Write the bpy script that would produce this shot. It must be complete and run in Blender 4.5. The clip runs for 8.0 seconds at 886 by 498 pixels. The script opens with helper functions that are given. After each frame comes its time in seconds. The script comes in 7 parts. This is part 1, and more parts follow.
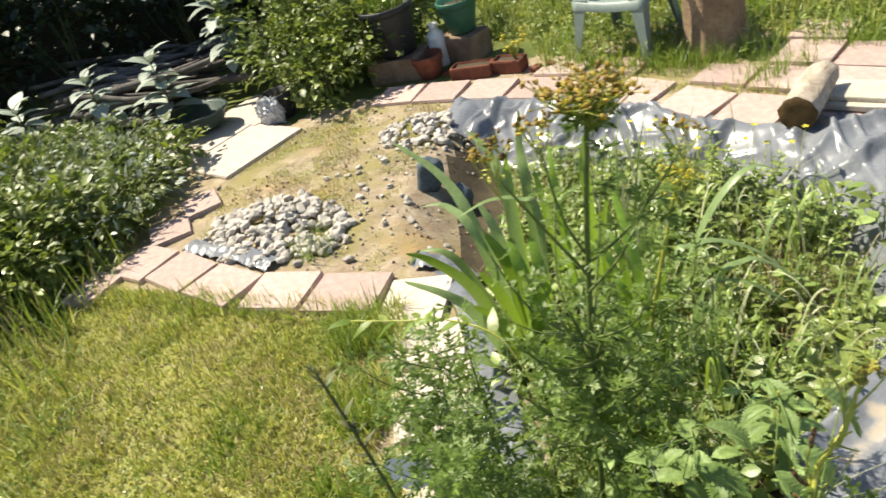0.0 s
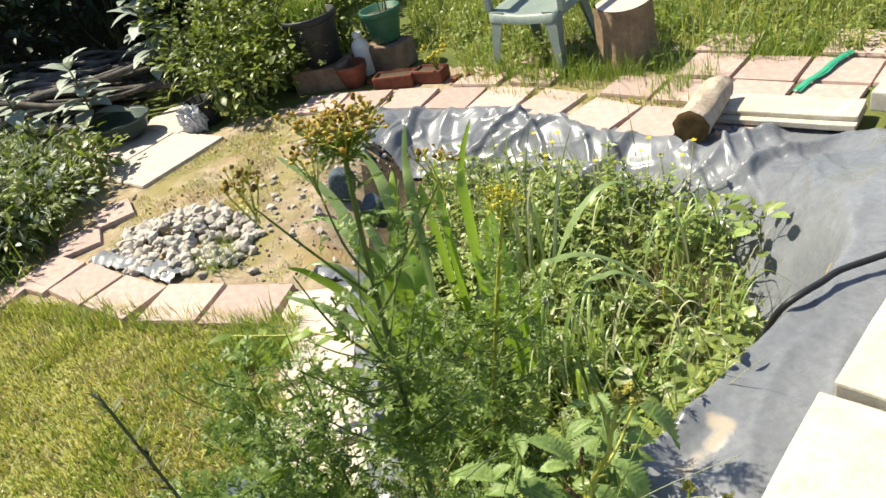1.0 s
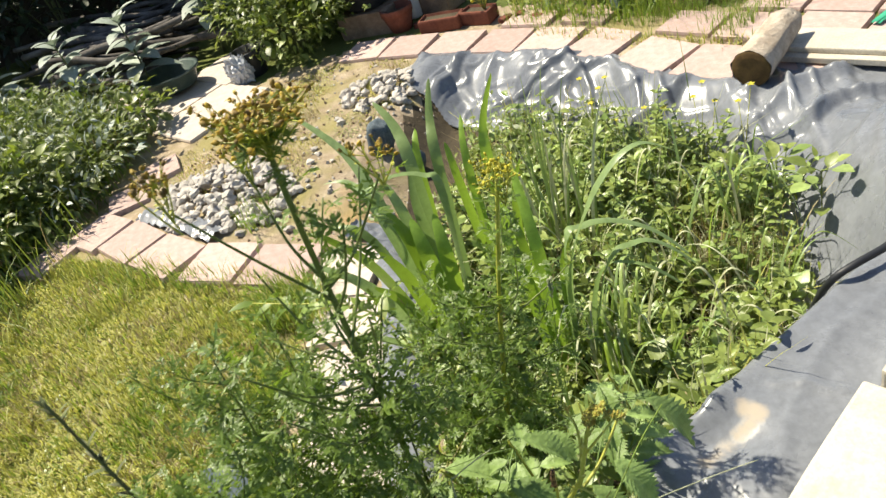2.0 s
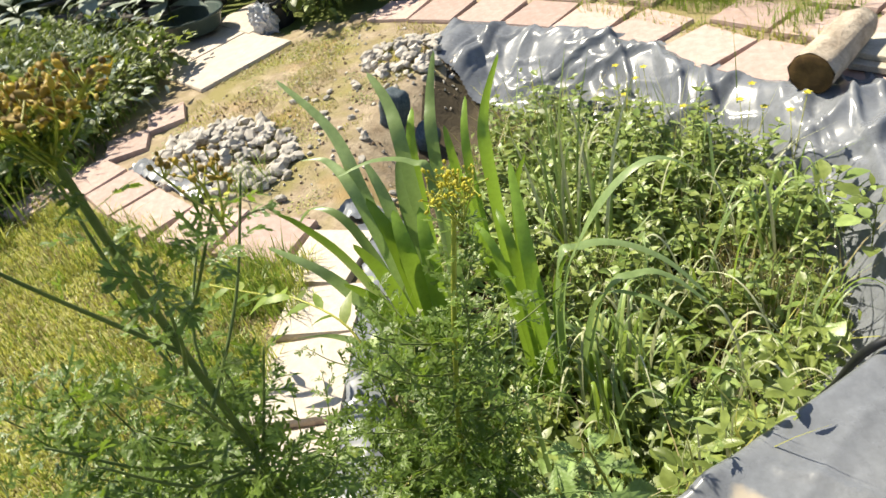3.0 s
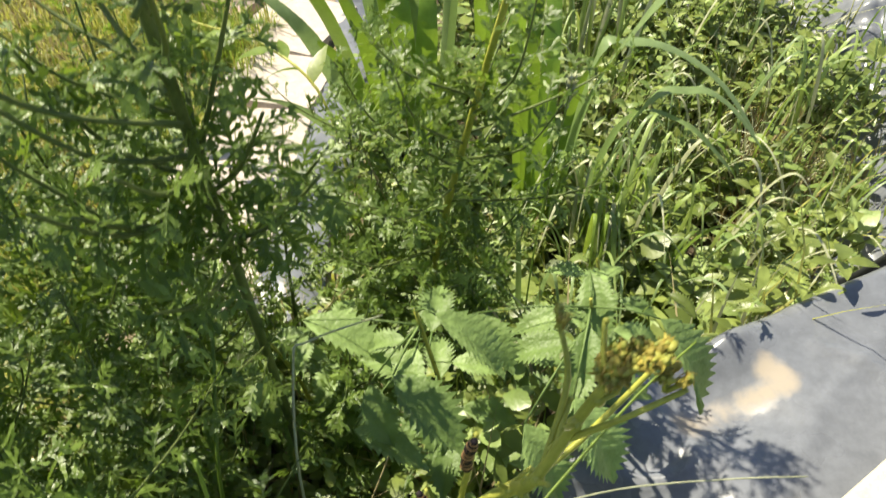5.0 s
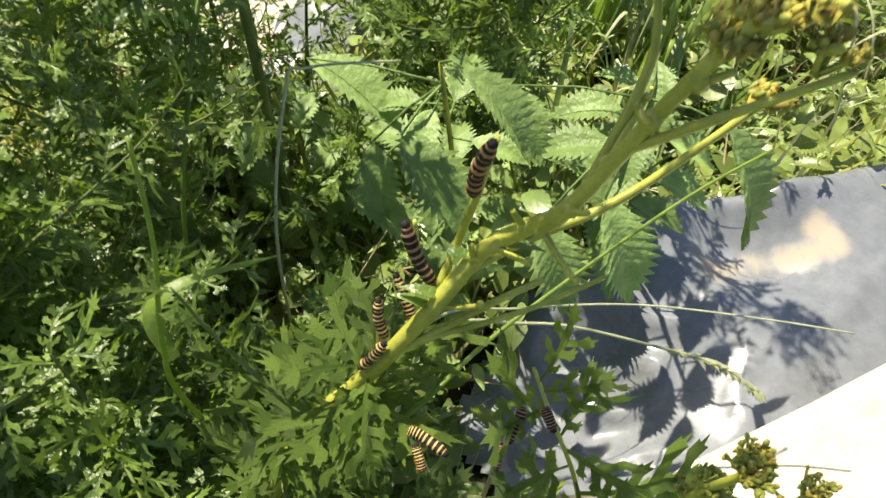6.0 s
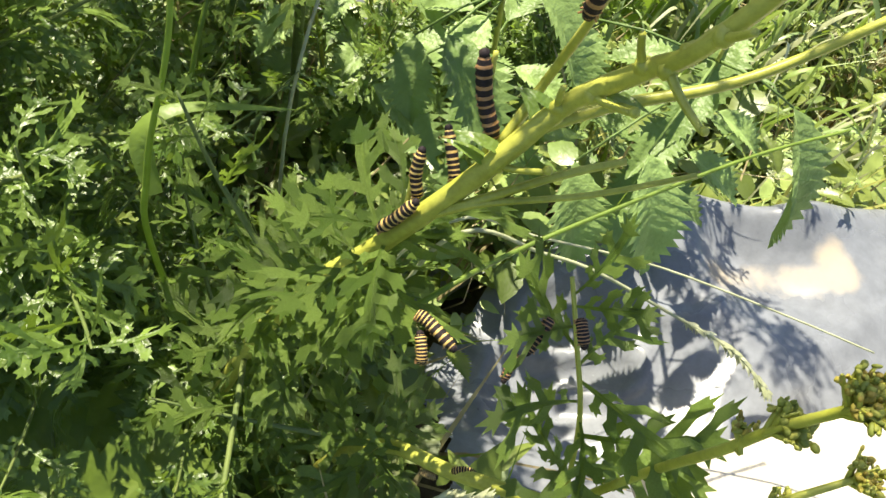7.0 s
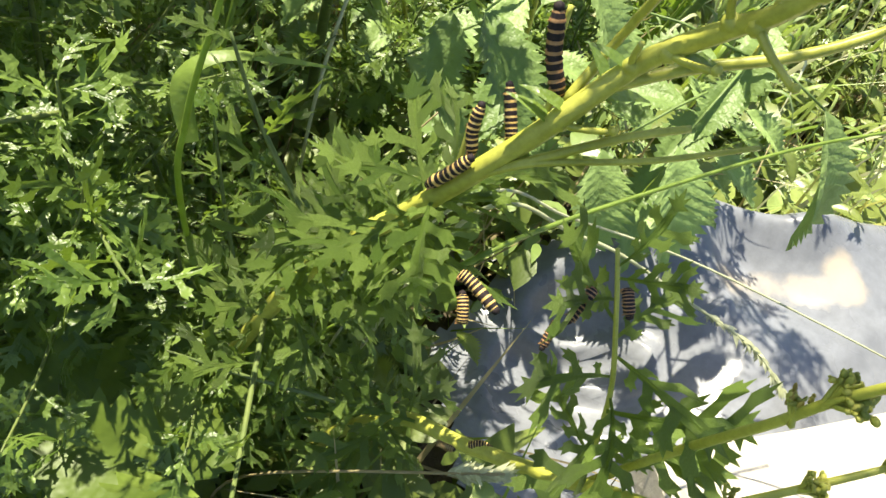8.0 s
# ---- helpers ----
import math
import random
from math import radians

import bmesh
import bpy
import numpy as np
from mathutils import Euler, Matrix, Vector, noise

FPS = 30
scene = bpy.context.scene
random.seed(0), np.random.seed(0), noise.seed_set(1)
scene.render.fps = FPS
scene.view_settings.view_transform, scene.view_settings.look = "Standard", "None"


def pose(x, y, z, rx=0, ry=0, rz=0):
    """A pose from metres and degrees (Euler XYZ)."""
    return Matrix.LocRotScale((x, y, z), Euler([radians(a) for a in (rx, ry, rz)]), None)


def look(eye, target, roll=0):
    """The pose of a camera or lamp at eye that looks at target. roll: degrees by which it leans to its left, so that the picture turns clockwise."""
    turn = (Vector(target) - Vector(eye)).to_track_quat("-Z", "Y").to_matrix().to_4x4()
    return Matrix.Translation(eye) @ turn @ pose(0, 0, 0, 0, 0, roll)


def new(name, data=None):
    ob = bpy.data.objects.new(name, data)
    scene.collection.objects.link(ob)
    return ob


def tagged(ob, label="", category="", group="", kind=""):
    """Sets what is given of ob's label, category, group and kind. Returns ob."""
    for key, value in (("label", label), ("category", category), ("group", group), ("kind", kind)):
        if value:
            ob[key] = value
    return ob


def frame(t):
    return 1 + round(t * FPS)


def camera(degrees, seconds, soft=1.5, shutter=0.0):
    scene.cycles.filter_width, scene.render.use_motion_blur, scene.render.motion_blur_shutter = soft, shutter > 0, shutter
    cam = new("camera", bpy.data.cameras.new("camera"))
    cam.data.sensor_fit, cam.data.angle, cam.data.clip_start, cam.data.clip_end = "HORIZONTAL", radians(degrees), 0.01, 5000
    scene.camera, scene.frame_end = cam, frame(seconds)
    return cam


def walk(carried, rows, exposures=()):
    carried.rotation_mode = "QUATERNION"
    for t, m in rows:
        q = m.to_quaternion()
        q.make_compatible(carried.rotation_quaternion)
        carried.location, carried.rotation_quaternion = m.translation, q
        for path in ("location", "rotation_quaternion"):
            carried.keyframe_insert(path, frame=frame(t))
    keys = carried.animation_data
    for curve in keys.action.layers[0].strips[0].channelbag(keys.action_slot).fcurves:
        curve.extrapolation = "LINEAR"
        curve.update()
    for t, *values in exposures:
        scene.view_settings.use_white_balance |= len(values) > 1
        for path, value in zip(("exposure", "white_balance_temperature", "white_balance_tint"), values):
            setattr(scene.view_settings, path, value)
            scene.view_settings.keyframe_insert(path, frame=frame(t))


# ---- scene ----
cam = camera(61.3, 8.0, soft=1.5, shutter=0.25)
PATH = [
    (0, (0.204, 0.288, 1.539), (0.01, 1.982, 0.494), -17.4),
    (0.5, (0.317, 0.301, 1.527), (0.247, 1.982, 0.445), -18.1),
    (1, (0.446, 0.271, 1.514), (0.35, 1.964, 0.453), -15.9),
    (1.5, (0.527, 0.278, 1.505), (0.237, 1.908, 0.382), -20.7),
    (1.7, (0.558, 0.312, 1.498), (0.249, 1.935, 0.371), -20.8),
    (2.8, (0.678, 0.628, 1.381), (0.246, 2.181, 0.198), -21.0),
    (3, (0.699, 0.662, 1.359), (0.259, 2.213, 0.175), -17.4),
    (3.5, (0.718, 0.713, 1.273), (0.223, 2.173, 0.0), -16.1),
    (4, (0.685, 0.759, 1.226), (0.229, 2.137, -0.15), -14.4),
    (4.2, (0.656, 0.773, 1.21), (0.232, 2.146, -0.181), -10.6),
    (5.3, (0.516, 0.773, 1.027), (0.283, 1.997, -0.537), 0.9),
    (5.5, (0.515, 0.78, 1.012), (0.275, 1.86, -0.654), 4.3),
    (6, (0.536, 0.787, 0.939), (0.309, 1.775, -0.785), 7.2),
    (6.5, (0.525, 0.772, 0.888), (0.34, 1.758, -0.842), 14.7),
    (7, (0.523, 0.759, 0.863), (0.387, 1.757, -0.865), 24.7),
    (7.5, (0.512, 0.752, 0.86), (0.398, 1.741, -0.875), 29.0),
    (8, (0.512, 0.737, 0.846), (0.4, 1.75, -0.875), 29.9),
]
walk(cam, [(t, look(eye, target, roll)) for t, eye, target, roll in PATH], ((0.0, 0.97), (4.0, 0.94), (5.5, 0.98), (6.5, 1.28), (8.0, 1.52)))

# ---- light: a clear summer sky, the sun high beyond the pond and to one side ----
SUN_ELEVATION, SUN_ROTATION = 57.0, -56.0
world = bpy.data.worlds.new("sky")
scene.world = world
world.use_nodes = True
wn = world.node_tree.nodes
sky = wn.new("ShaderNodeTexSky")
sky.sky_type = "NISHITA"
sky.sun_disc = False
sky.sun_elevation = radians(SUN_ELEVATION)
sky.sun_rotation = radians(SUN_ROTATION)
world.node_tree.links.new(sky.outputs[0], wn["Background"].inputs[0])
wn["Background"].inputs[1].default_value = 0.074
sun_data = bpy.data.lights.new("sun", "SUN")
sun_data.energy, sun_data.angle, sun_data.color = 5.0, radians(0.55), (1.0, 0.92, 0.73)
sun_lamp = new("sun", sun_data)
ce = math.cos(radians(SUN_ELEVATION))
to_sun = Vector((math.sin(radians(SUN_ROTATION)) * ce, math.cos(radians(SUN_ROTATION)) * ce, math.sin(radians(SUN_ELEVATION))))
sun_lamp.matrix_world = Matrix.Translation((0, 0, 6)) @ to_sun.to_track_quat("Z", "Y").to_matrix().to_4x4()


# ---- materials ----
class Nodes:
    def __init__(self, name):
        self.m = bpy.data.materials.new(name)
        self.m.use_nodes = True
        self.t = self.m.node_tree
        self.b = self.t.nodes["Principled BSDF"]

    def add(self, kind, **sets):
        n = self.t.nodes.new(kind)
        for k, v in sets.items():
            if k in n.inputs:
                n.inputs[k].default_value = v
        return n

    def link(self, a, b):
        self.t.links.new(a, b)

    def coords(self):
        return self.add("ShaderNodeTexCoord").outputs["Object"]

    def noise(self, scale, detail=4.0, rough=0.6, vector=None):
        n = self.add("ShaderNodeTexNoise")
        n.inputs["Scale"].default_value = scale
        n.inputs["Detail"].default_value = detail
        n.inputs["Roughness"].default_value = rough
        self.link(vector or self.coords(), n.inputs["Vector"])
        return n.outputs["Fac"]

    def ramp(self, fac, *stops):
        n = self.add("ShaderNodeValToRGB")
        e = n.color_ramp.elements
        while len(e) < len(stops):
            e.new(0.5)
        for el, (p, c) in zip(e, stops):
            el.position = p
            el.color = (*c, 1) if len(c) == 3 else c
        self.link(fac, n.inputs[0])
        return n.outputs[0]

    def mix(self, fac, a, b, blend="MIX"):
        n = self.add("ShaderNodeMix")
        n.data_type, n.blend_type = "RGBA", blend
        for v, s in ((fac, n.inputs[0]), (a, n.inputs[6]), (b, n.inputs[7])):
            if isinstance(v, (int, float)):
                s.default_value = v
            elif isinstance(v, tuple):
                s.default_value = (*v, 1)
            else:
                self.link(v, s)
        return n.outputs[2]

    def bump(self, height, strength, distance):
        n = self.add("ShaderNodeBump")
        n.inputs["Strength"].default_value = strength
        n.inputs["Distance"].default_value = distance
        self.link(height, n.inputs["Height"])
        self.link(n.outputs[0], self.b.inputs["Normal"])

    def base(self, color, rough=0.7, spec=0.4):
        if isinstance(color, tuple):
            self.b.inputs["Base Color"].default_value = (*color, 1)
        else:
            self.link(color, self.b.inputs["Base Color"])
        self.b.inputs["Roughness"].default_value = rough
        self.b.inputs["Specular IOR Level"].default_value = spec


def leaf_material(name, dark, light, through_colour, rough=0.45, share=0.35, veins=0.0, spec=0.5):
    """A leaf that shines on its face and lets sunlight through; every leaf differs a little."""
    n = Nodes(name)
    geo = n.add("ShaderNodeNewGeometry").outputs["Random Per Island"]
    obj = n.add("ShaderNodeObjectInfo").outputs["Random"]
    add = n.add("ShaderNodeMath")
    n.link(geo, add.inputs[0])
    n.link(obj, add.inputs[1])
    fract = n.add("ShaderNodeMath")
    fract.operation = "FRACT"
    n.link(add.outputs[0], fract.inputs[0])
    tone = n.ramp(fract.outputs[0], (0.0, dark), (0.75, light), (1.0, tuple(min(1, c * 1.35) for c in light)))
    blot = n.noise(60.0, 3.0)
    col = n.mix(n.ramp(blot, (0.35, (0, 0, 0)), (0.75, (0.6, 0.6, 0.6))), tone, tuple(0.6 * c for c in dark))
    n.base(col, rough, spec)
    n.bump(n.noise(220.0 if not veins else veins, 2.0), 0.7 if veins else 0.25, 0.003 if veins else 0.002)
    trans = n.add("ShaderNodeBsdfTranslucent")
    n.link(n.mix(0.5, tone, through_colour), trans.inputs["Color"])
    mix = n.add("ShaderNodeMixShader")
    mix.inputs[0].default_value = share
    n.link(n.b.outputs[0], mix.inputs[1])
    n.link(trans.outputs[0], mix.inputs[2])
    n.link(mix.outputs[0], n.t.nodes["Material Output"].inputs["Surface"])
    return n.m


def surface(name, stops, scale, rough=0.8, spec=0.3, fine=None, bump=(0.4, 0.005), random_tone=0.0, stains=None, more=None):
    """A plain surface: a ramp over noise at one scale, finer grain, stains, relief."""
    n = Nodes(name)
    col = n.ramp(n.noise(scale, 6.0), *stops)
    grain = n.noise(fine or scale * 9, 5.0, 0.7)
    col = n.mix(0.45, col, n.ramp(grain, (0.3, (0.35, 0.35, 0.35)), (0.7, (0.75, 0.75, 0.75))), "OVERLAY")
    for patch in (stains, more):
        if not patch:
            continue
        s_scale, s_col, s_lo, s_hi = patch
        col = n.mix(n.ramp(n.noise(s_scale, 5.0), (s_lo, (0, 0, 0)), (s_hi, (1, 1, 1))), col, s_col)
    if random_tone:
        r = n.add("ShaderNodeObjectInfo").outputs["Random"]
        col = n.mix(1.0, col, n.ramp(r, (0.0, (1 - random_tone,) * 3), (1.0, (1, 1, 1))), "MULTIPLY")
    n.base(col, rough, spec)
    n.bump(grain, *bump)
    return n.m


M = {}
M["ragwort"] = leaf_material("ragwort_leaf", (0.06, 0.11, 0.016), (0.175, 0.25, 0.05), (0.34, 0.5, 0.03), 0.38, 0.36, veins=170.0)
M["blue_leaf"] = leaf_material("blue_grey_leaf", (0.1, 0.125, 0.15), (0.17, 0.2, 0.23), (0.1, 0.13, 0.14), 0.85, 0.1, spec=0.1)
M["pond_light"] = leaf_material("light_pond_leaf", (0.18, 0.26, 0.065), (0.33, 0.42, 0.135), (0.42, 0.54, 0.08), 0.36, 0.3)
M["hogweed"] = leaf_material("hogweed_leaf", (0.09, 0.14, 0.018), (0.165, 0.225, 0.035), (0.28, 0.4, 0.02), 0.46, 0.3, veins=60.0, spec=0.3)
M["ragwort_stem"] = surface("ragwort_stem", ((0.3, (0.26, 0.27, 0.03)), (0.7, (0.44, 0.44, 0.085))), 30, 0.42, 0.4, bump=(0.2, 0.001))
M["dark_stem"] = surface("brown_green_stem", ((0.3, (0.07, 0.06, 0.035)), (0.7, (0.12, 0.15, 0.05))), 40, 0.6, 0.3, bump=(0.2, 0.001))
M["ragwort_stem_old"] = surface("old_ragwort_stem", ((0.3, (0.07, 0.105, 0.03)), (0.7, (0.15, 0.18, 0.05))), 30, 0.55, 0.35, bump=(0.2, 0.001))
M["bud"] = leaf_material("flower_bud", (0.3, 0.19, 0.02), (0.52, 0.36, 0.04), (0.5, 0.36, 0.02), 0.6, 0.2)
M["bud_brown"] = leaf_material("spent_bud", (0.13, 0.075, 0.02), (0.3, 0.2, 0.04), (0.3, 0.2, 0.02), 0.7, 0.15)
M["bud_green"] = leaf_material("green_bud", (0.24, 0.28, 0.04), (0.46, 0.44, 0.08), (0.4, 0.4, 0.03), 0.6, 0.2)
M["bud_olive"] = leaf_material("olive_bud", (0.26, 0.2, 0.03), (0.46, 0.38, 0.06), (0.4, 0.34, 0.03), 0.65, 0.2)
M["yellow"] = leaf_material("yellow_petal", (0.4, 0.36, 0.02), (0.62, 0.54, 0.04), (0.6, 0.55, 0.03), 0.6, 0.25)
M["nettle"] = leaf_material("nettle_leaf", (0.13, 0.205, 0.055), (0.25, 0.35, 0.115), (0.33, 0.48, 0.05), 0.46, 0.3, veins=140.0, spec=0.35)
M["iris"] = leaf_material("iris_blade", (0.13, 0.23, 0.03), (0.22, 0.35, 0.05), (0.42, 0.6, 0.04), 0.36, 0.4)
# paler iris tone: sky sheen on the upper blade faces put into the colour
M["iris_pale"] = leaf_material("iris_blade_pale_sheen", (0.2, 0.28, 0.1), (0.3, 0.4, 0.17), (0.3, 0.45, 0.1), 0.35, 0.35)
M["weed"] = leaf_material("pond_weed_leaf", (0.115, 0.155, 0.03), (0.26, 0.315, 0.08), (0.4, 0.47, 0.05), 0.38, 0.28)
M["straw"] = leaf_material("dry_grass", (0.25, 0.2, 0.09), (0.45, 0.38, 0.2), (0.4, 0.32, 0.12), 0.6, 0.25)
M["pale_straw"] = leaf_material("pale_grass_stalk", (0.36, 0.38, 0.2), (0.55, 0.56, 0.36), (0.5, 0.5, 0.25), 0.5, 0.25)
M["grass"] = leaf_material("lawn_blade", (0.28, 0.29, 0.055), (0.5, 0.49, 0.14), (0.55, 0.54, 0.08), 0.5, 0.4)
M["grass_lush"] = leaf_material("lush_grass_blade", (0.1, 0.17, 0.02), (0.22, 0.31, 0.05), (0.36, 0.48, 0.04), 0.45, 0.4)
M["shrub"] = leaf_material("shrub_leaf", (0.055, 0.08, 0.02), (0.165, 0.2, 0.05), (0.18, 0.3, 0.03), 0.45, 0.3)
M["shrub_light"] = leaf_material("light_shrub_leaf", (0.085, 0.125, 0.02), (0.2, 0.25, 0.045), (0.32, 0.42, 0.03), 0.45, 0.35)
M["silver"] = leaf_material("silver_leaf", (0.18, 0.22, 0.18), (0.37, 0.42, 0.36), (0.22, 0.3, 0.15), 0.55, 0.2)
# near-black green: the hedge's deep shade is put into the leaf colour
M["hedge"] = leaf_material("hedge_leaf_shaded", (0.012, 0.022, 0.01), (0.03, 0.05, 0.02), (0.05, 0.09, 0.02), 0.5, 0.15)
M["slab"] = surface("sandstone_paving", ((0.25, (0.4, 0.285, 0.245)), (0.55, (0.5, 0.37, 0.33)), (0.8, (0.58, 0.465, 0.43))), 7, 0.85, 0.25, 90, (0.5, 0.004), 0.25, (16, (0.3, 0.25, 0.2), 0.62, 0.78))
M["slab_pale"] = surface("pale_paving", ((0.25, (0.46, 0.385, 0.325)), (0.7, (0.6, 0.525, 0.46))), 9, 0.85, 0.25, 90, (0.5, 0.004), 0.15, (14, (0.34, 0.28, 0.2), 0.6, 0.8))
M["cream_stone"] = surface("cream_cast_stone", ((0.3, (0.42, 0.375, 0.3)), (0.7, (0.56, 0.515, 0.43))), 8, 0.85, 0.25, 120, (0.5, 0.003), 0.1, (14, (0.42, 0.375, 0.29), 0.55, 0.74))
M["stone"] = surface("limestone_cobble", ((0.3, (0.42, 0.375, 0.325)), (0.7, (0.64, 0.595, 0.54))), 18, 0.85, 0.25, 150, (0.5, 0.003), 0.4)
M["soil"] = surface("dry_soil", ((0.3, (0.22, 0.165, 0.11)), (0.7, (0.44, 0.36, 0.26))), 11, 0.95, 0.15, 80, (0.9, 0.012), 0, (3.2, (0.27, 0.235, 0.1), 0.46, 0.64), (2.3, (0.36, 0.25, 0.12), 0.56, 0.7))
M["mud"] = surface("pond_mud", ((0.3, (0.035, 0.026, 0.016)), (0.7, (0.09, 0.07, 0.04))), 9, 0.85, 0.3, 70, (0.9, 0.01))
M["thatch"] = surface("lawn_thatch", ((0.3, (0.24, 0.245, 0.075)), (0.7, (0.38, 0.36, 0.13))), 2.2, 0.95, 0.15, 90, (0.9, 0.012), 0, (5.0, (0.27, 0.24, 0.1), 0.55, 0.75))
M["turf"] = surface("rough_turf", ((0.3, (0.075, 0.1, 0.025)), (0.7, (0.15, 0.17, 0.05))), 1.6, 0.95, 0.15, 70, (0.9, 0.015), 0, (0.7, (0.17, 0.165, 0.06), 0.5, 0.72))
M["sheet_grey"] = surface("grey_sheet", ((0.3, (0.26, 0.27, 0.29)), (0.7, (0.46, 0.47, 0.5))), 9, 0.35, 0.5, 60, (0.2, 0.002))
M["bark"] = surface("grey_bark", ((0.3, (0.32, 0.26, 0.2)), (0.7, (0.56, 0.48, 0.39))), 14, 0.95, 0.15, 60, (1.0, 0.012))
M["stump_bark"] = surface("brown_stump_bark", ((0.3, (0.18, 0.125, 0.08)), (0.7, (0.36, 0.26, 0.17))), 10, 0.95, 0.15, 60, (1.0, 0.012))
M["cut"] = surface("dark_end_grain", ((0.3, (0.06, 0.036, 0.016)), (0.7, (0.13, 0.08, 0.03))), 25, 0.85, 0.2)
M["chair"] = surface("pale_green_plastic", ((0.3, (0.16, 0.2, 0.18)), (0.7, (0.2, 0.245, 0.22))), 5, 0.45, 0.45, 60, (0.1, 0.001))
M["black_pot"] = surface("black_plastic", ((0.3, (0.012, 0.013, 0.016)), (0.7, (0.025, 0.026, 0.03))), 8, 0.5, 0.4, 60, (0.1, 0.001))
M["green_pot"] = surface("green_plastic", ((0.3, (0.02, 0.085, 0.05)), (0.7, (0.035, 0.12, 0.075))), 8, 0.5, 0.4, 60, (0.1, 0.001))
M["terracotta"] = surface("terracotta", ((0.3, (0.1, 0.036, 0.024)), (0.7, (0.21, 0.075, 0.045))), 12, 0.85, 0.2, 80, (0.3, 0.002))
M["white_plastic"] = surface("white_plastic", ((0.3, (0.6, 0.6, 0.57)), (0.7, (0.75, 0.75, 0.72))), 8, 0.45, 0.4, 60, (0.1, 0.001))
M["brick"] = surface("old_block", ((0.3, (0.13, 0.09, 0.06)), (0.7, (0.25, 0.18, 0.125))), 12, 0.95, 0.15, 80, (0.6, 0.005))
M["teal"] = surface("green_netting", ((0.3, (0.015, 0.2, 0.11)), (0.7, (0.05, 0.34, 0.2))), 20, 0.5, 0.4, 200, (0.4, 0.003))
M["basin"] = surface("dark_green_basin", ((0.3, (0.03, 0.05, 0.045)), (0.7, (0.06, 0.085, 0.075))), 8, 0.4, 0.4, 60, (0.1, 0.001))
M["rock_blue"] = surface("blue_grey_rock", ((0.3, (0.03, 0.05, 0.065)), (0.7, (0.12, 0.155, 0.18))), 14, 0.6, 0.4, 80, (0.6, 0.006))
M["weathered"] = surface("weathered_timber", ((0.3, (0.035, 0.03, 0.027)), (0.7, (0.17, 0.155, 0.14))), 6, 0.9, 0.2, 60, (0.6, 0.006))
M["fence"] = surface("dark_fence_board", ((0.3, (0.03, 0.024, 0.018)), (0.7, (0.06, 0.05, 0.04))), 6, 0.9, 0.2, 60, (0.6, 0.006))
M["black_band"] = surface("black_larva_skin", ((0.3, (0.012, 0.01, 0.012)), (0.7, (0.03, 0.02, 0.02))), 400, 0.7, 0.2, bump=(0.3, 0.0004))
M["orange_band"] = surface("orange_larva_skin", ((0.3, (0.5, 0.3, 0.07)), (0.7, (0.64, 0.46, 0.17))), 400, 0.55, 0.4, bump=(0.3, 0.0004))
M["red_skin"] = surface("reddish_larva_skin", ((0.3, (0.26, 0.13, 0.05)), (0.7, (0.4, 0.23, 0.1))), 400, 0.55, 0.4, bump=(0.3, 0.0004))


def liner_material():
    """Black pond sheeting, dusty and weathered to grey, with dried silt in the hollows near its torn edge."""
    n = Nodes("pond_liner_sheet")
    col = n.ramp(n.noise(2.6, 6.0), (0.3, (0.12, 0.128, 0.145)), (0.7, (0.19, 0.2, 0.22)))
    col = n.mix(0.5, col, n.ramp(n.noise(45.0, 5.0, 0.7), (0.3, (0.35, 0.35, 0.35)), (0.7, (0.7, 0.7, 0.7))), "OVERLAY")
    # silt: a curved band of dried mud on the turned-over corner
    near = None
    for spot in [(0.735 + 0.0137 * i, 1.295 + 0.0072 * i + 0.0001 * i * i, 0.205) for i in range(11)] + [(0.862, 1.385, 0.21), (0.845, 1.395, 0.21)]:
        vec = n.add("ShaderNodeVectorMath")
        vec.operation = "DISTANCE"
        n.link(n.coords(), vec.inputs[0])
        vec.inputs[1].default_value = spot
        if near is not None:
            least = n.add("ShaderNodeMath")
            least.operation = "MINIMUM"
            n.link(near, least.inputs[0])
            n.link(vec.outputs["Value"], least.inputs[1])
            near = least.outputs[0]
        else:
            near = vec.outputs["Value"]
    wob = n.add("ShaderNodeMath")
    wob.operation = "MULTIPLY_ADD"
    n.link(n.noise(22.0, 4.0), wob.inputs[0])
    wob.inputs[1].default_value = 0.045
    n.link(near, wob.inputs[2])
    silt = n.ramp(wob.outputs[0], (0.03, (0.85, 0.85, 0.85)), (0.046, (0, 0, 0)))
    col = n.mix(silt, col, (0.36, 0.305, 0.235))
    n.base(col, 0.36, 0.48)
    rough = n.ramp(n.noise(9.0, 4.0), (0.3, (0.22, 0.22, 0.22)), (0.7, (0.36, 0.36, 0.36)))
    n.link(n.mix(silt, rough, (0.9, 0.9, 0.9)), n.b.inputs["Roughness"])
    n.bump(n.noise(30.0, 4.0, 0.5), 0.14, 0.004)
    return n.m


M["liner"] = liner_material()


# ---- building helpers ----
def part(name, bm, material, parent, label="", smooth=True):
    """Links a bmesh as one mesh object under a thing or under a part."""
    me = bpy.data.meshes.new(name)
    bm.to_mesh(me)
    bm.free()
    return dress(name, me, [material], parent, label, smooth)


def dress(name, me, materials, parent=None, label="", smooth=True):
    for m in materials:
        me.materials.append(m)
    if smooth:
        me.polygons.foreach_set("use_smooth", [True] * len(me.polygons))
    ob = new(name, me)
    if parent:
        ob.parent = parent
    if label:
        ob["label"] = label
    return ob


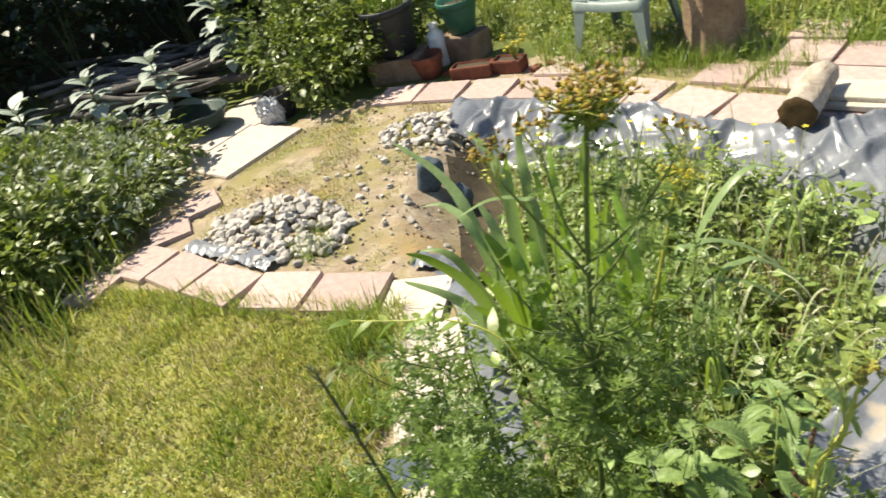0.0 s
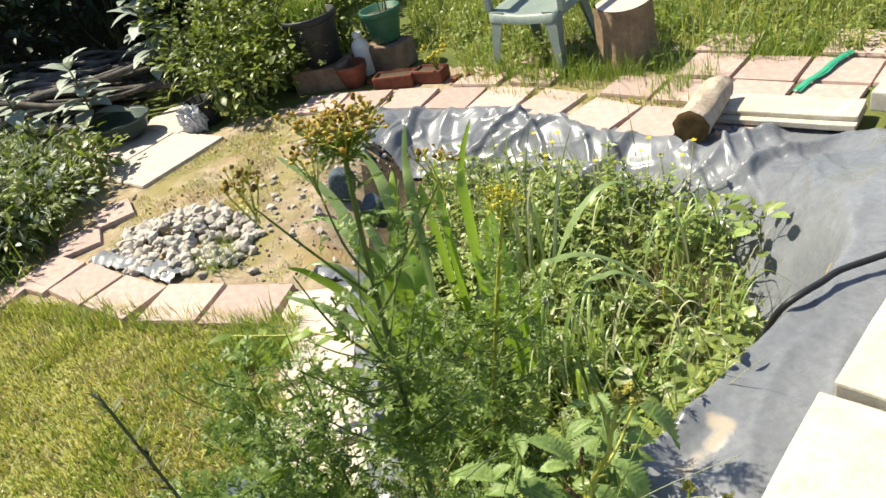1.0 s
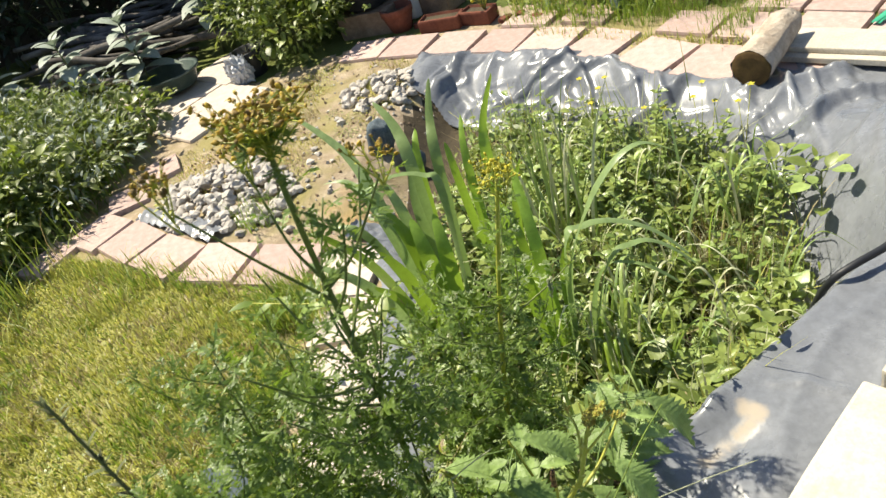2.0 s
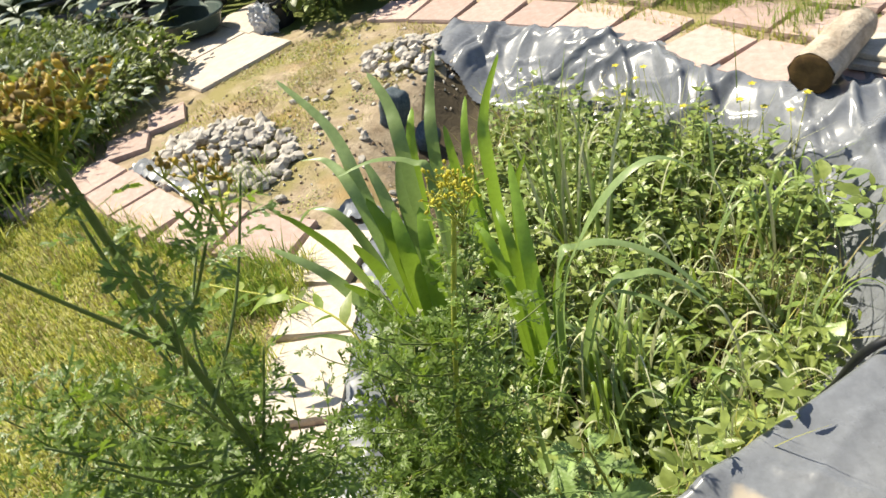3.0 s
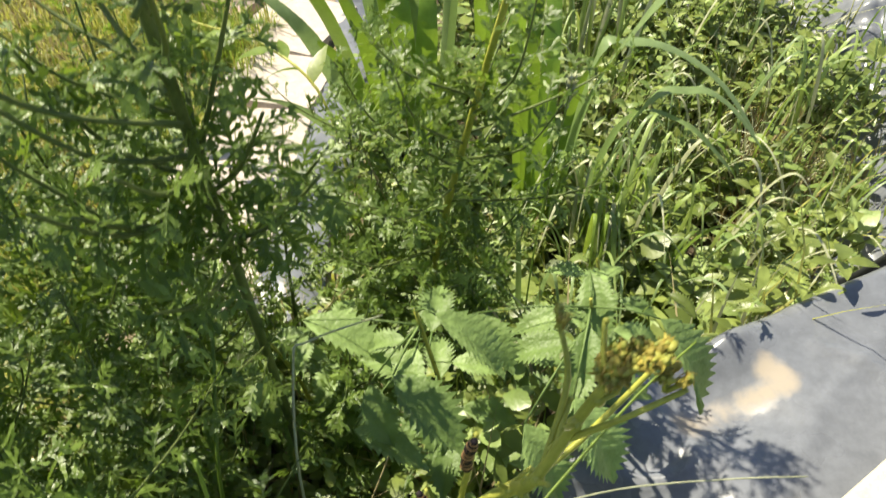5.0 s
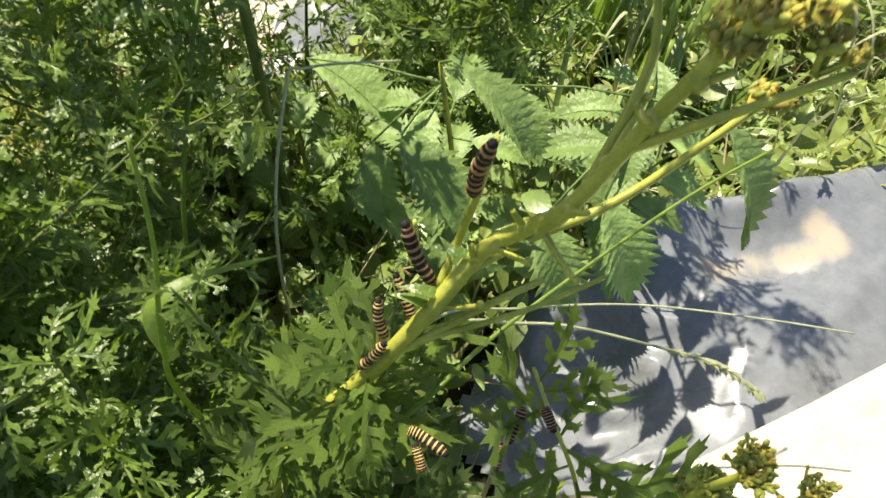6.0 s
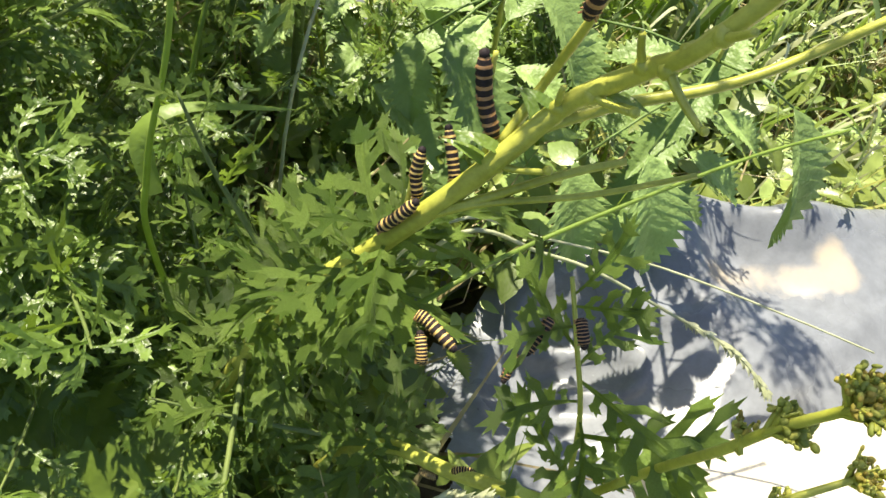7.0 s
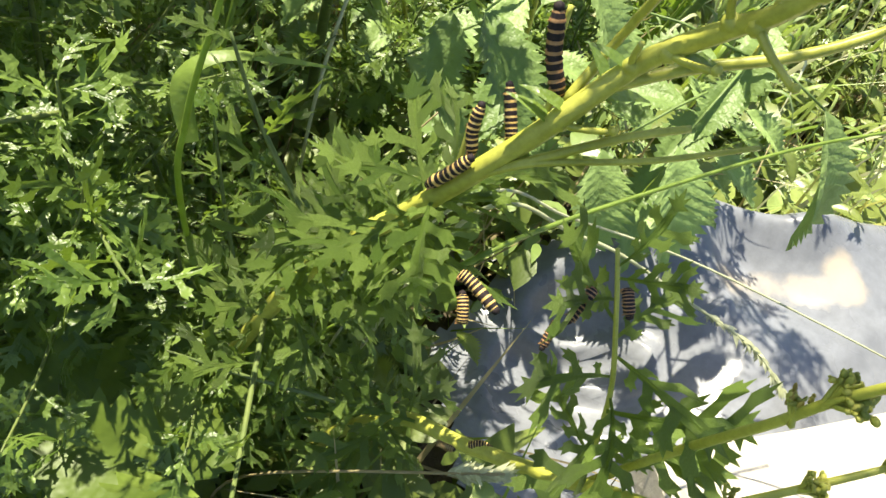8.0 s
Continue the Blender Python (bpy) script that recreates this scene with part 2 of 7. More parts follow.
class Soup:
    """Many small shapes gathered into one mesh."""
    def __init__(self):
        self.v, self.f, self.k, self.n = [], [], [], 0

    def add(self, shape, m=None, slot=0):
        tv, tf = shape
        if m is not None:
            a = np.array(m)
            tv = tv @ a[:3, :3].T + a[:3, 3]
        n = self.n
        self.v.append(tv)
        self.f.extend([[i + n for i in face] for face in tf])
        self.k.extend([slot] * len(tf))
        self.n += len(tv)

    def mesh(self, name):
        me = bpy.data.meshes.new(name)
        me.from_pydata(np.concatenate(self.v).tolist(), [], self.f)
        me.polygons.foreach_set("material_index", self.k)
        return me

    def object(self, name, materials, parent=None, label="", smooth=True, origin=None):
        if origin is not None:
            o = np.array(origin)
            self.v = [v - o for v in self.v]
        return dress(name, self.mesh(name), materials, parent, label, smooth)


def thing(name, at, label, category, group="", kind=""):
    """An empty at the base of a thing that carries its parts."""
    ob = new(name)
    ob.empty_display_size = 0.05
    ob.location = at
    return tagged(ob, label, category, group, kind)


def aim(at, way, up=(0, 0, 1), size=1.0, spin=0.0):
    """A pose whose +y runs along way and whose +z leans towards up."""
    y = Vector(way).normalized()
    x = y.cross(Vector(up))
    if x.length < 1e-4:
        x = y.cross(Vector((1, 0, 0.01)))
    x.normalize()
    z = x.cross(y)
    r = Matrix((x, y, z)).transposed().to_4x4()
    return Matrix.Translation(at) @ r @ Matrix.Rotation(spin, 4, "Y") @ Matrix.Scale(size, 4)


def smooth_line(points, per=5):
    """A smooth curve through points."""
    p = [Vector(q) for q in points]
    if len(p) == 2:
        return [p[0].lerp(p[1], i / per) for i in range(per + 1)]
    out = []
    for i in range(len(p) - 1):
        a, b, c, d = p[max(i - 1, 0)], p[i], p[i + 1], p[min(i + 2, len(p) - 1)]
        for s in range(per):
            t = s / per
            out.append(0.5 * ((2 * b) + (c - a) * t + (2 * a - 5 * b + 4 * c - d) * t * t + (3 * b - a - 3 * c + d) * t ** 3))
    return out + [p[-1]]


def tube(points, r0, r1, sides=7, cap=True, rib=0.0):
    """A tapered round stem along points."""
    v, f = [], []
    n = len(points)
    for i, p in enumerate(points):
        d = (points[min(i + 1, n - 1)] - points[max(i - 1, 0)]).normalized()
        x = d.cross(Vector((0.31, 0.2, 0.93)))
        x = x.normalized() if x.length > 1e-3 else Vector((1, 0, 0))
        y = d.cross(x)
        r = r0 + (r1 - r0) * i / (n - 1)
        for k in range(sides):
            a = 2 * math.pi * k / sides
            v.append(p + (x * math.cos(a) + y * math.sin(a)) * r * (1 + rib * (1 if k % 2 else -1)))
    for i in range(n - 1):
        for k in range(sides):
            a, b = i * sides + k, i * sides + (k + 1) % sides
            f.append([a, b, b + sides, a + sides])
    if cap:
        f.append(list(range((n - 1) * sides, n * sides)))
        f.append(list(reversed(range(sides))))
    return np.array([tuple(q) for q in v]), f


# ---- leaf shapes, one unit long along +y ----
def ragwort_leaf(seed):
    """A cut leaf: a winged midrib, three or four pairs of blunt lobes with a few teeth, a broad toothed end."""
    rnd = random.Random(seed)
    v, f = [], []
    ys = [0, 0.12, 0.25, 0.38, 0.5, 0.62, 0.74, 0.86]
    ws = [0.013, 0.015, 0.02, 0.028, 0.036, 0.045, 0.055, 0.05]
    for y, w in zip(ys, ws):
        w *= rnd.uniform(0.8, 1.25)
        v += [(-w, y, 0.3 * w), (0, y, 0), (w, y, 0.3 * w)]
    for i in range(len(ys) - 1):
        a = 3 * i
        f += [[a, a + 1, a + 4, a + 3], [a + 1, a + 2, a + 5, a + 4]]
    for side in (-1, 1):
        for y, reach in ((0.2, 0.11), (0.38, 0.2), (0.57, 0.29), (0.76, 0.24)):
            if rnd.random() < 0.08:
                continue
            r = reach * rnd.uniform(0.75, 1.3)
            y += rnd.uniform(-0.05, 0.05)
            s = r * rnd.uniform(0.35, 0.95)
            k = rnd.uniform(0.5, 0.8) * (0.6 + 1.4 * reach)
            curl = rnd.uniform(-0.5, 0.5)
            n = len(v)
            for fx, dy in ((0.0, -0.07), (0.5, -0.06), (0.78, -0.13), (1.0, -0.05), (0.9, 0.0), (1.05, 0.08), (0.8, 0.09), (0.72, 0.18), (0.48, 0.09), (0.0, 0.11)):
                v.append((side * (0.015 + fx * r), y + dy * k + fx * s + 0.12 * r * fx * fx, curl * fx * fx * r + 0.012))
            face = list(range(n, n + 10))
            f.append(face if side > 0 else face[::-1])
    n = len(v)
    end = [(-0.04, 0.84), (-0.15, 0.9), (-0.08, 0.92), (-0.12, 1.02), (-0.045, 0.97), (0.0, 1.11), (0.035, 0.98), (0.11, 1.04), (0.07, 0.93), (0.16, 0.92), (0.04, 0.84)]
    for x, y in end:
        v.append((x * rnd.uniform(0.8, 1.2), y, 0.012))
    f.append(list(range(n, n + 11))[::-1])
    bend, twist, sway = rnd.uniform(0.05, 0.75), rnd.uniform(-0.7, 0.7), rnd.uniform(-0.25, 0.25)
    out = []
    for x, y, z in v:
        a = twist * y
        out.append((x * math.cos(a) - z * math.sin(a) + sway * y * y, y - 0.2 * bend * y * y, z * math.cos(a) + x * math.sin(a) - bend * y * y * 0.6 + 0.2 * y))
    return np.array(out), f


def toothed_leaf(seed, width=0.29, teeth=11, droop=0.4):
    """An ovate leaf with a coarse saw edge, sunk along its midrib and pleated between its side veins."""
    rnd = random.Random(seed)
    v, f, rows = [(0, 0, 0)], [], []
    for i in range(1, 2 * teeth):
        y = i / (2 * teeth)
        w = width * (math.sin(math.pi * y ** 0.66) ** 0.8) * rnd.uniform(0.95, 1.04)
        tip = i % 2
        row = []
        for x in (-1.0, -0.66, -0.33, 0, 0.33, 0.66, 1.0):
            k = abs(x)
            reach = 1.0 if k < 0.9 else (1.17 if tip else 0.8)
            pleat = (0.014 if tip else -0.01) * min(1.0, 2 * k)
            lift = 0.07 * math.sin(1.9 * k) * w / width
            row.append(len(v))
            v.append((x * w * reach, y + 0.16 * k * w / width + (0.055 if tip and k > 0.9 else 0), pleat + lift - droop * y * y + 0.25 * y * droop))
        rows.append(row)
    end = len(v)
    v.append((0, 1.09, -0.8 * droop))
    for i, row in enumerate(rows):
        if i == 0:
            f += [[0, row[k + 1], row[k]] for k in range(6)]
        else:
            p = rows[i - 1]
            f += [[p[k], p[k + 1], row[k + 1], row[k]] for k in range(6)]
    f += [[rows[-1][k], rows[-1][k + 1], end] for k in range(6)]
    return np.array(v), f


def plain_leaf(width=0.3, rows=5, droop=0.3, fold=0.12, blunt=0.7):
    """A smooth-edged leaf folded along its rib."""
    v, f = [], []
    for i in range(rows + 1):
        y = i / rows
        w = width * math.sin(math.pi * (0.03 + 0.95 * y) ** blunt)
        z = -droop * y * y
        v += [(-w, y, z + fold * w), (0, y, z), (w, y, z + fold * w)]
    for i in range(rows):
        a = 3 * i
        f += [[a, a + 1, a + 4, a + 3], [a + 1, a + 2, a + 5, a + 4]]
    return np.array(v), f


def blade(points, width, thick=0.0, taper=0.75, side=None):
    """A long strap leaf along points, widest low down and drawn to a point."""
    pts = smooth_line(points, 6)
    n = len(pts)
    v, f = [], []
    for i, p in enumerate(pts):
        d = (pts[min(i + 1, n - 1)] - pts[max(i - 1, 0)]).normalized()
        x = Vector(side) if side else d.cross(Vector((0, 0, 1)))
        if x.length < 0.05:
            x = Vector((1, 0.2, 0))
        x.normalize()
        z = x.cross(d)
        t = i / (n - 1)
        w = width * min(1, 1.35 * (1 - t) ** taper) * (0.7 + 0.3 * min(1, t * 4))
        v += [p - x * w, p + z * w * 0.22, p + x * w]
    for i in range(n - 1):
        a = 3 * i
        f += [[a, a + 1, a + 4, a + 3], [a + 1, a + 2, a + 5, a + 4]]
    return np.array([tuple(q) for q in v]), f


def grass_blade(width=0.03, rows=3, bend=0.5):
    v, f = [], []
    for i in range(rows + 1):
        t = i / rows
        w = width * (1 - t) ** 0.7
        v += [(-w, bend * t * t, t * (1 - 0.3 * bend * t)), (w, bend * t * t, t * (1 - 0.3 * bend * t))]
    for i in range(rows):
        a = 2 * i
        f.append([a, a + 1, a + 3, a + 2])
    return np.array(v), f


def knob(sides=6, rows=4, squash=1.0):
    """A small rounded bud."""
    v, f = [], []
    for i in range(rows + 1):
        a = math.pi * i / rows
        for k in range(sides):
            b = 2 * math.pi * k / sides
            v.append((0.5 * math.sin(a) * math.cos(b), 0.5 * math.sin(a) * math.sin(b), 0.5 * squash * math.cos(a)))
    for i in range(rows):
        for k in range(sides):
            f.append([i * sides + k, (i + 1) * sides + k, (i + 1) * sides + (k + 1) % sides, i * sides + (k + 1) % sides])
    return np.array(v), f


RAG = [ragwort_leaf(s) for s in range(9)]
NET = [toothed_leaf(s) for s in range(4)]
PLAIN = [plain_leaf(0.22, 4, 0.3), plain_leaf(0.3, 4, 0.15), plain_leaf(0.16, 4, 0.5), plain_leaf(0.36, 4, 0.2, 0.2, 0.85)]
BLADES = [grass_blade(0.03, 3, b) for b in (0.1, 0.35, 0.6, 0.9)]
BENT = [blade([(0, 0, 0), (0, 0.35, 0.12), (0.03, 0.75, 0.08), (0.05, 1.3, -0.2)], 0.045), blade([(0, 0, 0), (0.02, 0.5, 0.2), (-0.03, 1.1, 0.1), (-0.05, 1.7, -0.25)], 0.04)]
FELT = plain_leaf(0.26, 7, 0.4, 0.2, 1.1)
BUD = knob()


def rough_lump(seed, detail=2, amount=0.22, squash=0.7):
    """A rounded, uneven stone about one unit across."""
    bm = bmesh.new()
    bmesh.ops.create_icosphere(bm, subdivisions=detail, radius=0.5)
    off = Vector((seed * 3.7, seed * 1.3, seed * 2.1))
    for q in bm.verts:
        k = 1 + amount * noise.noise(q.co * 2.2 + off) * 2 + 0.3 * amount * noise.noise(q.co * 6 + off)
        q.co = Vector((q.co.x * k, q.co.y * k * 0.85, q.co.z * k * squash))
    return bm


def box(bm, size, at=(0, 0, 0), bevel=0.0, turn=None):
    """A box with softened edges, added to bm."""
    made = bmesh.ops.create_cube(bm, size=1.0)["verts"]
    m = Matrix.Translation(at) @ (turn or Matrix.Identity(4)) @ Matrix.Diagonal((*size, 1))
    bmesh.ops.transform(bm, matrix=m, verts=made)
    if bevel:
        edges = list({e for q in made for e in q.link_edges})
        bmesh.ops.bevel(bm, geom=edges, offset=bevel, segments=2, affect="EDGES", profile=0.6)
    return bm


def lathe(bm, rings, sides=28, wobble=0.0):
    """A turned shape from (radius, z) rings."""
    loops = []
    for r, z in rings:
        loops.append([bm.verts.new((r * math.cos(2 * math.pi * k / sides), r * math.sin(2 * math.pi * k / sides), z + wobble * math.sin(3 * 2 * math.pi * k / sides))) for k in range(sides)])
    for a, b in zip(loops, loops[1:]):
        for k in range(sides):
            bm.faces.new([a[k], a[(k + 1) % sides], b[(k + 1) % sides], b[k]])
    bm.faces.new(loops[0][::-1])
    bm.faces.new(loops[-1])
    return bm


# ---- the lie of the land ----
POND = [(1.36, 3.08), (1.50, 2.85), (1.60, 2.5), (1.56, 2.15), (1.44, 1.9), (1.3, 1.765), (1.13, 1.655), (0.97, 1.55), (0.85, 1.465), (0.77, 1.4), (0.66, 1.35), (0.45, 1.32), (0.2, 1.42), (0.08, 1.6), (0.05, 2.0), (0.02, 2.3), (-0.12, 2.58), (-0.25, 2.85), (-0.35, 3.2), (-0.2, 3.6), (-0.05, 3.95), (0.15, 4.22), (0.3, 4.19), (0.54, 4.02), (0.79, 3.83), (0.97, 3.58), (1.13, 3.31)]
LINER = [(0.05, 4.36), (0.31, 4.24), (0.57, 4.07), (0.84, 3.87), (1.02, 3.62), (1.18, 3.35), (1.40, 3.13), (1.6, 3.22), (1.9, 2.86), (2.15, 2.7), (2.35, 2.4), (1.95, 1.95), (1.55, 1.6), (1.2, 1.25), (0.95, 1.02), (0.78, 0.9), (0.6, 0.93), (0.5, 1.04), (0.56, 1.2), (0.645, 1.36), (0.7, 1.5), (0.85, 1.72), (1.02, 1.98), (1.12, 2.25), (1.1, 2.6), (0.93, 2.95), (0.7, 3.27), (0.4, 3.6), (0.1, 3.85), (-0.05, 4.1)]
LAWN = [(0.15, -3.0), (0.0, 0.7), (-0.14, 1.3), (-0.33, 1.5), (-0.33, 2.4), (-0.7, 2.6), (-1.22, 2.97), (-1.7, 3.2), (-1.95, 2.9), (-1.8, 2.4), (-1.9, 1.6), (-2.1, -3.0)]


def inside(poly, x, y):
    hit = np.zeros(np.shape(x), bool)
    for (ax, ay), (bx, by) in zip(poly, poly[1:] + poly[:1]):
        cross = ((ay > y) != (by > y)) & (x < (bx - ax) * (y - ay) / (by - ay + 1e-12) + ax)
        hit ^= cross
    return hit


def edge_distance(poly, x, y):
    best = np.full(np.shape(x), 1e9)
    for (ax, ay), (bx, by) in zip(poly, poly[1:] + poly[:1]):
        dx, dy = bx - ax, by - ay
        t = np.clip(((x - ax) * dx + (y - ay) * dy) / (dx * dx + dy * dy), 0, 1)
        best = np.minimum(best, np.hypot(x - ax - t * dx, y - ay - t * dy))
    return np.where(inside(poly, x, y), best, -best)


def ease(t):
    t = np.clip(t, 0, 1)
    return t * t * (3 - 2 * t)


def terrain(x, y):
    """The ground's height: level round the pond, a raised bank beside it, the drained basin in it."""
    x, y = np.asarray(x, float), np.asarray(y, float)
    d = edge_distance(POND, x, y)
    bank = 0.228 * ease((x - 0.33) / 0.3) * ease((2.75 - y) / 0.75) * ease((y + 1.5) / 1.5)
    bank = bank - 0.10 * np.exp(-((x - 0.63) ** 2 + (y - 1.1) ** 2) / 0.011)
    bank = bank - 0.03 * np.exp(-((x - 0.8) ** 2 + (y - 1.33) ** 2) / 0.004)
    near = ease((2.3 - y) / 0.5) * ease((x - 0.2) / 0.3)
    width = 0.34 * (1 - near) + 0.14 * near
    drop = ease(d / width)
    left = ease((0.2 - x) / 0.5)
    z = bank * (1 - drop) - (0.20 - 0.08 * left) * drop
    mound = 0.05 * np.exp(-((x + 0.85) ** 2 + (y - 3.35) ** 2) / 0.12)
    rough = 0.012 * np.sin(3.1 * x + 1.3 * y) * np.sin(2.3 * y - 0.7 * x) * ease((np.abs(d)) / 0.4)
    return z - 0.028 + mound + rough * ease((np.hypot(x, y - 2.5) - 1.2) / 2)


def ground_z(x, y):
    return float(terrain(x, y))


def spaced(lo, hi, step, reach):
    mid = list(np.arange(lo, hi + step / 2, step))
    out, s = [], step
    a = []
    while (a[-1] if a else hi) < reach:
        s *= 1.5
        a.append((a[-1] if a else hi) + s)
    b, s = [], step
    while (b[-1] if b else lo) > -reach:
        s *= 1.5
        b.append((b[-1] if b else lo) - s)
    return np.array(b[::-1] + mid + a)


def build_ground():
    xs, ys = spaced(-2.6, 2.7, 0.045, 400), spaced(0.2, 5.6, 0.045, 400)
    gx, gy = np.meshgrid(xs, ys)
    gz = terrain(gx, gy)
    me = bpy.data.meshes.new("ground")
    nx, ny = len(xs), len(ys)
    faces = [[j * nx + i, j * nx + i + 1, (j + 1) * nx + i + 1, (j + 1) * nx + i] for j in range(ny - 1) for i in range(nx - 1)]
    me.from_pydata(np.stack([gx, gy, gz], -1).reshape(-1, 3).tolist(), [], faces)
    cx, cy = (gx[:-1, :-1] + gx[1:, 1:]) / 2, (gy[:-1, :-1] + gy[1:, 1:]) / 2
    jx = cx + 0.06 * np.sin(cy * 17.0 + 3 * np.sin(cx * 5)) + 0.05 * np.sin(cy * 41.0)
    jy = cy + 0.06 * np.sin(cx * 19.0 + 3 * np.sin(cy * 4)) + 0.05 * np.sin(cx * 37.0)
    zone = np.where(inside(LAWN, cx, cy), 1, 0)
    pond = edge_distance(POND, cx, cy)
    zone = np.where((pond > 0.12) & (cx > -0.05), 2, zone)
    zone = np.where((zone == 0) & (np.hypot((jx - 0.35) / 0.55, (jy - 1.05) / 0.5) < 1), 2, zone)
    zone = np.where((zone == 0) & ((jy > 4.75) | (jx < -1.75) | (jx > 1.75) | (jy < 0.75) | ((jx > 1.3) & (jy < 1.5))), 3, zone)
    zone = np.where((zone == 1) & (jy < 0.6), 3, zone)
    me.polygons.foreach_set("material_index", zone.reshape(-1).tolist())
    ob = dress("ground", me, [M["soil"], M["thatch"], M["mud"], M["turf"]])
    tagged(ob, "earth, worn lawn and drained pond bed", "ground", kind="structure")


build_ground()


def build_liner():
    step = 0.009
    xs, ys = np.arange(-0.1, 2.4, step), np.arange(0.85, 4.4, step)
    gx, gy = np.meshgrid(xs, ys)
    wob = 0.02 * np.sin(gx * 23 + 2 * np.sin(gy * 9)) + 0.012 * np.sin(gy * 31 + gx * 11)
    keep = edge_distance(LINER, gx, gy) > wob * 0.7
    d = edge_distance(POND, gx, gy)
    z = terrain(gx, gy)
    rim = edge_distance(LINER, gx, gy)
    # folds hang down the slope on the far side and run along the bank on the near side
    along = gx * 0.72 - gy * 0.69
    far = ease((gy - 2.0) / 0.6) * ease((2.3 - gx) / 0.5)
    fold = np.zeros_like(gx)
    for j in range(gx.shape[0]):
        for i in range(gx.shape[1]):
            if not keep[j, i]:
                continue
            x, y, a, f = gx[j, i], gy[j, i], along[j, i], far[j, i]
            dd = d[j, i]
            h = 0.0
            if f > 0.01:
                # folds that hang from the paving's edge: broad swags with sharp pleats and cross creases on them
                w = 0.22 * noise.noise((a * 1.7, dd * 3.0, 3.1))
                swag = noise.noise(((a + w) * 3.0, dd * 1.6, 0.4))
                r1 = 1 - abs(noise.noise(((a + w) * 3.8 + dd * 2.6, dd * 1.8, 5.4))) * 5.5
                r2 = 1 - abs(noise.noise(((a - w) * 5.0 - dd * 5.5 + 5, dd * 2.4, 7.7))) * 5.5
                r3 = 1 - abs(noise.noise((a * 4.5 + dd * 9, dd * 7 - a * 4, 4.4))) * 6.0
                lank = float(ease((x - 1.35) / 0.3))
                h += f * (0.034 * (swag + 0.35) + 0.042 * max(0, r1) + (0.03 * max(0, r2) + 0.014 * max(0, r3)) * (1 - 0.5 * lank)) * (0.05 + 0.95 * float(ease((rim[j, i] - 0.005) / 0.12)))
            if f < 0.99:
                p = x * 0.69 + y * 0.72
                q = x * 0.72 - y * 0.69
                r1 = 1 - abs(noise.noise((p * 2.2 + 0.6 * noise.noise((x * 3, y * 3, 9.0)), q * 5.5, 2.2))) * 4.5
                r2 = 1 - abs(noise.noise((p * 7 + 3, q * 3, 5.2))) * 6.0
                soft = noise.noise((x * 2.6, y * 2.6, 8.0))
                h += (1 - f) * (0.006 * max(0, r1) ** 2 + 0.0025 * max(0, r2) + 0.012 * soft)
                # a pinched crease across the bank
                u = (x - 0.9) * 0.9 - (y - 1.456) * 0.436
                c = (x - 0.9) * 0.436 + (y - 1.456) * 0.9 + 0.004 * math.sin(u * 60)
                h += 0.009 * max(0.0, 1 - abs(c) / 0.012) * float(ease(u / 0.03) * ease((0.2 - u) / 0.06))
                # the turned-up corner, its hollow and the crumpled part in front
                h += 0.018 * math.exp(-((x - 0.8) ** 2 + (y - 1.43) ** 2) / 0.0016) - 0.022 * math.exp(-((x - 0.735) ** 2 + (y - 1.33) ** 2) / 0.0022)
                pit = math.exp(-((x - 0.64) ** 2 + (y - 1.13) ** 2) / 0.02)
                c = 1 - abs(noise.noise((x * 14, y * 14, 1.0))) * 3.5
                h += pit * 0.026 * max(0, c) ** 1.3
            fold[j, i] = h
    z = np.maximum(z + 0.014 + fold, z + 0.004)
    index = -np.ones(gx.shape, int)
    ok = keep
    index[ok] = np.arange(ok.sum())
    verts = np.stack([gx[ok], gy[ok], z[ok]], -1)
    faces = []
    for j in range(gx.shape[0] - 1):
        row, up = index[j], index[j + 1]
        for i in range(gx.shape[1] - 1):
            q = [row[i], row[i + 1], up[i + 1], up[i]]
            if min(q) >= 0:
                faces.append([int(k) for k in q])
    me = bpy.data.meshes.new("pond_liner")
    me.from_pydata(verts.tolist(), [], faces)
    ob = dress("pond_liner", me, [M["liner"]])
    tagged(ob, "creased black plastic pond liner, dusty and silted at its torn corner", "pond liner")


build_liner()


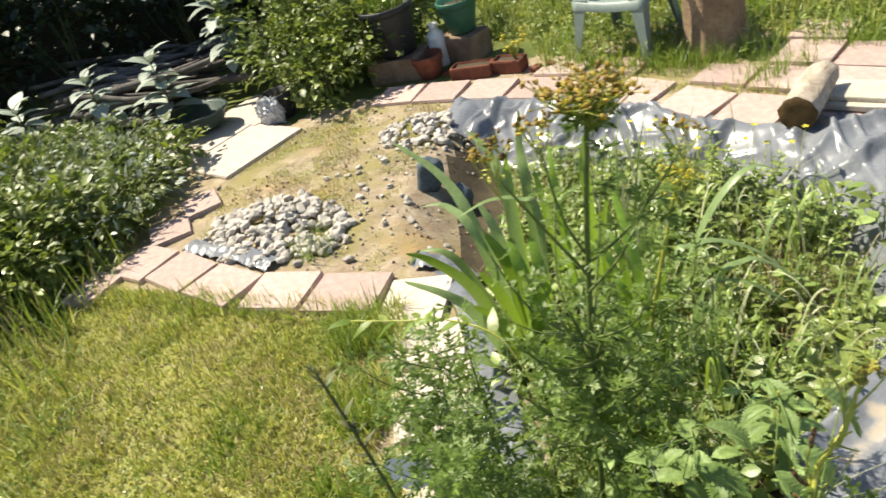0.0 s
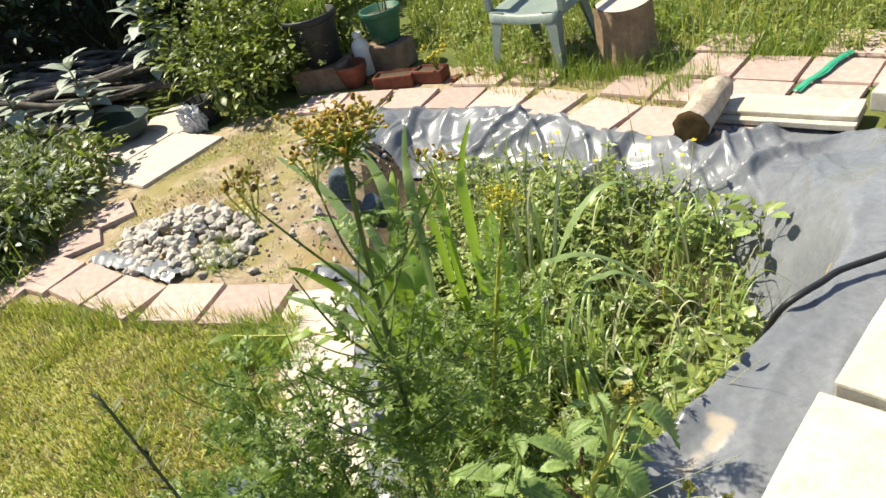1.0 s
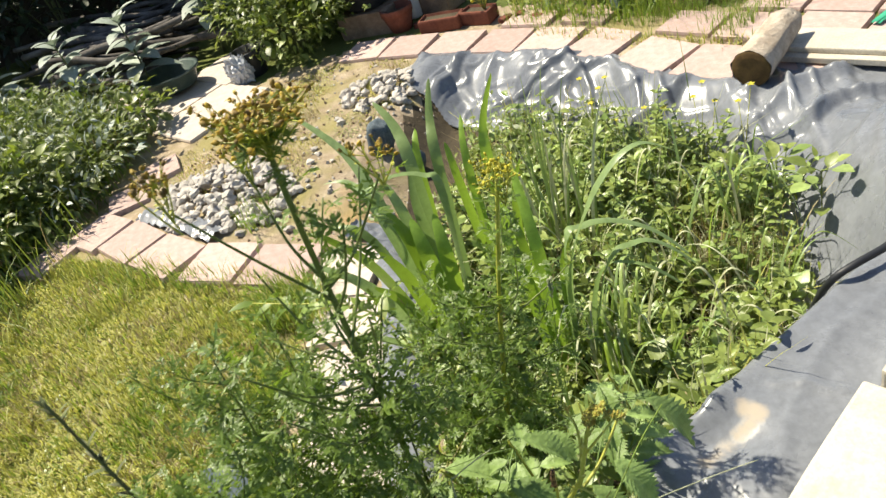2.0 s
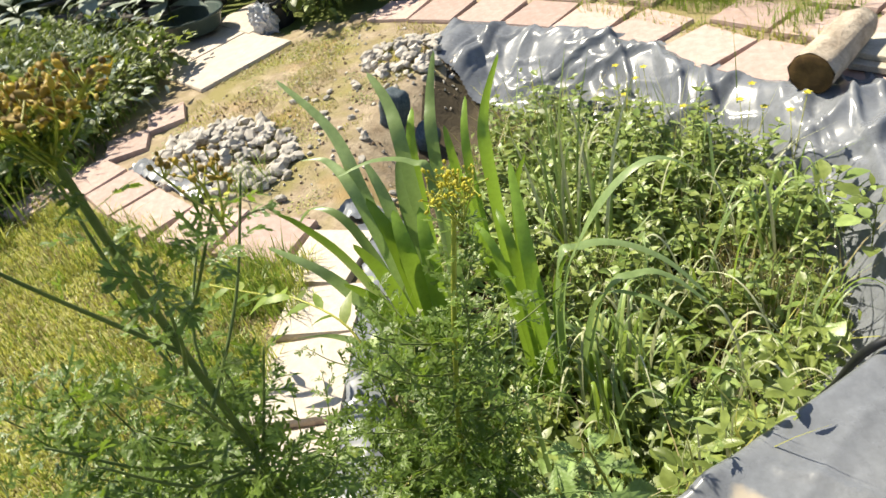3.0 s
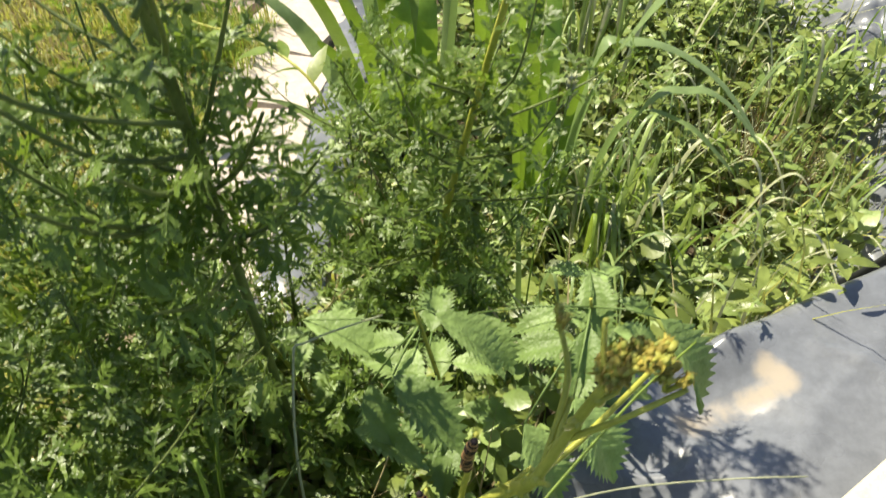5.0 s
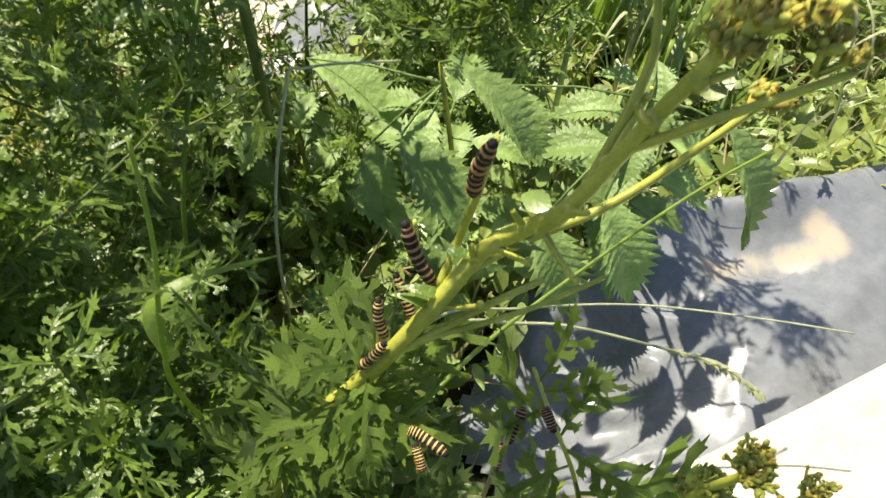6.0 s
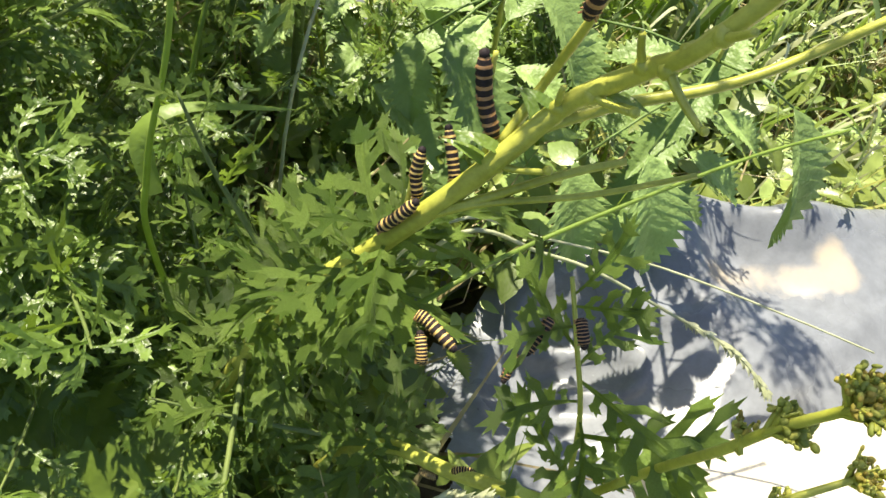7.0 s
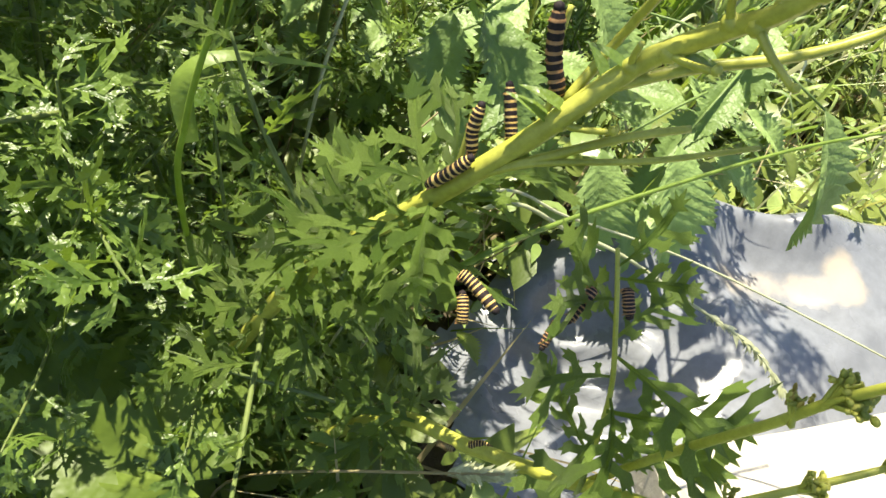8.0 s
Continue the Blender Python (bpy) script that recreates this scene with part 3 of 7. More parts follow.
# ---- fence and hedge that close the garden ----
def build_fence():
    fence = thing("fence", (-3.0, 7.6, 0), "dark weathered board fence behind the overgrown bed", "fence", kind="structure")
    a, b = Vector((-7.5, 6.6, 0)), Vector((2.2, 8.6, 0))
    n = 62
    bm = bmesh.new()
    box(bm, (0.166, 0.022, 1.75), (0, 0, 0.875), 0.004)
    board = bpy.data.meshes.new("board")
    bm.to_mesh(board)
    bm.free()
    board.materials.append(M["fence"])
    yaw = math.atan2(b.y - a.y, b.x - a.x)
    for i in range(n):
        p = a.lerp(b, (i + 0.5) / n)
        ob = new("board", board)
        ob.parent = fence
        ob.matrix_local = Matrix.Translation((p.x + 3.0, p.y - 7.6, -0.03 + 0.015 * math.sin(i * 2.1))) @ Matrix.Rotation(yaw, 4, "Z")
    for i in range(0, n + 1, 12):
        p = a.lerp(b, i / n)
        bm = bmesh.new()
        box(bm, (0.1, 0.1, 1.9), (p.x + 3.0 - 0.02, p.y - 7.6 + 0.075, 0.92), 0.006)
        part("post", bm, M["fence"], fence, smooth=False)
    for z in (0.35, 1.45):
        bm = bmesh.new()
        m = (a + b) / 2
        box(bm, ((b - a).length, 0.04, 0.08), (m.x + 3.0 - 0.008, m.y - 7.6 + 0.034, z), 0.004, Matrix.Rotation(yaw, 4, "Z"))
        part("rail", bm, M["fence"], fence, smooth=False)


build_fence()


def leafy_crown(name, root, blobs, count, sizes, materials, shapes, seed, label="", stalks=True):
    """Leaves spread through uneven lumps: each lump is centre, radii."""
    rnd = random.Random(seed)
    soup = Soup()
    weights = [r[0] * r[1] + r[1] * r[2] + r[0] * r[2] for _, r in blobs]
    for _ in range(count):
        (c, r) = rnd.choices(blobs, weights)[0]
        d = Vector((rnd.gauss(0, 1), rnd.gauss(0, 1), rnd.gauss(0.35, 0.8))).normalized()
        k = rnd.uniform(0.45, 1.0) ** 0.5
        k *= 1 + 0.6 * noise.noise(d * 2.8 + Vector(c) * 3)
        p = Vector(c) + Vector((d.x * r[0], d.y * r[1], d.z * r[2])) * k
        if p.z < ground_z(p.x, p.y) + 0.01:
            continue
        way = (d + Vector((rnd.uniform(-1, 1), rnd.uniform(-1, 1), rnd.uniform(-0.6, 0.7)))).normalized()
        up = (Vector((0, 0, 1)) + Vector((rnd.uniform(-1, 1), rnd.uniform(-1, 1), 0)) * 0.6)
        soup.add(rnd.choice(shapes), aim(p, way, up, rnd.uniform(*sizes)), rnd.randrange(len(materials)))
    ob = soup.object(name, materials, root, label, origin=root.location)
    ob["kind"] = "stuff"
    return ob


def bush(name, at, blobs, count, sizes, mats, shapes, seed, label, category="shrub", twigs=7, kind=""):
    """A bush: forked woody twigs and a crown of many leaves."""
    root = thing(name, (at[0], at[1], ground_z(at[0], at[1])), label, category, kind=kind)
    rnd = random.Random(seed + 50)
    base = Vector(root.location)
    for i in range(twigs):
        c, r = blobs[i % len(blobs)]
        tip = Vector(c) + Vector((rnd.uniform(-0.5, 0.5) * r[0], rnd.uniform(-0.5, 0.5) * r[1], rnd.uniform(0, 0.6) * r[2]))
        foot = base + Vector((rnd.uniform(-0.06, 0.06), rnd.uniform(-0.06, 0.06), -0.02))
        mid = foot.lerp(tip, 0.5) + Vector((rnd.uniform(-0.08, 0.08), rnd.uniform(-0.08, 0.08), 0.05))
        s = Soup()
        s.add(tube(smooth_line([foot, mid, tip]), 0.009, 0.003, 6))
        s.object("branch", [M["dark_stem"]], root, origin=base)
    leafy_crown("crown", root, blobs, count, sizes, mats, shapes, seed)
    return root


def build_hedge():
    spots = [(-6.2, 5.9, 1.3), (-5.0, 6.2, 1.5), (-3.9, 6.4, 1.4), (-3.0, 6.5, 1.6), (-2.1, 6.9, 1.5), (-1.2, 7.2, 1.4), (-0.2, 7.6, 1.2)]
    for i, (x, y, h) in enumerate(spots):
        blobs = [((x + dx, y + dy, z), (0.7, 0.5, 0.45)) for dx, dy, z in ((0, 0, h * 0.35), (0.25, 0.1, h * 0.75), (-0.3, 0.15, h), (0.1, -0.15, h * 0.55), (0, 0.2, h * 1.25))]
        tagged(bush("hedge_shrub", (x, y), blobs, 2600, (0.05, 0.11), [M["hedge"]], PLAIN[:2], 300 + i, "dark evergreen hedge shrub against the fence, deep shade put into its leaf colour", "hedge"), group="hedge along the fence")


build_hedge()


# ---- loose things round the pond ----
def build_chair():
    """A one-piece plastic garden chair; its front feet stand at the paving's edge."""
    ax, bx = Vector((0.79, 4.44, 0)), Vector((1.118, 4.132, 0))
    right = (bx - ax).normalized()
    back = Vector((-right.y, right.x, 0))
    mid = (ax + bx) / 2
    root = thing("garden_chair", (mid.x, mid.y, 0.0), "pale green plastic garden chair standing in the grass", "chair")
    root.rotation_euler = (0, 0, math.atan2(right.y, right.x))

    def leg(x, y, tx, ty, h):
        bm = bmesh.new()
        loops = []
        for k in range(7):
            t = k / 6
            px, py, pz = x + (tx - x) * t, y + (ty - y) * t, ground_leg + (h - ground_leg) * t
            w = 0.019 + 0.022 * t ** 1.6
            sx, sy = (1 if x > 0 else -1), (1 if y > 0.2 else -1)
            prof = [(0, 0), (-sx * 2 * w, 0), (-sx * 2 * w, -sy * 0.006), (-sx * 0.006, -sy * 0.006), (-sx * 0.006, -sy * 2 * w), (0, -sy * 2 * w)]
            loops.append([bm.verts.new((px + a, py + b, pz)) for a, b in prof])
        for a, b in zip(loops, loops[1:]):
            for i in range(6):
                bm.faces.new([a[i], a[(i + 1) % 6], b[(i + 1) % 6], b[i]])
        bm.faces.new(loops[0])
        bm.faces.new(loops[-1])
        bmesh.ops.recalc_face_normals(bm, faces=bm.faces)
        part("leg", bm, M["chair"], root, smooth=False)

    ground_leg = -0.012
    leg(-0.232, -0.01, -0.205, 0.03, 0.32)
    leg(0.232, -0.01, 0.205, 0.03, 0.32)
    leg(-0.215, 0.45, -0.19, 0.38, 0.33)
    leg(0.215, 0.45, 0.19, 0.38, 0.33)
    bm = bmesh.new()
    n = 12
    top = [[bm.verts.new((-0.215 + 0.43 * i / n, 0.02 + 0.4 * j / n, 0.335 - 0.02 * math.sin(math.pi * i / n) * math.sin(math.pi * min(1, 0.25 + 0.75 * j / n)) - 0.02 * (1 - j / n) ** 4)) for i in range(n + 1)] for j in range(n + 1)]
    for j in range(n):
        for i in range(n):
            bm.faces.new([top[j][i], top[j][i + 1], top[j + 1][i + 1], top[j + 1][i]])
    edge = [e for e in bm.edges if e.is_boundary]
    down = bmesh.ops.extrude_edge_only(bm, edges=edge)["geom"]
    bmesh.ops.translate(bm, vec=(0, 0, -0.045), verts=[q for q in down if isinstance(q, bmesh.types.BMVert)])
    part("seat", bm, M["chair"], root)
    bm = bmesh.new()
    for k in range(7):
        x = -0.165 + 0.055 * k
        box(bm, (0.034, 0.008, 0.36), (x, 0.455, 0.53), 0.003, Matrix.Rotation(radians(-12), 4, "X"))
    box(bm, (0.44, 0.02, 0.06), (0, 0.5, 0.73), 0.008, Matrix.Rotation(radians(-12), 4, "X"))
    box(bm, (0.42, 0.02, 0.04), (0, 0.415, 0.35), 0.006)
    part("backrest", bm, M["chair"], root, smooth=False)
    for s in (-1, 1):
        bm = bmesh.new()
        box(bm, (0.05, 0.42, 0.018), (s * 0.25, 0.24, 0.55), 0.006)
        box(bm, (0.04, 0.03, 0.24), (s * 0.235, 0.06, 0.435), 0.006)
        part("armrest", bm, M["chair"], root, smooth=False)


build_chair()


def build_stump():
    root = thing("tree_stump", (1.47, 4.12, ground_z(1.47, 4.12)), "upright grey-brown sawn tree stump standing in grass", "tree stump")
    bm = bmesh.new()
    sides, rows = 40, 12
    loops = []
    for j in range(rows + 1):
        t = j / rows
        loop = []
        for k in range(sides):
            a = 2 * math.pi * k / sides
            r = (0.145 + 0.03 * (1 - t) ** 3) * (1 + 0.05 * math.sin(3 * a + 1) + 0.05 * noise.noise((math.cos(a) * 3, math.sin(a) * 3, t * 0.8))) + 0.006 * math.sin(11 * a + 2 * t)
            loop.append(bm.verts.new((r * math.cos(a), r * math.sin(a), -0.03 + 0.35 * t)))
        loops.append(loop)
    for a, b in zip(loops, loops[1:]):
        for k in range(sides):
            bm.faces.new([a[k], a[(k + 1) % sides], b[(k + 1) % sides], b[k]])
    bm.faces.new(loops[0][::-1])
    part("bark", bm, M["stump_bark"], root)
    bm = bmesh.new()
    ring = [bm.verts.new((0.139 * (1 + 0.05 * math.sin(3 * a + 1)) * math.cos(a), 0.139 * (1 + 0.05 * math.sin(3 * a + 1)) * math.sin(a), 0.321)) for a in [2 * math.pi * k / 40 for k in range(40)]]
    bm.faces.new(ring)
    part("sawn_top", bm, M["slab_pale"], root, "pale sawn top")


build_stump()


def build_log():
    a, b = Vector((1.385, 2.975, 0.088)), Vector((1.60, 3.235, 0.098))
    root = thing("log", a, "short barked log with a dark cut end lying across the paving", "log")
    ax = (b - a).normalized()
    length = (b - a).length
    m = aim((0, 0, 0), ax)
    bm = bmesh.new()
    sides, rows = 32, 10
    loops = []
    for j in range(rows + 1):
        t = j / rows
        loop = []
        for k in range(sides):
            an = 2 * math.pi * k / sides
            r = 0.074 * (1 + 0.07 * noise.noise((math.cos(an) * 2, math.sin(an) * 2, t * 2)) + 0.03 * math.sin(9 * an + 3 * t)) * (1 - 0.12 * t)
            loop.append(bm.verts.new(m @ Vector((r * math.cos(an), length * t + 0.02 * t * math.sin(an * 2), r * math.sin(an)))))
        loops.append(loop)
    for p, q in zip(loops, loops[1:]):
        for k in range(sides):
            bm.faces.new([p[k], q[k], q[(k + 1) % sides], p[(k + 1) % sides]])
    bm.faces.new(loops[-1])
    bmesh.ops.recalc_face_normals(bm, faces=bm.faces)
    part("bark", bm, M["bark"], root)
    bm = bmesh.new()
    rings = []
    for r, y in ((0.071, 0.001), (0.066, -0.004), (0.04, -0.003), (0.004, -0.004)):
        rings.append([bm.verts.new(m @ Vector((r * math.cos(2 * math.pi * k / 28), y, r * math.sin(2 * math.pi * k / 28)))) for k in range(28)])
    for p, q in zip(rings, rings[1:]):
        for k in range(28):
            bm.faces.new([p[k], p[(k + 1) % 28], q[(k + 1) % 28], q[k]])
    bm.faces.new(rings[-1])
    bmesh.ops.recalc_face_normals(bm, faces=bm.faces)
    part("cut_end", bm, M["cut"], root, "dark brown cut end")


build_log()


def pot(name, at, r_top, r_bot, h, mat, label, category, soil=True):
    root = thing(name, at, label, category)
    bm = bmesh.new()
    rim = 0.018
    lathe(bm, [(r_bot * 0.9, 0.0), (r_bot, 0.006), (r_top * 0.97, h - 0.05), (r_top * 0.97, h - 0.045), (r_top * 1.06, h - 0.04), (r_top * 1.07, h - 0.004), (r_top * 1.04, h), (r_top * 0.96, h - 0.002), (r_top * 0.92, h - 0.05), (0.02, h - 0.05)])
    wall = part("pot_wall", bm, mat, root)
    if soil:
        bm = bmesh.new()
        lathe(bm, [(r_top * 0.93, h - 0.052), (r_top * 0.7, h - 0.036), (0.03, h - 0.03)], 20, 0.004)
        part("soil", bm, M["mud"], wall, "dark potting soil")
    return root


def block(name, at, size, yaw, mat, label, category, bevel=0.008, seed=1):
    bm = bmesh.new()
    box(bm, size, (0, 0, size[2] / 2), bevel)
    bmesh.ops.subdivide_edges(bm, edges=[e for e in bm.edges if e.calc_length() > 0.05], cuts=3, use_grid_fill=True)
    for q in bm.verts:
        q.co += Vector((noise.noise(q.co * 9 + Vector((seed, 0, 0))), noise.noise(q.co * 9 + Vector((0, seed, 0))), noise.noise(q.co * 9 + Vector((0, 0, seed))))) * 0.006
    me = bpy.data.meshes.new(name)
    bm.to_mesh(me)
    bm.free()
    ob = dress(name, me, [mat], smooth=False)
    tagged(ob, label, category)
    ob.matrix_world = Matrix.Translation(at) @ Matrix.Rotation(radians(yaw), 4, "Z")
    return ob


def build_pots():
    g = ground_z(0, 4.95)
    block("garden_block", (-0.24, 5.03, g), (0.36, 0.24, 0.15), -20, M["brick"], "rough brown block under a black pot", "block", seed=2)
    block("garden_block", (0.19, 5.06, g), (0.28, 0.2, 0.17), -36, M["brick"], "rough brown block under a green pot", "block", seed=4)
    p = pot("plant_pot", (-0.24, 5.06, g + 0.155), 0.165, 0.13, 0.31, M["black_pot"], "black plastic pot holding grassy leaves on a block", "plant pot")
    tuft(p, (-0.24, 5.06, g + 0.42), 0.13, 130, (0.14, 0.3), M["grass_lush"], 71)
    p = pot("plant_pot", (0.2, 5.07, g + 0.175), 0.125, 0.085, 0.21, M["green_pot"], "dark green plastic pot with bare stems on a block", "plant pot")
    rnd = random.Random(5)
    for i in range(5):
        a = Vector((0.2 + rnd.uniform(-0.05, 0.05), 5.07 + rnd.uniform(-0.05, 0.05), g + 0.33))
        b = a + Vector((rnd.uniform(-0.08, 0.08), rnd.uniform(-0.08, 0.08), rnd.uniform(0.15, 0.35)))
        s = Soup()
        s.add(tube(smooth_line([a, a.lerp(b, 0.5) + Vector((0.01, 0.02, 0)), b]), 0.005, 0.002, 5))
        s.object("bare_stem", [M["dark_stem"]], p, origin=p.location)
    pot("plant_pot", (-1.04, 4.9, g), 0.1, 0.08, 0.17, M["black_pot"], "small black plastic pot half under a shrub", "plant pot")
    pot("plant_pot", (-0.06, 4.88, g), 0.095, 0.066, 0.15, M["terracotta"], "small red terracotta pot on the earth beside paving", "plant pot")
    b = thing("plastic_bottle", (0.02, 5.05, g), "white plastic bottle standing among the pots", "bottle")
    bm = bmesh.new()
    lathe(bm, [(0.05, 0), (0.058, 0.01), (0.058, 0.19), (0.05, 0.215), (0.028, 0.235), (0.026, 0.25)], 22)
    body = part("bottle_body", bm, M["white_plastic"], b)
    bm = bmesh.new()
    lathe(bm, [(0.03, 0.25), (0.031, 0.253), (0.031, 0.275), (0.028, 0.28)], 22)
    part("cap", bm, M["white_plastic"], body)
    for i, (x, y, w, yaw, lab) in enumerate(((0.2, 4.69, 0.26, -22, "long terracotta trough lying at the paving's edge"), (0.42, 4.62, 0.2, -34, "short terracotta trough with a yellow-flowered weed"))):
        t = thing("trough", (x, y, g), lab, "planter")
        bm = bmesh.new()
        box(bm, (w, 0.12, 0.08), (0, 0, 0.04), 0.012)
        top = max(bm.faces, key=lambda fc: (fc.normal.z, fc.calc_area()))
        bmesh.ops.inset_individual(bm, faces=[top], thickness=0.014)
        bmesh.ops.translate(bm, vec=(0, 0, -0.025), verts=list(top.verts))
        body = part("trough_body", bm, M["terracotta"], t, smooth=False)
        bm = bmesh.new()
        box(bm, (w - 0.05, 0.085, 0.01), (0, 0, 0.062), 0.003)
        part("soil", bm, M["mud"], body, "dry soil")
        t.rotation_euler = (0, 0, radians(yaw))
    weed = thing("yellow_weed", (0.46, 4.6, g + 0.06), "small weed with yellow flowers growing in the trough", "wildflower")
    s = Soup()
    for i in range(14):
        a = Vector((0.46, 4.6, g + 0.06))
        t = a + Vector((rnd.uniform(-0.08, 0.08), rnd.uniform(-0.06, 0.06), rnd.uniform(0.08, 0.17)))
        s = Soup()
        s.add(tube([a, a.lerp(t, 0.6) + Vector((0, 0, 0.02)), t], 0.002, 0.001, 4))
        s.object("stalk", [M["ragwort_stem"]], weed, origin=weed.location)
        fl = Soup()
        fl.add(BUD, aim(t, (0, 0, 1), (1, 0, 0), 0.022))
        fl.object("flower", [M["yellow"]], weed, "bright yellow flower", origin=weed.location)
    # broken terracotta and soil pieces in the pots' bed
    for i in range(9):
        x, y = 0.05 + 0.085 * i, 4.84 - 0.055 * i + 0.05 * (i % 2)
        block("terracotta_shard", (x, y, g - 0.005), (0.07, 0.05, 0.03), 37 * i, M["terracotta"], "broken piece of red terracotta lying on soil", "shard", 0.004, 10 + i)["group"] = "shards by the pots"


def tuft(root, at, spread, count, heights, mat, seed, lean=0.6):
    rnd = random.Random(seed)
    s = Soup()
    for _ in range(count):
        a, r = rnd.uniform(0, 6.28), spread * math.sqrt(rnd.random())
        m = Matrix.Translation((at[0] + r * math.cos(a), at[1] + r * math.sin(a), at[2])) @ Matrix.Rotation(rnd.uniform(0, 6.28), 4, "Z") @ Matrix.Rotation(rnd.uniform(-lean, lean) * 0.6, 4, "X") @ Matrix.Diagonal((rnd.uniform(0.7, 1.3) * 0.5, 1, 1, 1)) @ Matrix.Scale(rnd.uniform(*heights), 4)
        s.add(rnd.choice(BLADES), m)
    ob = s.object("foliage", [mat], root, origin=root.location)
    ob["kind"] = "stuff"


build_pots()


def build_basin():
    root = thing("basin", (-1.64, 5.0, 0.012), "dark green plastic basin lying on the pale path", "basin")
    bm = bmesh.new()
    lathe(bm, [(0.17, 0.0), (0.19, 0.008), (0.235, 0.055), (0.255, 0.06), (0.255, 0.068), (0.228, 0.064), (0.18, 0.016), (0.02, 0.013)], 36)
    bmesh.ops.transform(bm, matrix=Matrix.Diagonal((1.0, 0.72, 1.7, 1)), verts=bm.verts)
    part("basin_shell", bm, M["basin"], root)
    root.rotation_euler = (radians(1), radians(-1.5), radians(-20))


build_basin()


def build_crumpled_sheet():
    """A scrap of grey sheeting pushed against the small black pot."""
    bm = bmesh.new()
    bmesh.ops.create_icosphere(bm, subdivisions=4, radius=0.5)
    for q in bm.verts:
        c = q.co.normalized()
        k = 0.75 + 0.5 * abs(noise.noise(c * 3.1)) + 0.3 * abs(noise.noise(c * 7.3 + Vector((4, 1, 2))))
        q.co = Vector((q.co.x * k * 0.2, q.co.y * k * 0.12, q.co.z * k * 0.2))
    me = bpy.data.meshes.new("plastic_sheet")
    bm.to_mesh(me)
    bm.free()
    ob = dress("plastic_sheet", me, [M["sheet_grey"]], smooth=False)
    tagged(ob, "crumpled scrap of grey plastic sheeting beside a pot", "plastic sheet")
    ob.matrix_world = pose(-1.1, 4.8, ground_z(-1.1, 4.8) + 0.085, 0, 0, -25)


build_crumpled_sheet()


def build_woodpile():
    root = thing("timber_pile", (-2.25, 5.95, ground_z(-2.25, 5.95)), "heap of grey weathered timber and rolled sheeting in the bed", "woodpile")
    rnd = random.Random(9)
    for i in range(64):
        z = 0.02 + 0.036 * (i // 8)
        bm = bmesh.new()
        L = rnd.uniform(0.5, 1.5)
        pts = smooth_line([Vector((-L / 2, 0, 0)), Vector((-L / 6, rnd.uniform(-0.04, 0.04), 0.02)), Vector((L / 5, rnd.uniform(-0.04, 0.04), -0.01)), Vector((L / 2, 0, 0))], 3)
        s = Soup()
        r = rnd.uniform(0.012, 0.032)
        s.add(tube(pts, r, r * rnd.uniform(0.6, 0.9), 9), Matrix.Translation((rnd.uniform(-0.3, 0.3), -0.5 + 0.14 * (i % 8) + rnd.uniform(-0.05, 0.05), z + r)) @ Matrix.Rotation(radians(rnd.uniform(-30, 6)), 4, "Z") @ Matrix.Rotation(radians(rnd.uniform(-7, 7)), 4, "Y"))
        bm.free()
        s.object("timber", [M["weathered"]], root)


build_woodpile()


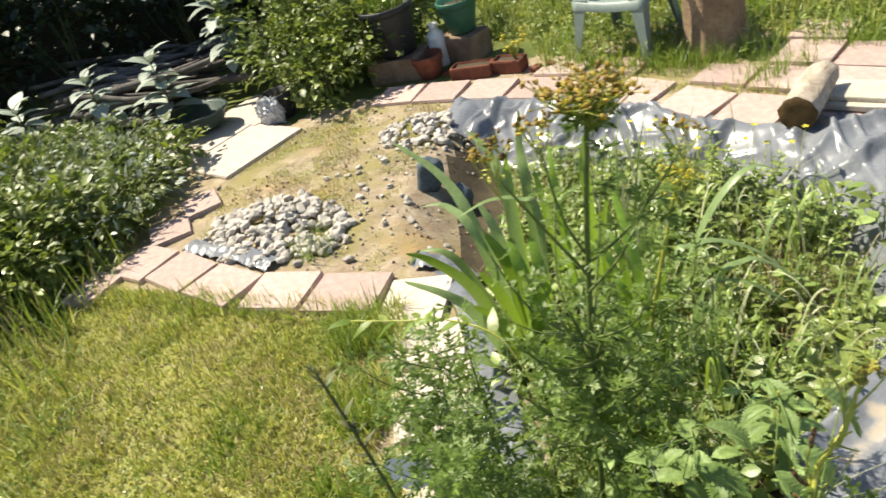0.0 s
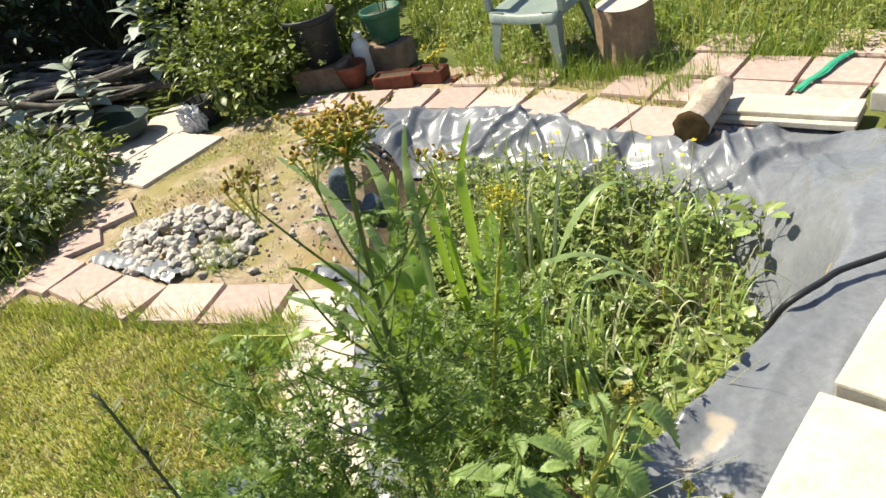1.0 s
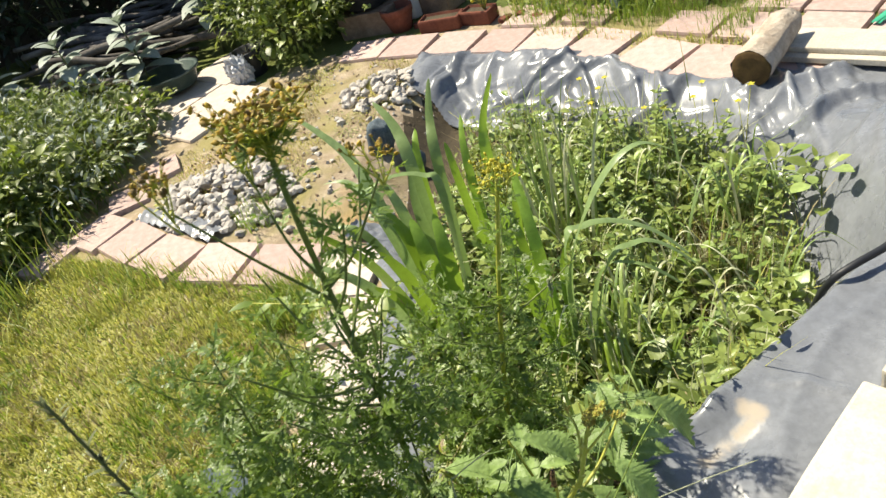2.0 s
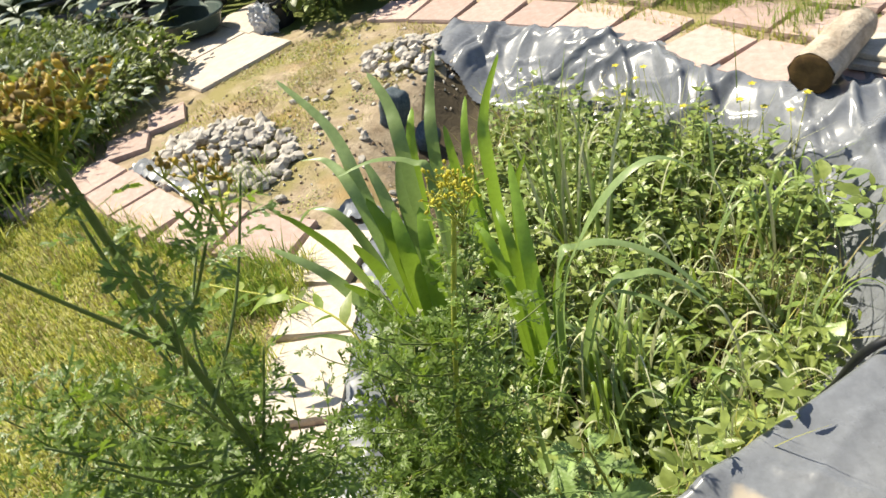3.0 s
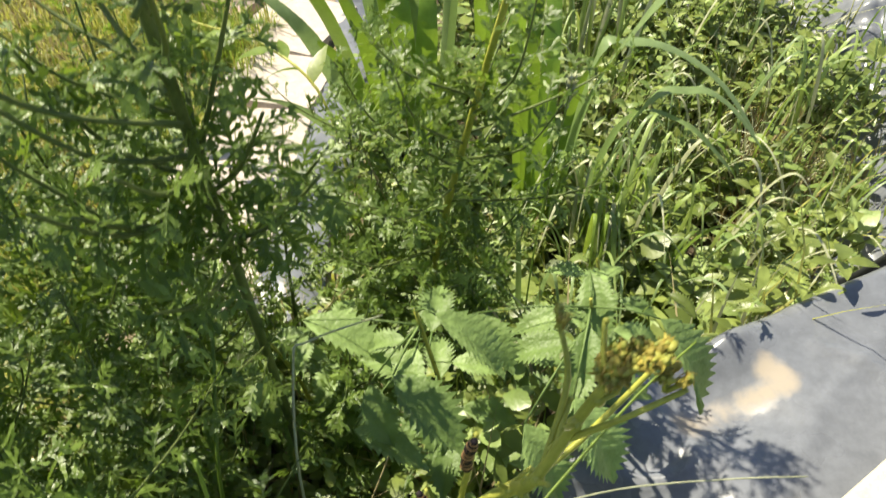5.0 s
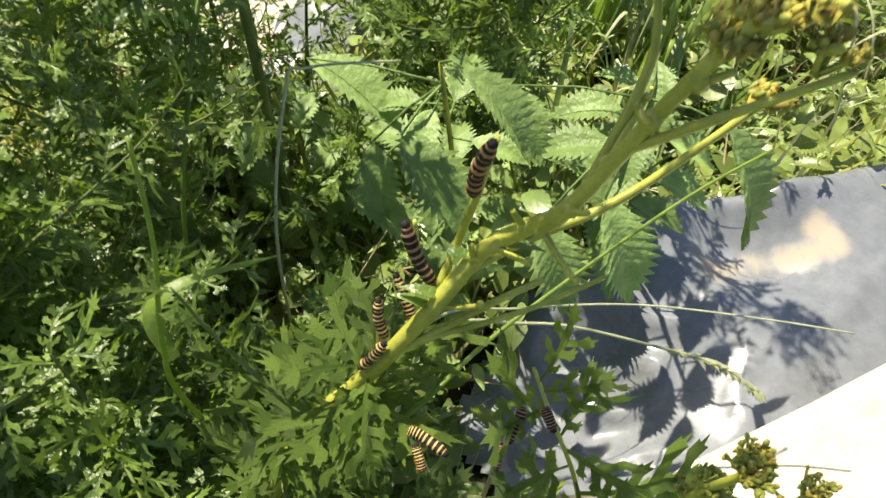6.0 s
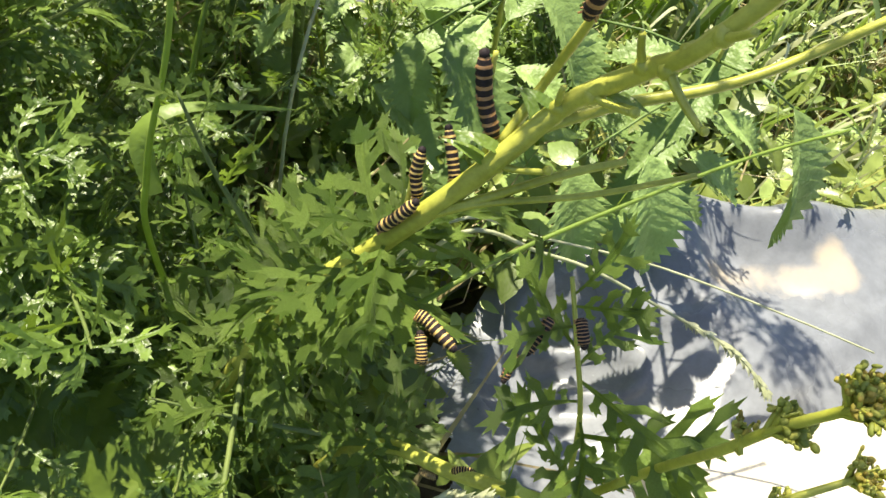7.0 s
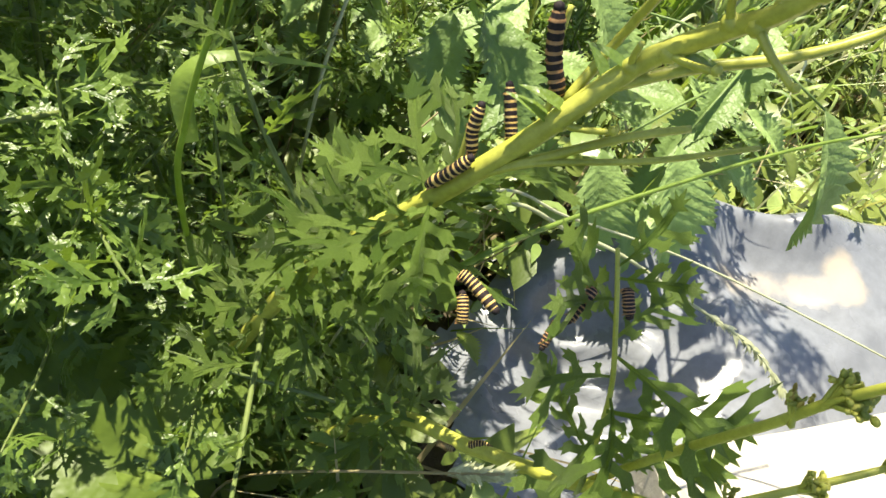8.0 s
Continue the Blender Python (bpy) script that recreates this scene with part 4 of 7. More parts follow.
def build_stones():
    variants = []
    for i in range(7):
        bm = rough_lump(i + 1, 2 if i % 2 else 1, 0.42, 0.62)
        me = bpy.data.meshes.new("stone")
        bm.to_mesh(me)
        bm.free()
        me.materials.append(M["stone"])
        me.polygons.foreach_set("use_smooth", [i == 3] * len(me.polygons))
        variants.append(me)
    rnd = random.Random(21)
    for cx, cy, rx, ry, n, sizes, lab in ((-0.86, 3.3, 0.42, 0.27, 290, (0.025, 0.072), "heap of pale grey cobbles on the pond's mossy bank"), (-0.12, 4.03, 0.27, 0.22, 140, (0.026, 0.07), "heap of grey cobbles beside the pond liner")):
        pile = thing("stone_pile", (cx, cy, ground_z(cx, cy)), lab, "stones")
        for i in range(n):
            a, r = rnd.uniform(0, 6.28), math.sqrt(rnd.random())
            ca, sa = math.cos(-0.6), math.sin(-0.6)
            u, v = rx * r * math.cos(a), ry * r * math.sin(a)
            x, y = cx + u * ca - v * sa, cy + u * sa + v * ca
            size = rnd.uniform(*sizes)
            lift = 0.075 * max(0, 1 - r * 1.25) * rnd.random() ** 0.5
            ob = new("stone", rnd.choice(variants))
            ob.parent = pile
            ob.matrix_local = Matrix.Translation((x - cx, y - cy, ground_z(x, y) + size * 0.24 + lift - pile.location.z)) @ Euler((rnd.uniform(-0.5, 0.5), rnd.uniform(-0.5, 0.5), rnd.uniform(0, 6.28))).to_matrix().to_4x4() @ Matrix.Scale(size, 4)
    for i in range(46):
        x, y = rnd.uniform(-0.75, 0.0), rnd.uniform(2.85, 3.85)
        size = rnd.uniform(0.015, 0.05)
        ob = new("loose_stone", rnd.choice(variants))
        tagged(ob, "loose grey stone lying on the dry bank", "stone", "loose stones on the bank")
        ob.matrix_world = Matrix.Translation((x, y, ground_z(x, y) + size * 0.2)) @ Euler((rnd.uniform(-0.5, 0.5), rnd.uniform(-0.5, 0.5), rnd.uniform(0, 6.28))).to_matrix().to_4x4() @ Matrix.Scale(size, 4)
    # a tall blue-grey rock at the iris clump's back, a darker one leaning on it
    for x, y, sx, sz, rx, lab in ((-0.12, 3.46, 0.13, 0.2, 12, "tall blue-grey rock standing on the pond bank"), (0.0, 3.4, 0.11, 0.13, -20, "dark blue-grey rock beside a taller one")):
        bm = rough_lump(int(50 + 10 * x), 3, 0.22, 1.0)
        me = bpy.data.meshes.new("rock")
        bm.to_mesh(me)
        bm.free()
        ob = dress("rock", me, [M["rock_blue"]])
        tagged(ob, lab, "rock")
        ob.matrix_world = Matrix.Translation((x, y, ground_z(x, y) + sz * 0.3)) @ Euler((radians(rx), radians(8), radians(30))).to_matrix().to_4x4() @ Matrix.Diagonal((sx, sx * 0.9, sz, 1))


build_stones()


def build_cast_stones():
    """Cream cast slabs that weigh the liner down on the raised bank, and coping stones on the far side."""
    def slab(name, cx, cy, yaw, L, W, H, z, lab, groove=False, seed=1):
        bm = bmesh.new()
        if groove:
            box(bm, (L, W, H * 0.5), (0, 0, H * 0.25), 0.004)
            box(bm, (L * 0.995, W * 0.8, H * 0.46), (0, W * 0.06, H * 0.74), 0.006)
        else:
            box(bm, (L, W, H), (0, 0, H / 2), 0.007)
        bmesh.ops.subdivide_edges(bm, edges=[e for e in bm.edges if e.calc_length() > 0.06], cuts=5, use_grid_fill=True)
        for q in bm.verts:
            q.co += Vector((noise.noise(q.co * 12 + Vector((seed, 0, 0))), noise.noise(q.co * 12 + Vector((0, seed, 0))), 0.5 * noise.noise(q.co * 14 + Vector((0, 0, seed))))) * 0.004
        me = bpy.data.meshes.new(name)
        bm.to_mesh(me)
        bm.free()
        ob = dress(name, me, [M["cream_stone"]], smooth=False)
        tagged(ob, lab, "stone slab", "cast slabs on the liner")
        ob.matrix_world = Matrix.Translation((cx, cy, z)) @ Matrix.Rotation(radians(yaw), 4, "Z")

    yaw = 42
    e, n = Vector((math.cos(radians(yaw)), math.sin(radians(yaw)), 0)), Vector((math.sin(radians(yaw)), -math.cos(radians(yaw)), 0))
    a = Vector((1.075, 1.345, 0))
    c1 = a + e * 0.225 + n * 0.17
    c2 = a - e * 0.245 + n * 0.15
    c3 = a - e * 0.71 + n * 0.18
    slab("cast_slab", c1.x, c1.y, yaw, 0.44, 0.34, 0.062, 0.236, "cream cast-stone slab lying on the liner", seed=3)
    slab("cast_slab", c2.x, c2.y, yaw + 2, 0.46, 0.32, 0.055, 0.233, "cream cast-stone slab with a leaf-shadowed top on the liner", seed=6)
    c4 = a + e * 0.7 + n * 0.2
    slab("cast_slab", c4.x, c4.y, yaw - 3, 0.46, 0.36, 0.06, 0.226, "cream cast-stone slab holding down the liner's edge", seed=9)
    slab("coping_stone", 1.8, 3.02, -42, 0.54, 0.2, 0.05, 0.006, "grooved cream coping stone laid along the liner", True, 12)
    slab("coping_stone", 2.28, 2.74, -50, 0.46, 0.3, 0.08, 0.05, "cream coping stone at the liner's corner", False, 15)
    # strip of green netting
    pts = [(1.93, 3.22, 0.006), (2.02, 3.28, 0.01), (2.11, 3.337, 0.007), (2.2, 3.398, 0.012), (2.32, 3.475, 0.007)]
    s = Soup()
    for k in range(3):
        off = Vector((0.007 * k - 0.007, 0.007 - 0.009 * k, 0.004 * (k % 2)))
        s.add(blade([Vector(q) + off * (1 + 0.3 * math.sin(3 * j + k)) for j, q in enumerate(pts)], 0.008 + 0.003 * (k % 2), taper=0.12))
    ob = s.object("netting_strip", [M["teal"]])
    tagged(ob, "bright green strip of plastic netting on the paving", "netting")


build_cast_stones()


def build_hose():
    pts = smooth_line([(1.1, 1.84, -0.12), (1.11, 1.77, 0.02), (1.12, 1.715, 0.15), (1.135, 1.68, 0.225), (1.175, 1.68, 0.25), (1.242, 1.705, 0.252), (1.309, 1.735, 0.25), (1.448, 1.755, 0.25), (1.56, 1.8, 0.24), (1.75, 1.95, 0.2), (2.1, 2.3, 0.15)], 8)
    pts = [Vector((q.x, q.y, max(q.z, ground_z(q.x, q.y) + 0.018))) for q in pts]
    s = Soup()
    s.add(tube(pts, 0.0088, 0.0088, 10))
    tagged(s.object("hose", [M["black_pot"]]), "thin black hose trailing over the liner into the weeds", "hose")


build_hose()


def liner_strip(points, width, seed, label):
    """A crumpled edge of sheeting showing beside the paving."""
    rnd = random.Random(seed)
    pts = smooth_line([(x, y, 0) for x, y in points], 12)
    v, f = [], []
    cols = 7
    for i, p in enumerate(pts):
        d = (pts[min(i + 1, len(pts) - 1)] - pts[max(i - 1, 0)]).normalized()
        side = Vector((d.y, -d.x, 0))
        for k in range(cols):
            u = (k / (cols - 1) - 0.5) * width * (1 + 0.25 * noise.noise((i * 0.35, seed, 0)))
            q = p + side * u
            h = 0.012 + 0.018 * max(0, 1 - abs(noise.noise((i * 0.3, k * 0.5, seed))) * 2.4) + 0.008 * math.sin(math.pi * k / (cols - 1))
            v.append((q.x, q.y, ground_z(q.x, q.y) + h))
    for i in range(len(pts) - 1):
        for k in range(cols - 1):
            a = i * cols + k
            f.append([a, a + 1, a + cols + 1, a + cols])
    me = bpy.data.meshes.new("liner_edge")
    me.from_pydata(v, [], f)
    tagged(dress("liner_edge", me, [M["liner"]]), label, "pond liner")


liner_strip([(-0.06, 2.66), (0.0, 2.45), (0.02, 2.2), (0.03, 1.95), (0.05, 1.7), (0.1, 1.5)], 0.13, 3, "crumpled liner edge showing beside the pale slabs")
liner_strip([(0.1, 1.5), (0.17, 1.38), (0.27, 1.28), (0.38, 1.2), (0.5, 1.14)], 0.12, 11, "pale crumpled liner edge showing through the weeds")
liner_strip([(-1.3, 3.36), (-1.12, 3.22), (-0.95, 3.09), (-0.82, 2.98)], 0.09, 5, "curled grey liner edge between slabs and cobbles")
liner_strip([(-0.2, 2.78), (-0.08, 2.74), (0.02, 2.66)], 0.12, 8, "torn grey liner edge at the paving's corner")


def build_rubble():
    """Small gravel and crumbs of earth strewn over the dry bank."""
    rnd = random.Random(17)
    shapes = []
    for i in range(5):
        bm = rough_lump(i + 30, 1, 0.4, 0.6)
        bm.verts.ensure_lookup_table()
        shapes.append((np.array([tuple(q.co) for q in bm.verts]), [[q.index for q in fc.verts] for fc in bm.faces]))
        bm.free()
    s = Soup()
    for _ in range(1000):
        x, y = rnd.uniform(-1.2, 0.15), rnd.uniform(2.75, 4.5)
        if noise.noise((x * 3, y * 3, 6.0)) < -0.05 or (x > -0.2 and y < 3.0):
            continue
        k = rnd.uniform(0.004, 0.02)
        s.add(shapes[rnd.randrange(5)], Matrix.Translation((x, y, ground_z(x, y) + k * 0.2)) @ Euler((rnd.uniform(0, 3), rnd.uniform(0, 3), rnd.uniform(0, 6))).to_matrix().to_4x4() @ Matrix.Scale(k, 4), rnd.randrange(2))
    tagged(s.object("bank_rubble", [M["stone"], M["brick"]], smooth=False), "fine gravel and clods on the dry pond bank", "gravel", kind="stuff")


build_rubble()


# ---- plants ----
# the air that stays free of leaves: along the way in to the flowering stem
CLEAR = [Vector(p) for p in ((0.51, 0.73, 0.84), (0.53, 0.78, 0.95), (0.6, 0.77, 1.12), (0.72, 0.72, 1.28), (0.66, 0.5, 1.44), (0.4, 0.28, 1.53), (0.2, 0.28, 1.54))]


def clear(p, reach=0.15):
    for a, b in zip(CLEAR, CLEAR[1:]):
        d = b - a
        t = max(0, min(1, (p - a).dot(d) / d.dot(d)))
        if (p - a - d * t).length < reach:
            return False
    return True


# sunlight reaches the eaten stem and the nettles behind it: little grows in its way
def sunlit(p, keep=0.0):
    h = (p.z - 0.55) / to_sun.z
    if h < 0.05:
        return True
    q = p - to_sun * h
    if ((q.x - 0.15) / 0.15) ** 2 + ((q.y - 1.28) / 0.13) ** 2 < 1 and p.z > 0.42:
        return keep > 0.87
    if ((q.x - 0.52) / 0.15) ** 2 + ((q.y - 1.01) / 0.2) ** 2 < 1:
        return keep > (0.86 if p.y > 1.06 else 0.9)
    if ((q.x - 0.41) / 0.19) ** 2 + ((q.y - 0.98) / 0.22) ** 2 < 1:
        return keep > (0.56 if p.y > 1.06 else 0.84 if p.z > 0.62 else 0.76)
    return True


RAG_MESH = []
for i, shape in enumerate(RAG):
    s = Soup()
    s.add(shape)
    me = s.mesh("leaf")
    me.materials.append(M["ragwort"])
    RAG_MESH.append(me)


def walk_line(pts, t):
    k = t * (len(pts) - 1)
    i = min(int(k), len(pts) - 2)
    return pts[i].lerp(pts[i + 1], k - i), (pts[i + 1] - pts[i]).normalized()


def head_cluster(root, at, way, spread, count, mats, seed, stalk=0.05, bud=0.011, name="flower_head", label=""):
    """A ragged flat-topped cluster: forking stalks, small uneven buds, withered petals."""
    rnd = random.Random(seed)
    s = Soup()
    at, way = Vector(at), Vector(way).normalized()
    side = way.cross(Vector((0.3, 0.9, 0.1))).normalized()
    other = way.cross(side)
    rays = max(2, count // 7)
    for i in range(rays):
        a = i * 2.4 + rnd.uniform(-0.5, 0.5)
        r = spread * math.sqrt((i + 0.6) / rays) * rnd.uniform(0.8, 1.25)
        foot = at - way * stalk * rnd.uniform(0.0, 0.7)
        fork = at + (side * math.cos(a) + other * math.sin(a)) * r * 0.75 + way * stalk * rnd.uniform(0.35, 0.75)
        s.add(tube(smooth_line([foot, foot.lerp(fork, 0.5) + way * stalk * -0.05, fork], 3), 0.0013, 0.0009, 4, False))
        if stalk > 0.03:
            s.add(PLAIN[2], aim(foot.lerp(fork, rnd.uniform(0.3, 0.8)), (rnd.uniform(-1, 1), rnd.uniform(-1, 1), 0.4), (0, 0, 1), rnd.uniform(0.008, 0.018)))
        for k in range(rnd.randint(3, 8)):
            tip = fork + Vector((rnd.gauss(0, 1), rnd.gauss(0, 1), rnd.gauss(0, 0.5))) * spread * 0.2 + way * stalk * rnd.uniform(0.1, 0.4)
            s.add(tube([fork, tip], 0.0008, 0.0007, 3, False))
            d = (tip - fork).normalized()
            size = bud * rnd.uniform(0.55, 1.15)
            slot = 1 + (rnd.random() < 0.45)
            s.add(BUD, aim(tip, (rnd.uniform(-1, 1), rnd.uniform(-1, 1), 0.3), d, size) @ Matrix.Diagonal((rnd.uniform(0.6, 1), rnd.uniform(0.6, 1), rnd.uniform(0.9, 1.5), 1)), slot)
            for q in range(rnd.choice((0, 2, 4, 5)) if bud > 0.004 else 0):
                b = q * 1.4 + rnd.random()
                s.add(PLAIN[2], aim(tip + d * size * 0.3, Vector((math.cos(b), math.sin(b), rnd.uniform(-0.5, 0.6))), d, size * rnd.uniform(0.7, 1.1)), 2)
    return s.object(name, [M["ragwort_stem"], M[mats[0]], M[mats[1]]], root, label, origin=root.location)


def ragwort(name, line, r0, leaves, size, branches, heads, seed, label, solo=40, lean=0.35, start=0.05, group="ragwort plants", stop=1.0, spin0=0.0, tip=0.55, stem_mat="ragwort_stem", facing=None):
    """A ragwort: ribbed stem, side branches, lobed leaves round both, clusters of buds on top."""
    rnd = random.Random(seed)
    leaves = int(leaves * 0.72)
    line = [Vector(p) for p in line]
    root = thing(name, tuple(line[0]), label, "ragwort", group)
    pts = smooth_line(line, 7)
    s = Soup()
    s.add(tube(pts, r0, r0 * tip, 18, True, 0.06))
    s.object("stem", [M[stem_mat]], root, origin=line[0])
    made, soup = 0, Soup()

    def put(p, way, k):
        nonlocal made
        if not clear(p + way * k) or not clear(p) or p.z < -0.15 or not sunlit(p + way * k * 0.5, rnd.random()):
            return
        end = p + way * k
        if (end.x > 0.56 or p.x > 0.55) and end.y < 1.25 and end.z < 0.62:
            return
        up = Vector((rnd.uniform(-0.5, 0.5), rnd.uniform(-0.5, 0.5), 1))
        if made < solo:
            ob = new("leaf", rnd.choice(RAG_MESH))
            ob.parent = root
            m = aim(p, way, up, k, rnd.uniform(-0.5, 0.5))
            m.translation = m.translation - line[0]
            ob.matrix_local = m
            made += 1
        else:
            soup.add(rnd.choice(RAG), aim(p, way, up, k, rnd.uniform(-0.5, 0.5)))

    order = []
    for i in range(leaves):
        t = start + (stop - start) * (i + rnd.random()) / leaves
        p, d = walk_line(pts, t)
        a = spin0 + i * 2.4 + rnd.uniform(-0.4, 0.4)
        out = Vector((math.cos(a), math.sin(a), 0))
        order.append((p, (out + d * rnd.uniform(0.1, lean + 0.4) + Vector((0, 0, rnd.uniform(-0.25, 0.1)))).normalized(), size * rnd.uniform(0.65, 1.15) * (1.1 - 0.45 * t)))
    for t, az, rise, length, count, top in branches:
        if facing:
            az = facing[0] + (az % 360) / 360 * (facing[1] - facing[0])
        p, d = walk_line(pts, t)
        out = Vector((math.cos(radians(az)), math.sin(radians(az)), 0))
        tip = p + (out * math.cos(radians(rise)) + Vector((0, 0, math.sin(radians(rise))))) * length
        mid = p.lerp(tip, 0.5) + out * 0.12 * length
        if not clear(tip, 0.17) or tip.z > 1.15 or not sunlit(tip, 0.6) or not sunlit(mid, 0.6) or (tip.x > 0.52 and tip.y < 1.2):
            continue
        bp = smooth_line([p, mid, tip], 6)
        b = Soup()
        b.add(tube(bp, r0 * 0.36, r0 * (0.28 if top else 0.12), 6))
        b.object("branch", [M["ragwort_stem_old"]], root, origin=line[0])
        count = int(count * 0.68)
        for k in range(count):
            u = 0.12 + 0.86 * (k + rnd.random()) / count
            q, e = walk_line(bp, u)
            a = k * 2.4 + rnd.uniform(-0.5, 0.5)
            x = e.cross(Vector((0.2, 0.1, 1))).normalized()
            y = e.cross(x)
            order.append((q, (x * math.cos(a) + y * math.sin(a) + e * rnd.uniform(0.3, 0.9)).normalized(), size * rnd.uniform(0.5, 0.9) * (1.0 - 0.4 * u)))
        if top and t > 0.6:
            head_cluster(root, tip, tip - mid, 0.03, top, heads, seed * 7 + int(az), 0.035, 0.0055)
    for q in order:
        put(*q)
    if soup.n:
        ob = soup.object("foliage", [M["ragwort"]], root, origin=line[0])
        ob["kind"] = "stuff"
    return root


def leafy_shoot(root, line, count, size, seed, thin=True):
    """A side shoot of a ragwort with small divided leaves up to its tip."""
    rnd = random.Random(seed)
    pts = smooth_line(line, 6)
    s = Soup()
    s.add(tube(pts, 0.0026, 0.0012, 6))
    for k in range(count):
        q, e = walk_line(pts, 0.1 + 0.9 * (k + rnd.random()) / (count + 1))
        a = k * 2.4 + rnd.uniform(-0.5, 0.5)
        x = e.cross(Vector((0.2, 0.1, 1))).normalized()
        y = e.cross(x)
        way = (x * math.cos(a) + y * math.sin(a) + e * rnd.uniform(0.2, 0.9)).normalized()
        if not thin or sunlit(q + way * 0.02, rnd.random()):
            s.add(rnd.choice(RAG), aim(q, way, (rnd.uniform(-0.5, 0.5), rnd.uniform(-0.5, 0.5), 1), size * rnd.uniform(0.55, 1.0)), 1)
    s.object("branch", [M["ragwort_stem_old"], M["ragwort"]], root, origin=root.location)


def fan(seed, n, t0, t1, rise, length, count, top=0, az0=0):
    rnd = random.Random(seed)
    return [(t0 + (t1 - t0) * (i + rnd.random() * 0.7) / n, az0 + i * 137.5 + rnd.uniform(-25, 25), rnd.uniform(*rise), rnd.uniform(*length), rnd.randint(*count), top) for i in range(n)]


def build_ragworts():
    # the tall one, going over, with brown and yellow heads
    tall = ragwort("ragwort", [(0.22, 1.24, -0.02), (0.245, 1.205, 0.35), (0.27, 1.165, 0.7), (0.297, 1.12, 1.0), (0.32, 1.093, 1.185)], 0.0056, 240, 0.062,
                   fan(1, 18, 0.58, 0.93, (45, 72), (0.12, 0.2), (13, 19), 8) + fan(9, 18, 0.52, 0.76, (25, 62), (0.1, 0.18), (24, 32)) + fan(10, 5, 0.15, 0.45, (15, 50), (0.08, 0.15), (8, 12)), ("bud_brown", "bud"), 1, "tall ragwort with divided leaves and browning yellow heads", 90, stem_mat="ragwort_stem_old", start=0.42, facing=(150, 320))
    head_cluster(tall, (0.32, 1.092, 1.175), (0.02, 0.1, 1), 0.062, 230, ("bud_brown", "bud"), 5, 0.036, 0.0074, label="dense browning yellow head")
    for i, (x, y, z) in enumerate(((0.2, 1.06, 1.19), (0.42, 1.09, 1.15), (0.26, 1.15, 1.17))):
        head_cluster(tall, (x, y, z - 0.05), (0, 0, 1), 0.03, 44, ("bud_brown", "bud"), 15 + i, 0.045, 0.0062)
        leafy_shoot(tall, [(0.29, 1.13, 0.92 + 0.02 * i), (0.5 * x + 0.14, 0.5 * y + 0.56, z - 0.15), (x, y, z - 0.05)], 26, 0.05, 70 + i)
    for i, line in enumerate(([(0.283, 1.045, 0.84), (0.32, 1.13, 0.92), (0.355, 1.2, 1.03)], [(0.28, 1.047, 0.78), (0.2, 1.12, 0.83), (0.16, 1.16, 0.93)], [(0.278, 1.048, 0.72), (0.24, 1.0, 0.76), (0.2, 0.97, 0.86)], [(0.285, 1.045, 0.9), (0.33, 1.02, 0.97), (0.37, 1.0, 1.07)], [(0.28, 1.05, 0.8), (0.33, 1.0, 0.86), (0.36, 0.96, 0.96)], [(0.278, 1.05, 0.7), (0.29, 0.99, 0.74), (0.32, 0.93, 0.82)], [(0.276, 1.05, 0.66), (0.25, 0.98, 0.7), (0.25, 0.93, 0.78)], [(0.27, 1.05, 0.58), (0.28, 0.98, 0.62), (0.3, 0.92, 0.7)], [(0.28, 1.05, 0.75), (0.22, 1.0, 0.8), (0.17, 0.97, 0.9)], [(0.27, 1.05, 0.62), (0.21, 1.02, 0.66), (0.16, 1.0, 0.76)], [(0.28, 1.05, 0.72), (0.25, 1.12, 0.76), (0.22, 1.17, 0.86)])):
        leafy_shoot(tall, [(x, y + 0.19 - 0.125 * z, z) for x, y, z in line], 28, 0.054, 80 + i)
    for i, line in enumerate(([(0.275, 1.155, 0.76), (0.25, 1.2, 0.87), (0.282, 1.284, 0.984)], [(0.27, 1.165, 0.7), (0.3, 1.18, 0.78), (0.33, 1.19, 0.86)], [(0.265, 1.17, 0.66), (0.31, 1.15, 0.71), (0.35, 1.13, 0.78)],
                              [(0.262, 1.175, 0.6), (0.32, 1.15, 0.65), (0.38, 1.13, 0.73)], [(0.266, 1.17, 0.65), (0.25, 1.1, 0.69), (0.25, 1.05, 0.75)], [(0.27, 1.165, 0.68), (0.22, 1.14, 0.73), (0.2, 1.12, 0.82)], [(0.26, 1.18, 0.58), (0.31, 1.19, 0.63), (0.36, 1.18, 0.7)])):
        leafy_shoot(tall, line, 20, 0.05, 110 + i, False)
    # the one further in, with fresh yellow flowers
    mid = ragwort("ragwort", [(0.34, 1.52, -0.06), (0.38, 1.5, 0.25), (0.44, 1.48, 0.55), (0.507, 1.466, 0.83)], 0.006, 130, 0.068,
                  fan(2, 34, 0.08, 0.68, (20, 60), (0.16, 0.27), (22, 30)), ("yellow", "bud"), 2, "ragwort with fresh yellow flowers rising from the pond edge", 60)
    head_cluster(mid, (0.508, 1.465, 0.81), (0, 0.1, 1), 0.05, 110, ("yellow", "yellow"), 8, 0.05, 0.0062, label="greenish yellow flower head")
